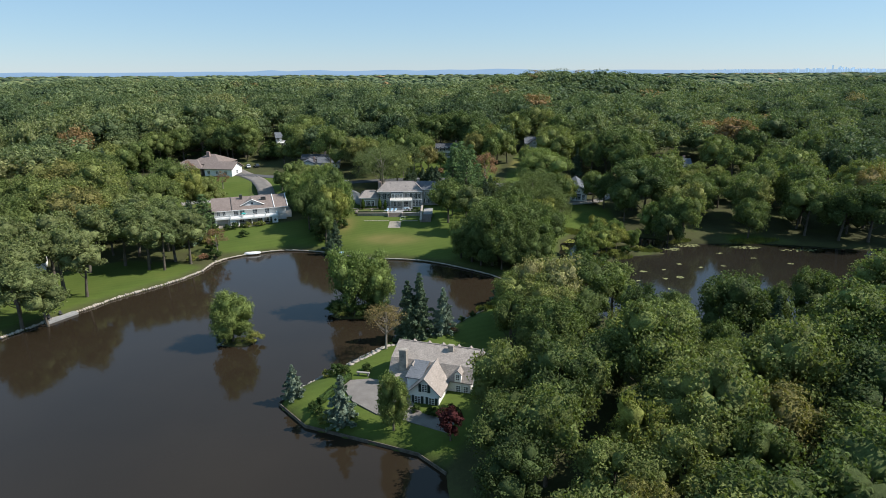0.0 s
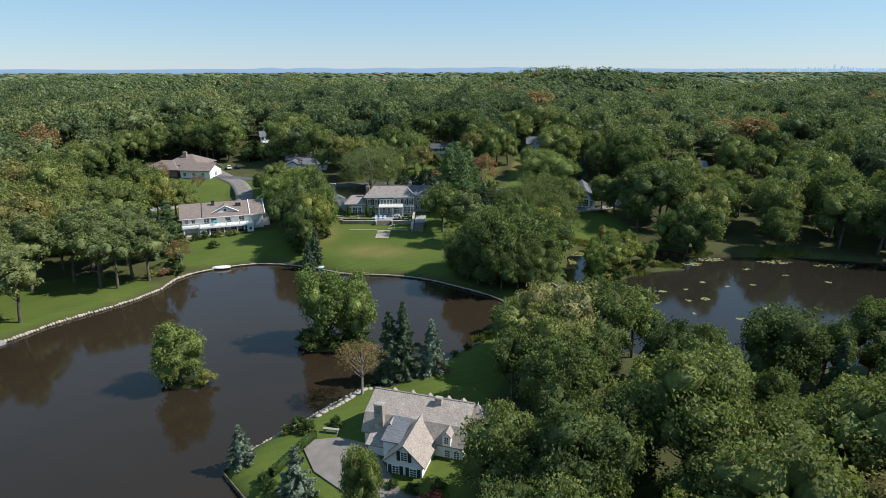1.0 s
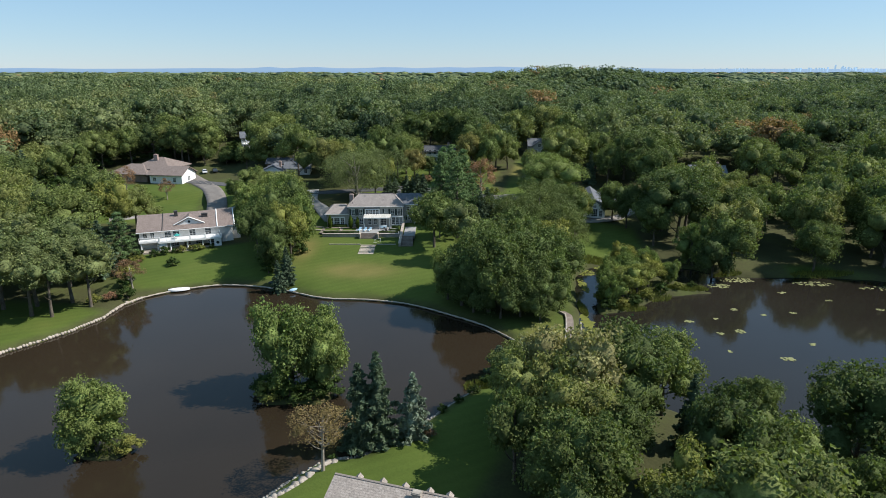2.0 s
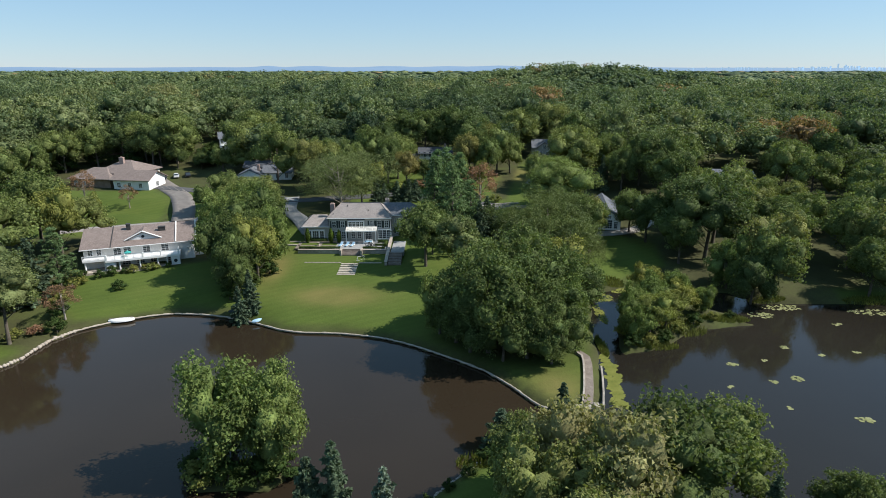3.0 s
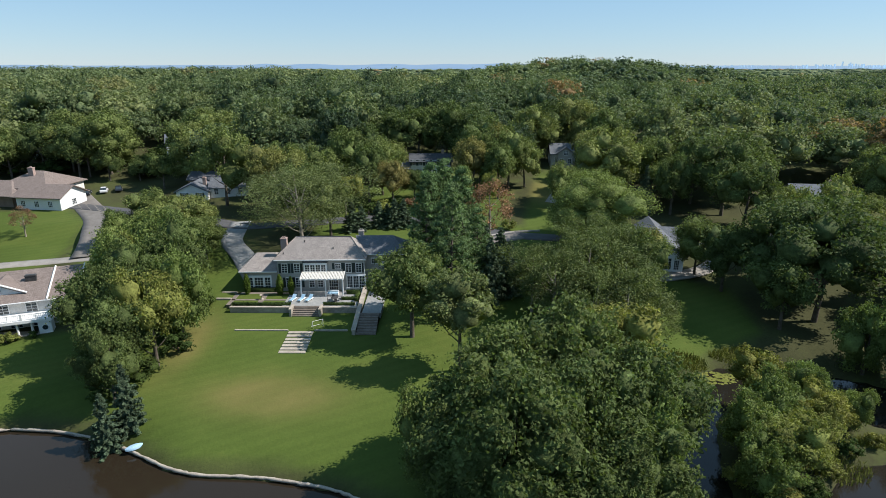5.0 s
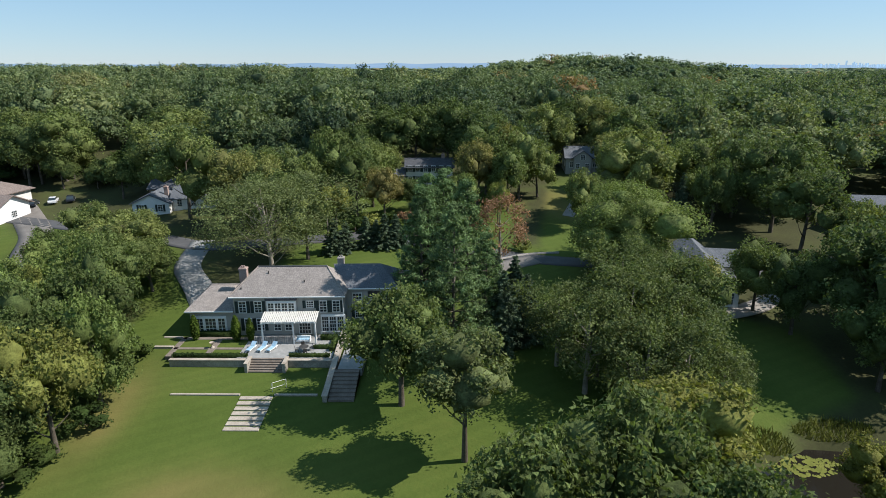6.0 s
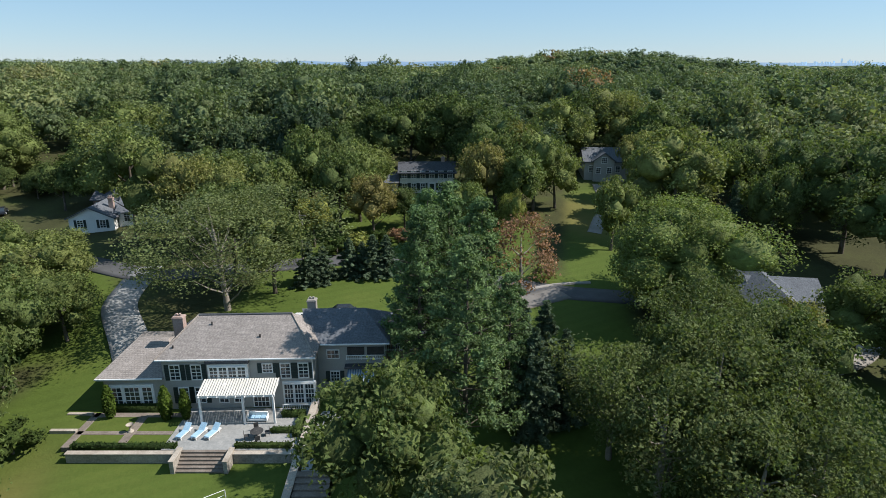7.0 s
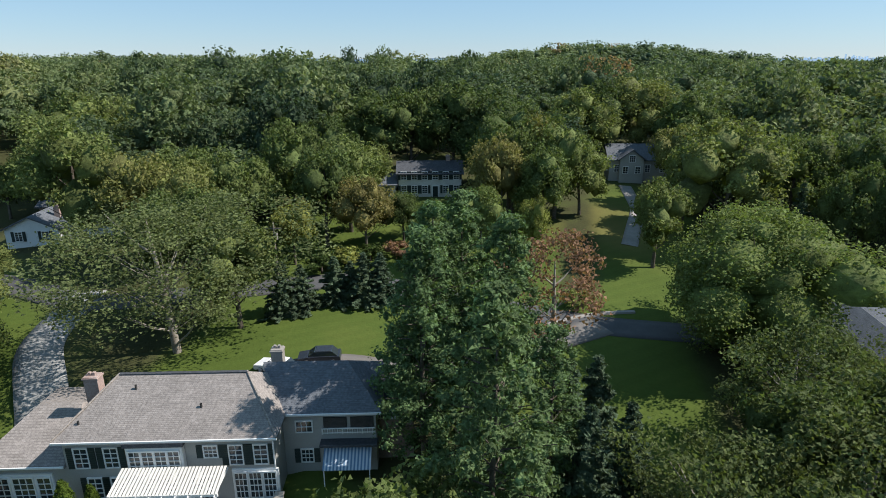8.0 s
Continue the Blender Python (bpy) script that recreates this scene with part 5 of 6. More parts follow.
# west wing, one storey
box("wall", (-6.1, 0.75, -1.2, 0.44, 11.4, 3.65), wall_grey, H, "grey one-storey west wing")
part("roof", bm_hip(-6.7, 0.25, 0.44, 12.0, 3.85, 1.85, -4.6, -1.0, 6.2), roof_cedar, H, "weathered cedar wing roof")
trim_line(H, -6.7, 0.40, 0.25, 3.84)
box("trim", (-5.5, 0.6, 0.2, -0.85, 0.78, 2.95), white, H, bev=0.02)
for x, w in ((-4.75, 0.95), (-3.15, 1.5), (-1.55, 0.95)):
    window(H, x, 0.56, 0.55, w, 2.05, 2 if w < 1 else 3, 4)
# east wing, set back, in slate
box("wall", (16.36, 3.55, -2.2, 24.0, 11.0, 6.0), wall_grey, H, "grey east wing")
part("roof", bm_hip(15.6, 3.1, 24.5, 11.6, 6.15, 2.5, 14.2, 21.4, 7.3), roof_grey, H, "grey wing roof dappled with leaf shade")
trim_line(H, 16.8, 24.5, 3.1, 6.12)
chimney(H, 15.2, 8.4, 6.0, 9.4, 1.0, 0.9, concrete)
chimney(H, 24.7, 6.2, 2.0, 7.6, 0.9, 0.7, brick)
window(H, 18.1, 3.5, 4.2, 1.25, 0.95, 3, 2)
window(H, 18.2, 3.5, 1.3, 0.9, 1.15, 3, 3, shut=shutter_paint)
window(H, 18.6, 3.5, -1.1, 0.8, 0.45, 2, 1)
# dark sheets on the wall in place of the shaded porch openings
box("porch_shade", (19.7, 3.45, 4.35, 21.6, 3.56, 5.5), dark_metal, H, "dark panel for a shaded sleeping porch opening", bev=0.01)
box("porch_shade", (21.9, 3.45, 4.35, 23.8, 3.56, 5.5), dark_metal, H, "dark panel for a shaded sleeping porch opening", bev=0.01)
rail(H, (19.6, 3.38), (23.9, 3.38), 4.0, 0.55, 0.2)
box("porch_roof", (19.4, 2.6, 3.2, 24.1, 3.56, 3.45), roof_slate, H, bev=0.03)
part("awning", bm_prism([(1.6, 1.75), (3.5, 3.0), (3.5, 3.08), (1.55, 1.85)], "x", 19.7, 23.6), awning_blue, H, "blue striped canvas awning")
for x in (19.8, 23.5):
    V, F = tube([(x, 1.7, -1.5), (x, 1.7, 1.8)], [0.05, 0.05], 6)
    link_under("awning_post", np_mesh("awning_post", V, F, white), H)
box("wall", (24.0, 5.0, -2.2, 27.0, 11.0, 4.2), cladding, H, "dark end block", bev=0.03)
rail(H, (24.0, 5.0), (27.0, 5.0), 4.2, 0.9, 0.25)
box("balcony", (24.6, 5.6, 4.2, 26.9, 10.0, 6.6), roof_slate, H, "dark dormer", bev=0.05)
rail(H, (13.1, -0.5), (16.8, -0.5), -0.05, 0.9, 0.22)

# canvas pergola on white posts
PG = thing("pergola", pose(-24.05, 200.25, 5.15, 0, 0, 2.0), "white pergola with cream striped canvas roof on a patio", "pergola")
for i in range(30):
    x = 5.05 + i * 0.265
    part("canvas_strip", bm_prism([(-2.75, 3.38), (-0.25, 3.92), (-0.25, 3.96), (-2.75, 3.43)], "x", x, x + 0.185), canvas_cream, PG)
box("beam", (5.0, -2.72, 3.15, 12.95, -2.58, 3.37), white, PG)
for x in (5.2, 9.6, 12.7):
    box("post", (x - 0.11, -2.75, -0.1, x + 0.11, -2.53, 3.15), white, PG)
for i in range(9):
    x = 5.2 + i * 0.94
    box("rafter", (x - 0.04, -2.9, 3.2, x + 0.04, 0.4, 3.34), white, PG)

# ---- terrace, steps and garden walls ----
TE = thing("terrace", Matrix(), "bluestone patio terrace with retaining walls and garden paths", "terrace", kind="structure")
box("paving", (-21.2, 193.6, 4.2, -8.2, 200.9, 5.14), paving, TE, "grey bluestone flags")
for (x0, y0, x1, y1) in ((-31.0, 199.2, -21.3, 200.0), (-31.0, 196.1, -21.3, 196.7), (-26.0, 193.9, -25.1, 200.0), (-31.2, 194.0, -30.4, 200.0)):
    box("path", (x0, y0, 4.6, x1, y1, 5.13 + 0.004 * (x0 > -27)), step_stone, TE, "worn gravel path")
for x0, x1 in ((-30.2, -19.15), (-14.45, -8.0)):
    box("retaining_wall", (x0, 193.0, 3.2, x1, 193.45, 5.02), stone, TE, "stone retaining wall, darker than its coping")
    box("coping", (x0 - 0.03, 192.92, 5.02, x1, 193.52, 5.14), stone_light, TE, "pale stone coping")
step_run(TE, -19.1, -14.5, 191.6, 193.6, 3.98, 5.14, 6, step_stone)
for x in (-19.5, -14.45):
    box("pier", (x, 191.5, 3.2, x + 0.42, 193.6, 5.3), stone, TE)
    box("pier_cap", (x - 0.05, 191.45, 5.3, x + 0.47, 193.65, 5.4), stone_light, TE)
for i in range(6):
    box("side_step", (-33.6 + i * 0.36, 196.9 + 0.05 * i, 3.6, -31.2, 199.4, 4.25 + i * 0.16), stone_light, TE)
for y in (196.4, 199.4):
    box("side_wall", (-33.8, y, 3.6, -31.1, y + 0.4, 5.35), stone_light, TE)
# long falling wall and garden stair on the east side
part("garden_wall", bm_prism([(184.8, 3.0), (201.0, 3.6), (201.0, 6.2), (197.5, 5.9), (190.5, 5.3), (186.5, 4.75), (184.8, 4.6)], "x", -7.75, -7.2), stone, TE, "falling stone garden wall")
part("wall_coping", bm_prism([(184.7, 4.6), (186.5, 4.75), (190.5, 5.3), (197.5, 5.9), (201.0, 6.2), (201.0, 6.3), (197.5, 6.0), (190.5, 5.4), (186.5, 4.85), (184.7, 4.7)], "x", -7.85, -7.1), stone_light, TE)
step_run(TE, -7.1, -3.9, 184.9, 190.2, 3.85, 5.3, 8, step_stone)
box("paving", (-6.8, 190.3, 4.3, -3.6, 200.0, 5.32), paving, TE, "flagged side court")
for i in range(7):
    y = 179.6 + i * 0.92
    box("lawn_step", (-18.25 + 0.02 * i, y, 2.4, -14.1, y + 0.74, float(height(np.array([-16.0]), np.array([y + 0.4]))[0]) + 0.10), stone_light, TE, "broad worn stone step set in grass", bev=0.03)
box("lawn_edging", (-27.0, 185.95, 3.4, -18.3, 186.25, 4.10), stone_light, TE)
box("lawn_edging", (-14.0, 185.95, 3.4, -8.6, 186.25, 4.10), stone_light, TE)


def hedge(x0, y0, x1, y1, z, h, name="hedge", label="clipped green box hedge", mat=None):
    """A clipped hedge: a dense core and short leaf sprays over it."""
    rng = np.random.default_rng(int(abs(x0 * 31 + y0 * 17)) + 1)
    t = thing(name, pose((x0 + x1) / 2, (y0 + y1) / 2, z), label, "hedge")
    w, d = abs(x1 - x0), abs(y1 - y0)
    n = int((w * d + 2 * h * (w + d)) * 32)
    P = rng.uniform(-0.5, 0.5, (n, 3)) * np.array((w, d, h))
    face = rng.integers(0, 5, n)
    P[face == 0, 0], P[face == 1, 0], P[face == 2, 1], P[face == 3, 1] = -w / 2, w / 2, -d / 2, d / 2
    P[face == 4, 2] = h / 2
    V, F = leaf_tris(rng, P + np.array((0, 0, h / 2)), np.full(n, 0.05), 1, 0.12, flat=1.0)
    bm = bm_box(bmesh.new(), -w / 2 + 0.04, -d / 2 + 0.04, -0.2, w / 2 - 0.04, d / 2 - 0.04, h - 0.03, 0.05)
    bmesh.ops.triangulate(bm, faces=bm.faces)
    bm.verts.index_update()
    CV, CF = np.array([v.co[:] for v in bm.verts]), np.array([[v.index for v in f.verts] for f in bm.faces])
    bm.free()
    V, F = joined((V, F), (CV, CF))
    link_under("leaves", np_mesh("leaves", V, F, mat or hedge_leaf), t)
    return t


hedge(-30.0, 193.75, -19.9, 194.35, 5.08, 0.45)
hedge(-14.0, 193.75, -8.6, 194.35, 5.12, 0.45)
hedge(-29.8, 200.15, -24.3, 200.8, 5.08, 0.8)
hedge(-10.8, 199.0, -8.4, 199.7, 5.12, 0.7)
hedge(-8.9, 195.6, -8.2, 199.0, 5.12, 0.7)
hedge(-11.2, 196.2, -8.9, 196.9, 5.12, 0.5)


def arborvitae(x, y, h, r, seed):
    rng = np.random.default_rng(seed)
    t = thing("arborvitae", pose(x, y, 5.08), "slim bright green columnar evergreen against the house wall", "shrub", "columnar evergreens")
    z = np.linspace(0.15, h * 0.93, 16)
    rr = r * np.sin(np.clip(z / h, 0, 1) * 2.7 + 0.42).clip(0.12)
    C = np.column_stack([np.zeros(16), np.zeros(16), z])
    V, F = joined(leaf_tris(rng, C, rr, 70, 0.16, flat=0.6, under=-1.0, out=(0.85, 1.1)), blobs(rng, C, rr * 0.88, ICO1, 0.05))
    link_under("foliage", np_mesh("foliage", V, F, arbor_leaf), t)


for i, (x, y, h, r) in enumerate(((-29.0, 199.2, 4.0, 0.62), (-22.9, 198.9, 4.1, 0.7), (-20.85, 198.9, 3.7, 0.55))):
    arborvitae(x, y, h, r, 200 + i)


# ---- patio furniture ----
def lounger(x, y, turn):
    t = thing("sun_lounger", pose(x, y, 5.14, 0, 0, turn), "sun lounger with pale blue cushion on the patio", "lounger", "sun loungers")
    box("frame", (-0.34, -0.95, 0.24, 0.34, 0.95, 0.32), white, t)
    for a in (-0.28, 0.28):
        for b in (-0.85, 0.6):
            box("leg", (a - 0.03, b - 0.03, 0, a + 0.03, b + 0.03, 0.24), white, t, bev=0.005)
    box("seat_cushion", (-0.32, -0.93, 0.32, 0.32, 0.35, 0.42), blue_cloth, t, bev=0.03)
    part("back_cushion", bm_prism([(0.33, 0.34), (0.95, 0.82), (0.90, 0.92), (0.28, 0.43)], "x", -0.32, 0.32), blue_cloth, t)


for i, x in enumerate((-19.9, -18.35, -17.0)):
    lounger(x, 196.0, -14 - 3 * i)


def patio_chair(x, y, turn):
    t = thing("patio_chair", pose(x, y, 5.14, 0, 0, turn), "dark metal patio chair at a dining table", "chair", "chairs round the patio table")
    box("seat", (-0.24, -0.24, 0.42, 0.24, 0.24, 0.47), dark_metal, t)
    box("backrest", (-0.24, 0.2, 0.47, 0.24, 0.25, 0.95), dark_metal, t)
    for a in (-0.21, 0.21):
        for b in (-0.21, 0.21):
            box("leg", (a - 0.02, b - 0.02, 0, a + 0.02, b + 0.02, 0.42), dark_metal, t, bev=0.004)


TB = thing("patio_table", pose(-12.4, 195.6, 5.14, 0, 0, 20), "dark round metal patio table", "table")
V, F = tube([(0, 0, 0.70), (0, 0, 0.75)], [0.65, 0.65], 20)
V2, F2 = tube([(0, 0, 0.749), (0, 0, 0.752)], [0.65, 0.02], 20)
link_under("tabletop", np_mesh("tabletop", *joined((V, F), (V2, F2)), dark_metal), TB)
V, F = tube([(0, 0, 0), (0, 0, 0.08), (0, 0, 0.7)], [0.3, 0.05, 0.04], 10)
link_under("pedestal", np_mesh("pedestal", V, F, dark_metal), TB)
for k in range(4):
    a = radians(20 + 90 * k)
    patio_chair(-12.4 + 1.0 * math.cos(a), 195.6 + 1.0 * math.sin(a), math.degrees(a) - 90)
SF = thing("outdoor_sofa", pose(-13.2, 198.6, 5.14, 0, 0, 0), "pale outdoor sofa with blue cushions under the pergola", "sofa")
box("base", (-1.0, -0.4, 0.1, 1.0, 0.4, 0.38), white, SF, bev=0.04)
box("backrest", (-1.0, 0.25, 0.38, 1.0, 0.42, 0.85), white, SF, bev=0.04)
for x in (-0.62, 0, 0.62):
    box("cushion", (x - 0.29, -0.38, 0.385, x + 0.29, 0.22, 0.52), blue_cloth, SF, bev=0.05)
for x in (-1.05, 0.95):
    box("armrest", (x, -0.4, 0.1, x + 0.1, 0.4, 0.6), white, SF, bev=0.03)
GOAL = thing("goal_frame", pose(-13.7, 187.4, 3.98, 0, 0, 35), "small white-framed practice goal on the lawn", "goal")
for a, b in (((-0.9, 0, 0), (-0.9, 0, 1.2)), ((0.9, 0, 0), (0.9, 0, 1.2)), ((-0.9, 0, 1.2), (0.9, 0, 1.2)), ((-0.9, 0.8, 0), (-0.9, 0, 1.2)), ((0.9, 0.8, 0), (0.9, 0, 1.2)), ((-0.9, 0.8, 0.02), (0.9, 0.8, 0.02))):
    V, F = tube([a, b], [0.03, 0.03], 5)
    link_under("bar", np_mesh("bar", V, F, white), GOAL)
URN = thing("garden_urn", pose(-25.6, 196.6, 5.13), "weathered stone birdbath at a path crossing", "urn")
V, F = tube([(0, 0, 0), (0, 0, 0.12), (0, 0, 0.2), (0, 0, 0.6), (0, 0, 0.72), (0, 0, 0.85)], [0.3, 0.28, 0.1, 0.09, 0.3, 0.38], 12)
link_under("bowl", np_mesh("bowl", V, F, stone_light, smooth=True), URN)


def car(x, y, z, turn, mat, label):
    t = thing("car", pose(x, y, z, 0, 0, turn), label, "car")
    part("body", bm_prism([(-2.2, 0.3), (2.2, 0.3), (2.2, 0.75), (1.2, 0.9), (-2.1, 0.9), (-2.2, 0.7)], "x", -0.88, 0.88), mat, t)
    part("cabin", bm_prism([(-1.9, 0.9), (1.15, 0.9), (0.45, 1.42), (-1.35, 1.42)], "x", -0.74, 0.74), glass, t)
    box("roof", (-0.68, -1.25, 1.42, 0.68, 0.35, 1.47), mat, t)
    for a in (-0.86, 0.86):
        for b in (-1.35, 1.35):
            V, F = tube([(a - 0.1, b, 0.32), (a + 0.1, b, 0.32)], [0.32, 0.32], 12)
            w = link_under("wheel", np_mesh("wheel", V, F, dark_metal), t)
            V, F = tube([(a - 0.11, b, 0.32), (a + 0.11, b, 0.32)], [0.18, 0.18], 10)
            link_under("rim", np_mesh("rim", V, F, car_white), w)
    return t


car(-11.6, 216.2, ground_at(-11.6, 216.2) + 0.16, 70, car_white, "white car parked on the gravel forecourt")
car(-7.6, 218.2, ground_at(-7.6, 218.2) + 0.18, 95, car_dark, "dark car parked on the gravel forecourt")


# ---- the lakeside cottage on the promontory ----
C = thing("house", pose(-7.1, 86.0, 1.0, 0, 0, -16.5), "lakeside house with silvered cedar gambrel roof and white gable", "house")
gam = [(-5.5, 2.5), (-3.9, 4.75), (0, 6.25), (2.4, 4.3), (3.4, 2.5)]
part("wall", bm_prism([(-5.2, -1.5), (3.1, -1.5), (3.1, 2.5), (2.2, 4.2), (0, 6.0), (-3.7, 4.6), (-5.2, 2.5)], "x", 0.25, 14.4), white_brick, C, "whitewashed stone main block")
part("roof", bm_prism(gam + [(3.35, 2.3), (2.3, 4.1), (0, 6.0), (-3.8, 4.52), (-5.45, 2.3)], "x", -0.15, 14.8), roof_pale, C, "silvered cedar gambrel roof")
box("ridge_cap", (-0.15, -0.14, 6.2, 14.8, 0.14, 6.32), roof_pale, C, bev=0.04)
chimney(C, 2.4, -4.7, 0.0, 6.9, 1.25, 0.9, stone, 0)
chimney(C, 9.8, -0.9, 4.5, 6.9, 0.95, 0.7, stone, 0)
# dormers on the steep lower slope, and the tips of those behind the ridge
for x in (4.3, 12.3):
    d = gable_body(C, x - 0.55, x + 0.55, -5.6, -3.2, 4.1, 0.55, white, "y", 2.6, "dormer")
    gable_roof(d, x - 0.72, x + 0.72, -5.8, -2.6, 4.1, 0.72, roof_pale, "y", 0.12)
    window(d, x, -5.64, 3.0, 0.55, 0.95, 2, 3)
for x in (2.6, 5.4, 8.0, 10.8, 13.0):
    gable_roof(C, x - 0.42, x + 0.42, 0.05, 0.75, 6.02, 0.42, roof_pale, "y", 0.12, "dormer_roof")
# front gable wing
gable_body(C, 5.6, 10.4, -10.2, -3.8, 2.55, 2.4, white, "y", -1.5, "wing_wall")
gable_roof(C, 5.1, 10.9, -10.6, -2.4, 2.4, 2.8, roof_pale, "y", 0.2)
for x in (6.8, 9.2):
    window(C, x, -10.25, 0.35, 0.85, 1.35, 2, 4, shut=shutter_paint)
window(C, 8.0, -10.25, 2.7, 0.8, 1.25, 2, 4, shut=shutter_paint)
box("shed_dormer", (4.4, -8.4, 0.0, 6.6, -5.2, 3.9), white, C, "white shed dormer", bev=0.03)
part("shed_roof", bm_prism([(-8.7, 3.85), (-3.9, 4.7), (-3.9, 4.85), (-8.7, 4.0)], "x", 4.15, 6.9), roof_grey, C)
box("lean_to", (1.6, -7.2, -1.2, 4.4, -5.2, 1.9), white_brick, C, "whitewashed lean-to", bev=0.03)
part("lean_roof", bm_prism([(-7.5, 1.85), (-5.2, 2.6), (-5.2, 2.75), (-7.5, 2.0)], "x", 1.3, 4.6), roof_pale, C)
for x in (12.3, 13.6):
    window(C, x, -5.24, 0.4, 0.7, 1.3, 2, 4)
# hipped end pavilion
box("pavilion_wall", (13.4, -2.2, -1.2, 17.0, 2.6, 3.4), white, C, "white glazed pavilion", bev=0.03)
part("pavilion_roof", bm_hip(12.9, -2.7, 17.5, 3.1, 3.5, 2.5, 15.1, 15.3, 0.2), roof_pale, C)
for x in (14.3, 15.3, 16.3):
    window(C, x, -2.24, 1.0, 0.7, 1.7, 2, 4)
for y in (-1.2, 0.2, 1.6):
    window(C, 17.04, y, 1.0, 0.8, 1.7, 2, 4, turn=90)
V, F = tube([(15.2, 0.2, 5.9), (15.2, 0.2, 6.5)], [0.1, 0.02], 6)
link_under("finial", np_mesh("finial", V, F, white), C)
# gravel court, paths, hedge and bench
CT = thing("gravel_court", Matrix(), "gravel parking court beside a lakeside house", "driveway", kind="structure")
bm = bmesh.new()
out = [(-17.6, 81.2), (-12.0, 82.0), (-8.2, 80.6), (-6.0, 77.6), (-2.6, 71.0), (2.6, 68.6), (7, 66.5), (7, 63.5), (1, 65.8), (-5.2, 69.0), (-9.8, 70.8), (-14.2, 74.6)]
zt = 1.62
A = [bm.verts.new((x, y, zt)) for x, y in out]
B = [bm.verts.new((x, y, -0.4)) for x, y in out]
bm.faces.new(A)
for i in range(len(out)):
    j = (i + 1) % len(out)
    bm.faces.new((A[i], B[i], B[j], A[j]))
part("surface", bm, gravel, CT)
hedge(-0.4, -4.6, 0.4, 4.6, 0, 1.3).matrix_basis = pose(-17.6, 78.0, 1.3, 0, 0, -24)
BN = thing("stone_bench", pose(-13.6, 83.4, 1.55, 0, 0, -10), "pale stone bench at the edge of the court", "bench")
box("slab", (-1.2, -0.25, 0.4, 1.2, 0.25, 0.55), concrete, BN)
for x in (-0.9, 0.9):
    box("support", (x - 0.12, -0.2, -0.2, x + 0.12, 0.2, 0.4), concrete, BN)
GB = thing("path", Matrix(), "rough stone landing path along the lake bank", "path", kind="structure")
for i in range(16):
    t = i / 15
    x, y = -16.3 + 6.6 * t, 88.6 + 8.3 * t
    rr = np.random.default_rng(400 + i)
    V, F = ICO1
    s = link_under("flagstone", np_mesh("flagstone", V * np.array((0.75, 0.55, 0.16)) * (1 + rr.uniform(-0.15, 0.15, (12, 1))), F, stone), GB)
    s.matrix_basis = pose(x + rr.uniform(-0.3, 0.3), y + rr.uniform(-0.2, 0.2), ground_at(x, y) + 0.1, 0, 0, rr.uniform(0, 180))

# ---- the porch house west of the lawn ----
L = thing("house", pose(-70.9, 180.4, 3.75, 0, 0, 21.0), "white porch house with brown roof and long balcony", "house")
box("wall", (-5.0, 3.4, -1.5, 18.6, 19.0, 5.0), white_brick, L, "pale two-storey body")
gable_roof(L, -5.6, 19.2, 2.6, 20.0, 4.75, 2.9, roof_brown, "x")
gable_roof(L, 3.7, 11.5, 4.8, 11.0, 5.6, 1.85, roof_brown, "y")
gable_body(L, 4.1, 11.1, 5.0, 10.2, 5.58, 1.6, white, "y", 4.9, "pediment")
V, F = tube([(7.6, 4.93, 6.25), (7.6, 5.03, 6.25)], [0.36, 0.36], 16)
link_under("round_window", np_mesh("round_window", *joined((V, F), tube([(7.6, 4.92, 6.25), (7.6, 4.93, 6.25)], [0.34, 0.01], 16)), glass), L)
trim_line(L, -5.6, 19.2, 2.6, 4.74)
for a, b in (((19.2, 2.5, 4.86), (19.2, 11.3, 7.78)), ((14.7, 2.5, 4.86), (14.7, 11.3, 7.78)), ((3.6, 4.74, 5.62), (7.6, 4.74, 7.55)), ((11.6, 4.74, 5.62), (7.6, 4.74, 7.55))):
    V, F = tube([a, b], [0.17, 0.17], 4)
    link_under("rake_board", np_mesh("rake_board", V, F, white), L)
V, F = tube([(0.8, 2.5, 4.84), (0.8, 11.3, 7.76)], [0.1, 0.1], 4)
link_under("roof_flashing", np_mesh("roof_flashing", V, F, dark_metal), L)
chimney(L, 4.2, 9.6, 5.5, 8.6, 0.9, 0.7, dark_metal, 0)
chimney(L, 11.6, 8.2, 5.5, 7.6, 1.6, 0.7, dark_metal, 0)
box("balcony_deck", (-0.2, -0.35, 2.1, 15.6, 3.45, 2.6), white, L, "white balcony over the porch")
box("balcony_deck", (-5.0, 1.1, 2.1, -0.2, 3.45, 2.6), white, L)
rail(L, (-0.15, -0.15), (15.15, -0.15), 2.6, 0.95, 0.24)
rail(L, (15.15, -0.15), (15.15, 3.3), 2.6, 0.95, 0.24)
rail(L, (-4.95, 1.25), (-0.2, 1.25), 2.6, 0.95, 0.24)
for x in (2.6, 6.8, 10.6, 12.6):
    V, F = tube([(x, 0.15, -0.6), (x, 0.15, 0.1), (x, 0.15, 2.1), (x, 0.15, 2.3)], [0.26, 0.2, 0.17, 0.25], 10)
    link_under("column", np_mesh("column", V, F, white, smooth=True), L)
for x in (-4.6, -0.6):
    V, F = tube([(x, 1.5, -0.6), (x, 1.5, 2.3)], [0.2, 0.17], 10)
    link_under("column", np_mesh("column", V, F, white, smooth=True), L)
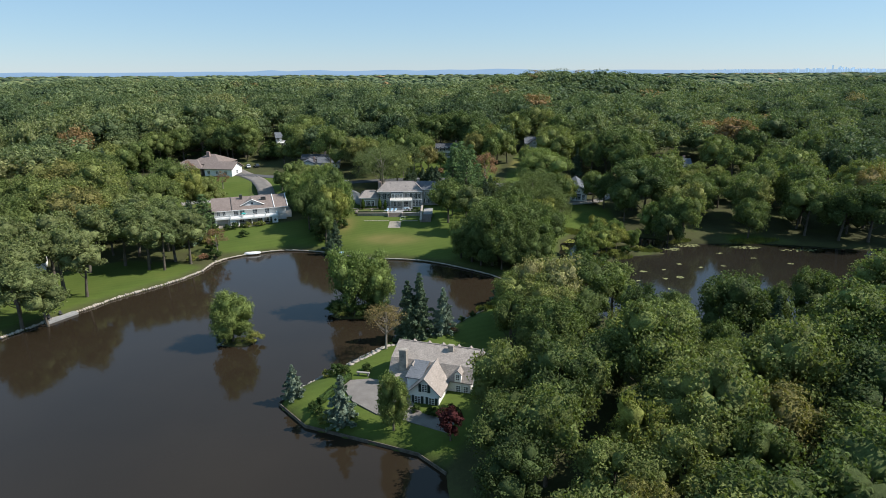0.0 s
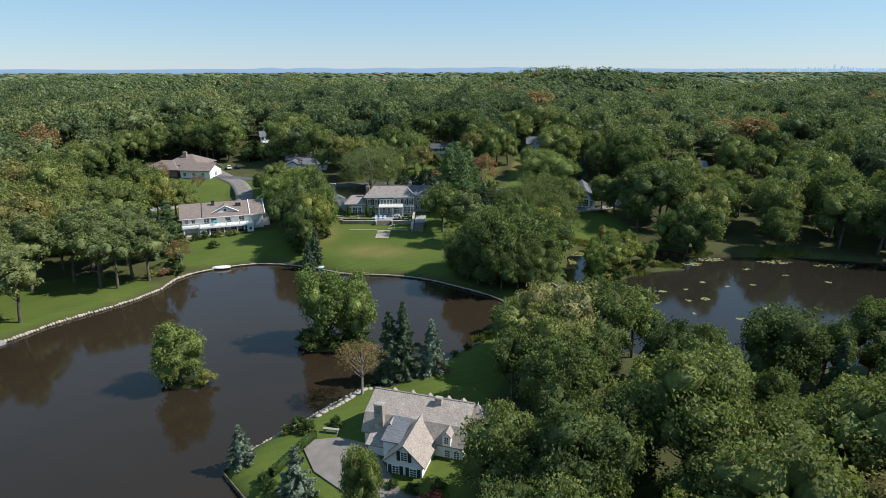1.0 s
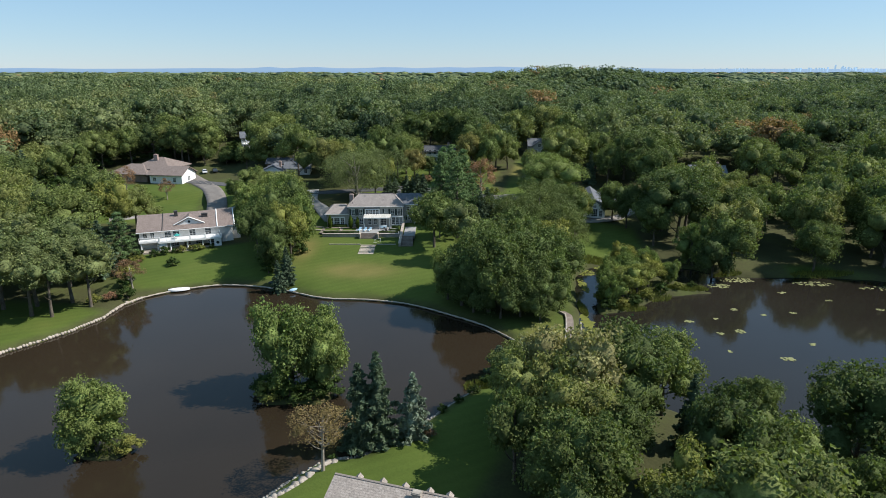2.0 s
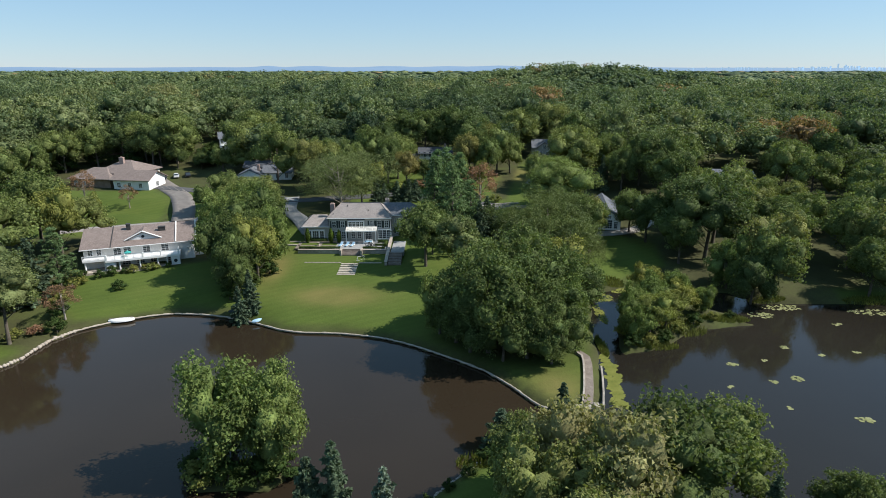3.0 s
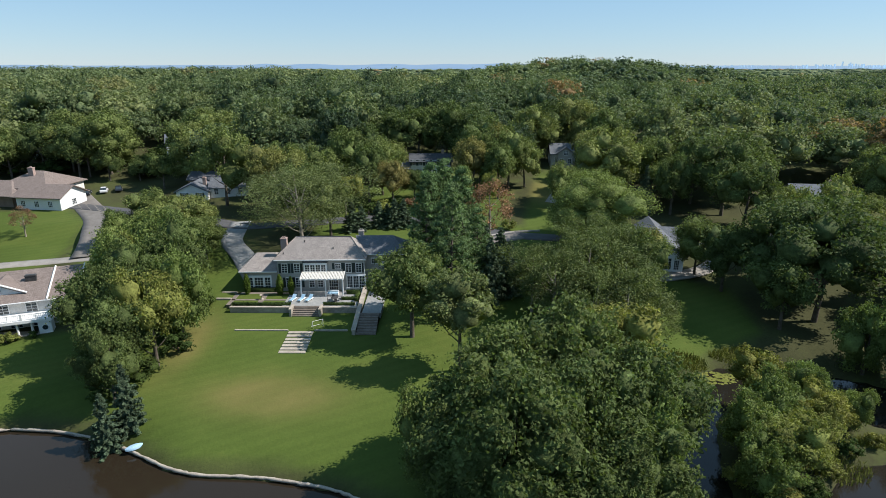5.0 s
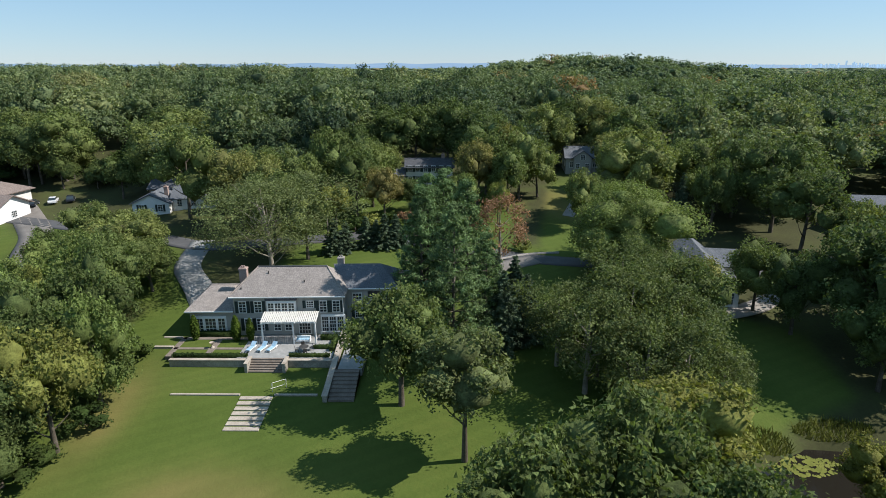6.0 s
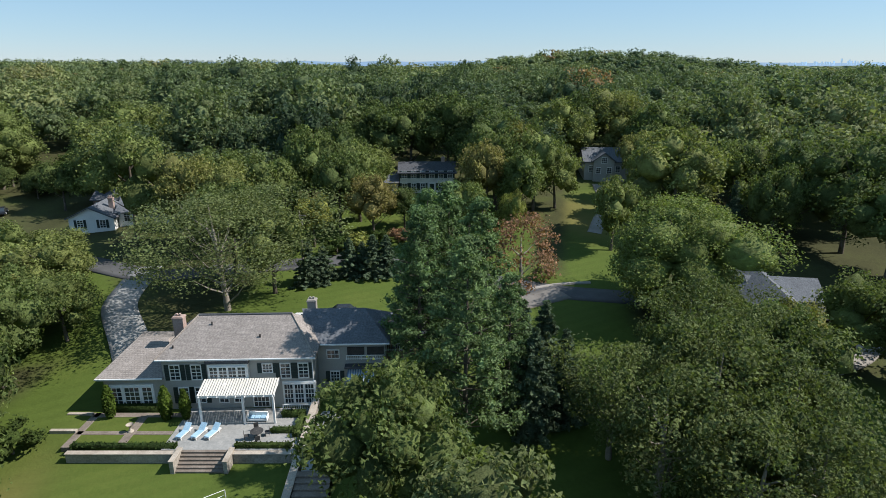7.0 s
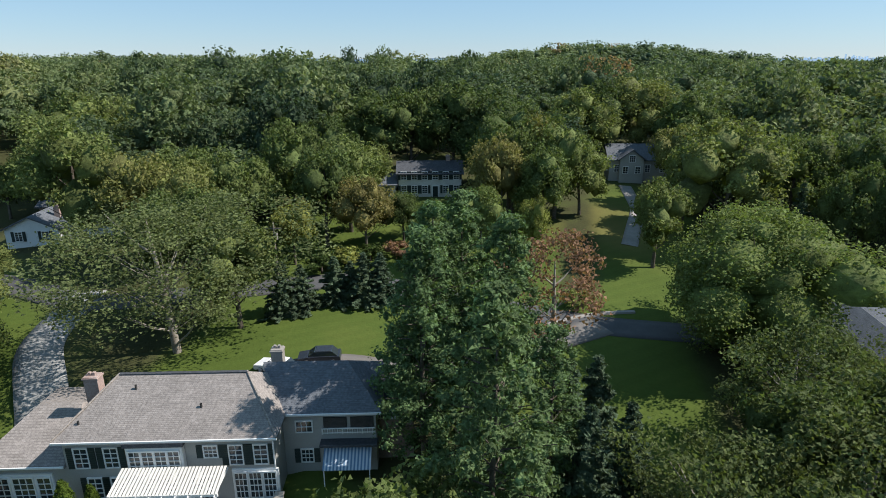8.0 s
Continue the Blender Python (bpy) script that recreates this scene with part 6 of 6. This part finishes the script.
for x in (-0.1, 13.5):
    p = box("end_pier", (x, -0.1, -1.2, x + 1.9, 1.6, 2.1), white, L, "white pier with oval window")
    V, F = tube([(x + 0.95, -0.16, 1.0), (x + 0.95, -0.08, 1.0)], [0.42, 0.42], 16)
    link_under("oval_window", np_mesh("oval_window", *joined((V, F), tube([(x + 0.95, -0.17, 1.0), (x + 0.95, -0.16, 1.0)], [0.4, 0.01], 16)), glass), L)
for x in (-0.05, 3.7, 7.5, 11.3, 15.1):
    box("rail_post", (x, -0.3, 2.6, x + 0.3, 0.0, 3.75), white, L)
box("porch_floor", (-5.0, -0.2, -1.2, 15.2, 3.4, 0.0), stone_light, L)
for x in (2.0, 4.1, 8.2, 12.2):
    window(L, x, 3.36, 2.75, 1.5, 1.85, 2, 4)
for x in (0.8, 3.6, 6.6, 9.6, 12.8):
    window(L, x, 3.36, 0.2, 1.6, 1.8, 3, 4)
for x in (-3.6, -1.8):
    window(L, x, 3.36, 3.0, 0.9, 1.3, 2, 4)
box("end_wing", (18.6, 5.2, -1.5, 20.6, 12.0, 2.6), white_brick, L, bev=0.03)
step_run(L, 5.2, 9.0, -2.4, -0.2, -1.2, 0.0, 5, stone_light)
UM = thing("patio_umbrella", pose(-72.1, 180.1, 6.35, 0, 0, 21.0), "small teal umbrella on the balcony", "umbrella")
V, F = tube([(5.6, 1.3, 0), (5.6, 1.3, 1.5)], [0.03, 0.03], 6)
link_under("pole", np_mesh("pole", V, F, white), UM)
V, F = tube([(5.6, 1.3, 1.0), (5.6, 1.3, 1.5)], [0.9, 0.02], 8)
link_under("canopy", np_mesh("canopy", V, F, blotchy("teal_canvas", (0.03, 0.22, 0.20), (0.04, 0.28, 0.25), (0.05, 0.32, 0.29), 1, 6)), UM)
for x, y, s in ((-67.3, 180.6, 0.6), (-60.8, 183, 0.6), (-58.6, 184, 0.55), (-75, 177.5, 0.9), (-77.5, 178.5, 0.8), (-73.5, 174.5, 0.9), (-65.4, 181.0, 0.9), (-69.3, 179.2, 1.0), (-71.2, 177.8, 0.9), (-61.6, 182.2, 0.9), (-63.4, 182.4, 0.7), (-74.6, 172.6, 1.1)):
    plant(rnd.choice(SHRUB[:1] + [GOLD_SHRUB] * 2), x, y, s, rnd.uniform(0, 360))
for i in range(9):
    rr = np.random.default_rng(600 + i)
    t = thing("boulder", pose(-76.5 + rr.uniform(-2, 3), 172.5 + rr.uniform(-4, 3), 0), "pale garden boulder among planting", "rock", "garden boulders")
    x, y = t.location[:2]
    t.location.z = ground_at(x, y) + 0.1
    V, F = ICO2
    link_under("stone", np_mesh("stone", V * rr.uniform(0.4, 0.9, 3) * (1 + rr.uniform(-0.12, 0.12, (len(V), 1))), F, stone_light), t)

# ---- houses among the trees ----
B = thing("house", pose(-123.5, 254.5, 8.9, 0, 0, -8.0), "sprawling house with brown hip roofs and white gables", "house")
box("wall", (0, 0, -2, 15, 12, 3.0), cladding, B)
part("roof", bm_hip(-0.8, -0.8, 15.8, 12.8, 3.0, 3.0, 5, 10, 6), roof_brown, B)
box("wall", (7, 4, -2, 22, 18, 4.4), white_brick, B)
part("roof", bm_hip(6.2, 3.2, 22.8, 18.8, 4.4, 3.6, 13, 16, 11), roof_brown, B)
gable_body(B, 17, 30, -1, 8.5, 3.2, 2.4, white, "x", -2)
gable_roof(B, 16, 30.8, -1.8, 9.3, 3.1, 2.7, roof_brown, "x")
chimney(B, 14, 9, 5, 9.2, 1.6, 0.9)
for x in (2, 5, 8, 19, 23, 27):
    window(B, x, -0.06 if x < 16 else -1.06, 0.6, 1.2, 1.4, 3, 3)
window(B, 30.06, 3.8, 0.6, 1.4, 1.4, 3, 3, turn=90)


def plain_house(x, y, z, turn, w, d, h, rh, wall, roof, label, storeys=2, cols=5, shut=None, axis_="x", porch=False):
    z = max(z, ground_at(x + w * 0.5, y + d * 0.5) - 0.3)
    t = thing("house", pose(x, y, z, 0, 0, turn), label, "house")
    gable_body(t, 0, w, 0, d, h, rh, wall, axis_, -2.5)
    gable_roof(t, -0.5, w + 0.5, -0.5, d + 0.5, h - 0.05, rh * 1.06 + 0.15, roof, axis_)
    for s in range(storeys):
        for i in range(cols):
            xx = w * (i + 0.5) / cols
            if s == 0 and i == cols // 2 and storeys > 1:
                dd = box("door", (xx - 0.5, -0.08, 0, xx + 0.5, 0.02, 2.1), shutter_paint, t)
                box("door_surround", (xx - 0.7, -0.05, 0, xx + 0.7, 0.01, 2.4), white, t)
                continue
            window(t, xx, -0.06, 0.75 + 2.75 * s, min(1.0, w / cols * 0.5), 1.45, 2, 4, shut=shut)
    for i in range(2):
        window(t, w + 0.06, d * (i + 0.5) / 2, 0.8, 0.9, 1.4, 2, 4, turn=90)
        window(t, -0.06, d * (i + 0.5) / 2, 0.8, 0.9, 1.4, 2, 4, turn=-90)
    if porch:
        box("porch_roof", (0.5, -2.6, 2.5, w - 0.5, 0.0, 2.75), white, t)
        for i in range(4):
            xx = 0.7 + (w - 1.4) * i / 3
            box("porch_post", (xx - 0.1, -2.5, -1.0, xx + 0.1, -2.3, 2.5), white, t)
    chimney(t, w * 0.8, d * 0.5, h, h + rh + 1.2, 0.9, 0.7)
    return t


plain_house(-3.4, 277.2, 11.8, 2, 12.4, 8.0, 4.7, 1.7, white_brick, roof_slate, "white two-storey colonial house with dark shutters in shade", 2, 6, shutter_paint)
plain_house(-12.5, 276.5, 11.8, 2, 8.4, 7.0, 2.6, 1.4, white_brick, roof_grey, "low white garage wing beside a colonial house", 1, 3)
plain_house(-65.0, 253.4, 10.2, 6, 8.2, 8.0, 2.7, 1.9, white, roof_grey, "small white one-storey house with grey roof", 1, 2, shutter_paint, "y")
plain_house(-56.8, 256.0, 10.2, 6, 9.5, 7.0, 2.6, 1.9, white, roof_grey, "low grey-roofed wing among trees", 1, 3)
plain_house(-66.0, 264.0, 10.8, 3, 13.0, 7.0, 3.0, 1.6, cladding, roof_slate, "dark glazed house behind a white cottage", 1, 6)
plain_house(-86.5, 297.0, 15.4, 20, 8.4, 7.0, 5.2, 2.2, white, roof_grey, "white two-storey house with porch on a wooded rise", 2, 4, None, "x", True)
plain_house(-132.0, 296.0, 14.5, 5, 14.0, 8.0, 3.2, 2.2, cladding, roof_brown, "low brown house among tall trees", 1, 4)
RH = plain_house(41.5, 290.0, 14.6, -4, 13.0, 9.0, 3.4, 2.6, wall_grey, roof_grey, "grey gabled house above a sloping lawn", 1, 4)
gable_body(RH, 2.0, 7.0, -1.2, 5.0, 3.6, 1.9, wall_grey, "y", -2.0, "gable_wing")
gable_roof(RH, 1.5, 7.5, -1.7, 5.0, 3.6, 2.2, roof_grey, "y")
window(RH, 4.5, -1.26, 3.1, 1.2, 1.3, 3, 3)
for x in (3.2, 5.8):
    window(RH, x, -1.26, 0.6, 1.0, 1.4, 2, 3)
plain_house(89.0, 318.0, 15.5, -6, 12.0, 9.0, 5.4, 2.4, cladding, roof_brown, "brown house half hidden on a wooded hill", 2, 4)
plain_house(94.5, 243.0, 7.0, -8, 12.0, 9.0, 5.2, 2.4, white_brick, roof_grey, "white porch house beside the pond woods", 2, 4, None, "x", True)
plain_house(-156.0, 205.0, 5.0, 10, 11.0, 8.0, 3.0, 2.0, white_brick, roof_grey, "pale house glimpsed between shore trees", 1, 3)
plain_house(-118.0, 138.0, 2.6, 30, 10.0, 8.0, 3.0, 2.0, white, roof_grey, "white lake cottage behind shore trees", 1, 4)
# the boathouse-like gabled house above the channel
G = thing("house", pose(49.0, 212.6, 4.9, 0, 0, -9.0), "white gabled house with tall windows and grey roof", "house")
gable_body(G, 0, 6.4, 0, 24, 3.3, 2.3, white, "y", -2.5)
gable_roof(G, -0.5, 6.9, -0.5, 24.5, 3.2, 2.6, roof_grey, "y")
gable_body(G, 1.0, 11.0, 14, 22, 2.8, 2.0, white, "x", -2.5)
gable_roof(G, 1.0, 11.5, 13.5, 22.5, 2.8, 2.2, roof_grey, "x")
for x, w in ((1.3, 0.9), (3.2, 1.7), (5.1, 0.9)):
    window(G, x, -0.06, 0.7, w, 1.9 if w < 1 else 2.3, 3, 4)
for x in (1.8, 4.6):
    window(G, x, -0.06, -1.4, 1.2, 1.1, 2, 3)
window(G, 3.2, -0.07, 3.5, 0.9, 0.7, 2, 2)
for y in (3, 7, 11):
    window(G, -0.06, y, 0.7, 1.2, 1.5, 2, 3, turn=-90)
    window(G, 6.46, y, 0.7, 1.2, 1.5, 2, 3, turn=90)
GR = thing("garage", pose(45.2, 216.5, 5.0, 0, 0, -18), "small pale garage beside a gabled house", "garage")
gable_body(GR, -5, 0, 0, 6, 2.5, 1.4, white, "x", -2)
gable_roof(GR, -5.4, 0.4, -0.4, 6.4, 2.5, 1.6, roof_grey, "x")
box("garage_door", (-4.4, -0.06, 0, -0.8, 0.0, 2.1), white_brick, GR)
ribbon("driveway", [(47, 208), (54, 210), (62, 214), (68, 222)], 3.5, concrete, "pale concrete drive beside a gabled house", "driveway")

# parked cars by the western house
for i, (x, y, a, mt, lb) in enumerate(((-95.5, 264, 20, car_dark, "dark car parked under trees"), (-92, 266.5, 24, car_white, "silver car parked under trees"), (-88.5, 268, 28, car_dark, "dark car parked under trees"))):
    car(x, y, ground_at(x, y) + 0.14, a, mt, lb)
# utility poles
for x, y in ((-16.7, 236.5), (-62.5, 228.0)):
    t = thing("utility_pole", pose(x, y, ground_at(x, y)), "weathered wooden utility pole with crossarm", "pole", "utility poles")
    V, F = tube([(0, 0, -0.5), (0, 0, 9.5)], [0.16, 0.11], 8)
    link_under("shaft", np_mesh("shaft", V, F, wood_grey), t)
    box("crossarm", (-1.0, -0.06, 8.6, 1.0, 0.06, 8.75), wood_grey, t)
    V, F = tube([(0.28, 0, 7.2), (0.28, 0, 8.1)], [0.2, 0.2], 10)
    link_under("transformer", np_mesh("transformer", V, F, concrete), t)


# ---- lake edges, dam and things on the water ----
def shore_stones(name, pts, seed, label, size=0.30, mat=None):
    """A low edging of pale stones along a bank, in one mesh."""
    rng = np.random.default_rng(seed)
    P = []
    for (x0, y0), (x1, y1) in zip(pts, pts[1:]):
        n = max(1, int(math.hypot(x1 - x0, y1 - y0) / (size * 1.15)))
        P += [(x0 + (x1 - x0) * i / n, y0 + (y1 - y0) * i / n) for i in range(n)]
    P = np.array(P)
    P[1:-1] = (P[:-2] + P[1:-1] * 2 + P[2:]) / 4
    for _ in range(4):
        P[1:-1] = (P[:-2] + P[1:-1] * 2 + P[2:]) / 4
    C = np.column_stack([P, np.full(len(P), 0.26)]) + rng.normal(size=(len(P), 3)) * np.array((0.06, 0.06, 0.03))
    V, F = ICO1
    S = rng.uniform(0.75, 1.3, (len(C), 1, 1)) * size * np.array((0.8, 0.8, 0.75))
    W = V[None] * S * (1 + rng.uniform(-0.2, 0.2, (len(C), len(V), 1))) + C[:, None]
    G = (F[None] + (np.arange(len(C)) * len(V))[:, None, None]).reshape(-1, 3)
    return tagged(new(name, np_mesh(name, W.reshape(-1, 3), G, mat or stone_light)), label, "stone edging", kind="stuff")


def bank_offset(pts, d):
    P = np.array(pts, float)
    T = np.gradient(P, axis=0)
    T /= np.hypot(T[:, 0], T[:, 1])[:, None]
    return [tuple(p) for p in P + np.column_stack([-T[:, 1], T[:, 0]]) * d]


shore_stones("stone_edging", bank_offset(LAKE_WEST[:9], 0.1), 1, "pale stone edging along the western lake bank", 0.46)
rng = np.random.default_rng(2)
P = np.array([(x0 + (x1 - x0) * i / 12, y0 + (y1 - y0) * i / 12) for (x0, y0), (x1, y1) in zip(LAKE_WEST[7:22], LAKE_WEST[8:23]) for i in range(12)])
for _ in range(14):
    P[1:-1] = (P[:-2] + P[1:-1] * 2 + P[2:]) / 4
V, F = tube(np.column_stack([P + rng.normal(size=P.shape) * 0.03, 0.30 + rng.normal(size=len(P)) * 0.02]), 0.19 + rng.uniform(-0.05, 0.05, len(P)), 6)
tagged(new("lake_wall", np_mesh("lake_wall", V, F, stone_light)), "low pale stone wall edging the lawn at the lake", "wall", kind="structure")
shore_stones("stone_edging", bank_offset(LAKE_WEST[25:34], 0.1), 3, "rough stones along the promontory bank", 0.36, stone)
# dark timber edge of the promontory
TM = thing("timber_edging", Matrix(), "dark timber bulkhead round the promontory lawn", "edging", kind="structure")
pts = LAKE_WEST[33:40]
for (x0, y0), (x1, y1) in zip(pts, pts[1:]):
    Ld = math.hypot(x1 - x0, y1 - y0)
    box("board", (0, -0.08, -0.6, Ld, 0.08, 0.55), bark, TM, m=pose(x0, y0, 0, 0, 0, math.degrees(math.atan2(y1 - y0, x1 - x0))))

DM = thing("dam_walkway", pose(27.6, 128.6, 0, 0, 0, 0), "narrow stone dam walkway between two waters", "walkway", kind="structure")
dpts = [(0.2, 0.8), (1.3, 5.0), (2.3, 9.5), (3.0, 13.2), (3.2, 15.6), (2.2, 17.4)]
for i, (a, b) in enumerate(zip(dpts, dpts[1:])):
    Ld = math.hypot(b[0] - a[0], b[1] - a[1])
    m = pose(a[0], a[1], 0, 0, 0, math.degrees(math.atan2(b[1] - a[1], b[0] - a[0])))
    box("walk_slab", (0, -0.65, -0.5, Ld + 0.1, 0.65, 1.12 + 0.004 * i), step_stone, DM, m=m)
    box("dam_wall", (-0.05, 0.65, -0.5, Ld + 0.15, 0.95, 1.5 + 0.003 * i), stone, DM, "rough stone parapet", m=m)
    if i < 3:
        box("outer_wall", (0, -2.3, -0.5, Ld, -2.0, 0.85 + 0.003 * i), stone, DM, m=m)
box("spillway", (-4.6, -0.6, -1.0, 1.6, 0.5, 0.95), stone, DM, "stone spillway head", bev=0.06)
box("spillway_cap", (-4.7, -0.65, 0.95, 1.7, 0.55, 1.1), stone, DM)
box("spillway", (-3.8, -4.2, -1.0, 1.4, -3.4, 0.75), stone_light, DM, "lower spillway lip", bev=0.06)
for x in (-4.4, 1.2):
    box("pier", (x - 0.4, -0.7, -1, x + 0.4, 0.6, 1.45), stone, DM, bev=0.05)

BT = thing("rowing_boat", pose(-57.7, 160.4, 0.35, 0, 0, 14), "white upturned boat lying on the lake bank", "boat")
xs = np.linspace(-2.4, 2.4, 13)
V, F = [], []
for i, x in enumerate(xs):
    w = 0.78 * (1 - (abs(x) / 2.6) ** 2.6)
    for a in np.linspace(0, math.pi, 9):
        V.append((x, w * math.cos(a), 0.62 * math.sin(a) ** 0.7 * (0.55 + 0.45 * w / 0.78)))
for i in range(12):
    for j in range(8):
        F.append((i * 9 + j, i * 9 + j + 1, (i + 1) * 9 + j + 1, (i + 1) * 9 + j))
link_under("hull", np_mesh("hull", V, np.array(F), white, smooth=True), BT)
box("keel", (-2.2, -0.04, 0.5, 2.2, 0.04, 0.68), wood_grey, BT)
KY = thing("kayak", pose(-30.6, 159.8, ground_at(-30.6, 159.8) + 0.1, 0, 0, 40), "small blue boat by the spruce on the shore", "boat")
V2 = np.array(V) * np.array((0.42, 0.6, 0.7))
link_under("hull", np_mesh("hull", V2, np.array(F), blue_cloth, smooth=True), KY)
RB = thing("rowing_boat", pose(-36.0, 163.6, ground_at(-36, 163.6) + 0.1, 0, 0, 20), "dark green dinghy drawn up on the grass", "boat")
link_under("hull", np_mesh("hull", np.array(V) * np.array((0.6, 0.8, 0.8)), np.array(F), shutter_paint, smooth=True), RB)
PT = thing("stone_landing", pose(-86.4, 112.5, ground_at(-86.4, 112.5), 0, 0, 62), "grey flagged landing on the lake bank", "landing", kind="structure")
box("paving", (-3.4, -1.2, -0.5, 3.4, 1.3, 0.12), paving, PT)
for x in (-2.0, 0.5):
    ch = thing("garden_chair", PT.matrix_basis @ pose(x, 0.4, 0.12), "dark garden chair on a lakeside landing", "chair", "landing chairs")
    box("seat", (-0.3, -0.3, 0.35, 0.3, 0.3, 0.42), dark_metal, ch)
    box("backrest", (-0.3, 0.25, 0.42, 0.3, 0.32, 1.0), dark_metal, ch)
    for a in (-0.26, 0.26):
        for b in (-0.26, 0.26):
            box("leg", (a - 0.03, b - 0.03, 0, a + 0.03, b + 0.03, 0.35), dark_metal, ch, bev=0.004)


def pads(name, spots, seed, label, mat=None):
    """Lily leaves floating in loose rafts, in one mesh."""
    rng = np.random.default_rng(seed)
    V, F = [], []
    for (x, y, rx, ry, n) in spots:
        for _ in range(n):
            a, q = rng.uniform(0, 6.283), math.sqrt(rng.uniform())
            cx, cy, r = x + rx * q * math.cos(a), y + ry * q * math.sin(a), rng.uniform(0.12, 0.34)
            b = rng.uniform(0, 6.283)
            o = len(V)
            V.append((cx, cy, 0.03))
            for k in range(8):
                w = b + 5.8 * k / 7
                V.append((cx + r * math.cos(w), cy + r * math.sin(w), 0.025 + rng.uniform(0, 0.02)))
            F += [(o, o + k, o + k + 1) for k in range(1, 8)]
    return tagged(new(name, np_mesh(name, V, np.array(F), mat or lily_leaf)), label, "lily pads", kind="stuff")


pads("lily_pads", [(64, 138.7, 0.9, 0.8, 26), (55.7, 143.6, 0.9, 0.6, 22), (59.7, 137.7, 0.6, 0.5, 12), (77.6, 168.5, 4.5, 1.6, 90), (71.1, 164.5, 3.0, 1.5, 60), (52, 136, 0.5, 0.4, 8),
                   (62, 145, 0.6, 0.4, 10), (68, 150, 0.7, 0.5, 12), (73, 147, 0.5, 0.4, 8), (75, 133, 0.7, 0.5, 12), (58, 130, 0.5, 0.4, 8), (67, 127, 1.2, 0.8, 22), (95, 166, 5, 1.5, 80), (110, 163, 6, 1.5, 60),
                   (84, 160, 1, 0.6, 14), (92, 155, 0.9, 0.6, 12), (100, 150, 0.8, 0.6, 10), (80, 148, 0.7, 0.5, 10)], 11, "loose rafts of lily pads on the pond")
pads("lily_pads", [(33.0 + 0.045 * i + rnd.uniform(-0.9, 0.9), 130.2 + 0.38 * i, rnd.uniform(0.4, 0.8), 0.6, 34) for i in range(44)] + [(41, 174, 2.5, 2.5, 170), (48, 178, 4, 1.8, 220), (56, 177.5, 3.5, 1.6, 140), (38.5, 165, 0.9, 5, 160)], 12, "dense yellow-green water plants along the channel", mat_weed)


def reeds(name, spots, seed, label):
    rng = np.random.default_rng(seed)
    vf = []
    for (x, y, rx, ry, n) in spots:
        a = rng.uniform(0, 6.283, n)
        q = np.sqrt(rng.uniform(size=n))
        cx, cy = x + rx * q * np.cos(a), y + ry * q * np.sin(a)
        h = rng.uniform(0.4, 1.1, n)
        d = rng.normal(size=(n, 2)) * 0.22
        w = rng.uniform(0.06, 0.14, n)
        z = np.maximum(height(cx, cy), 0) - 0.05
        V = np.stack([np.column_stack([cx - w, cy, z]), np.column_stack([cx + w, cy + w * 0.3, z]), np.column_stack([cx + d[:, 0], cy + d[:, 1], z + h])], 1).reshape(-1, 3)
        vf.append((V, np.arange(3 * n).reshape(-1, 3)))
    return tagged(new(name, np_mesh(name, *joined(*vf), reed_leaf)), label, "reeds", kind="stuff")


reeds("reeds", [(35, 150, 0.8, 4, 500), (52, 157, 5, 3, 700), (62, 160.6, 5, 1.2, 900), (44, 150, 5, 1.5, 800), (44, 181, 4, 2, 700), (54, 183, 5, 1.5, 700), (100, 171, 8, 1.2, 700), (76, 171.5, 4, 1, 500), (12, 117, 4, 2, 500), (-19, 115, 5.5, 3, 500), (-41.5, 99.8, 3, 1.8, 260)], 13, "yellow-green reeds and sedge at the water margin")

# ---- the horizon: hills and a city far off, tinted and glowing for haze ----
def far_ridge(name, y, x0, x1, z, amp, seed, label):
    rng = np.random.default_rng(seed)
    xs = np.linspace(x0, x1, 160)
    n = np.interp(np.arange(160), np.arange(0, 161, 8), rng.uniform(0, 1, 21)) * amp
    n *= np.clip(np.minimum(np.arange(160), 159 - np.arange(160)) / 12, 0, 1)
    top = np.column_stack([xs, np.full(160, y), z + n])
    back = top + np.array((0, 60, -30))
    low = np.column_stack([xs, np.full(160, y - 30), np.full(160, -20.0)])
    V = np.concatenate([low, top, back])
    F = [(k * 160 + i, k * 160 + i + 1, (k + 1) * 160 + i + 1, (k + 1) * 160 + i) for k in (0, 1) for i in range(159)]
    return tagged(new(name, np_mesh(name, V, np.array(F), distance)), label, "hills", kind="structure")


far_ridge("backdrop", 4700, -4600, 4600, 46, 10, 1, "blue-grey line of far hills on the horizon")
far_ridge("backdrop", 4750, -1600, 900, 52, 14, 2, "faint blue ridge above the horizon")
rng = np.random.default_rng(8)
bm = bmesh.new()
for i in range(90):
    x = rng.uniform(1750, 3560)
    w = rng.uniform(5, 12)
    cl = math.exp(-((x - 2950) / 190) ** 2) + math.exp(-((x - 2150) / 60) ** 2) * 0.5
    h = rng.uniform(6, 16) + cl * rng.uniform(5, 34)
    if rng.uniform() < 0.5 + cl:
        bm_box(bm, x, 4680, 30, x + w, 4690, 44 + 0.6 * h)
bm_box(bm, 2945, 4680, 30, 2953, 4690, 78)
ob = part("backdrop_city", bm, hazed_towers, None, "hazy skyline of city towers on the horizon")
tagged(ob, category="skyline", kind="structure")

for o in [SPRUCE, BLUE_SPRUCE, GOLD_SHRUB, RUST_SHRUB] + SHRUB:
    drop(o)
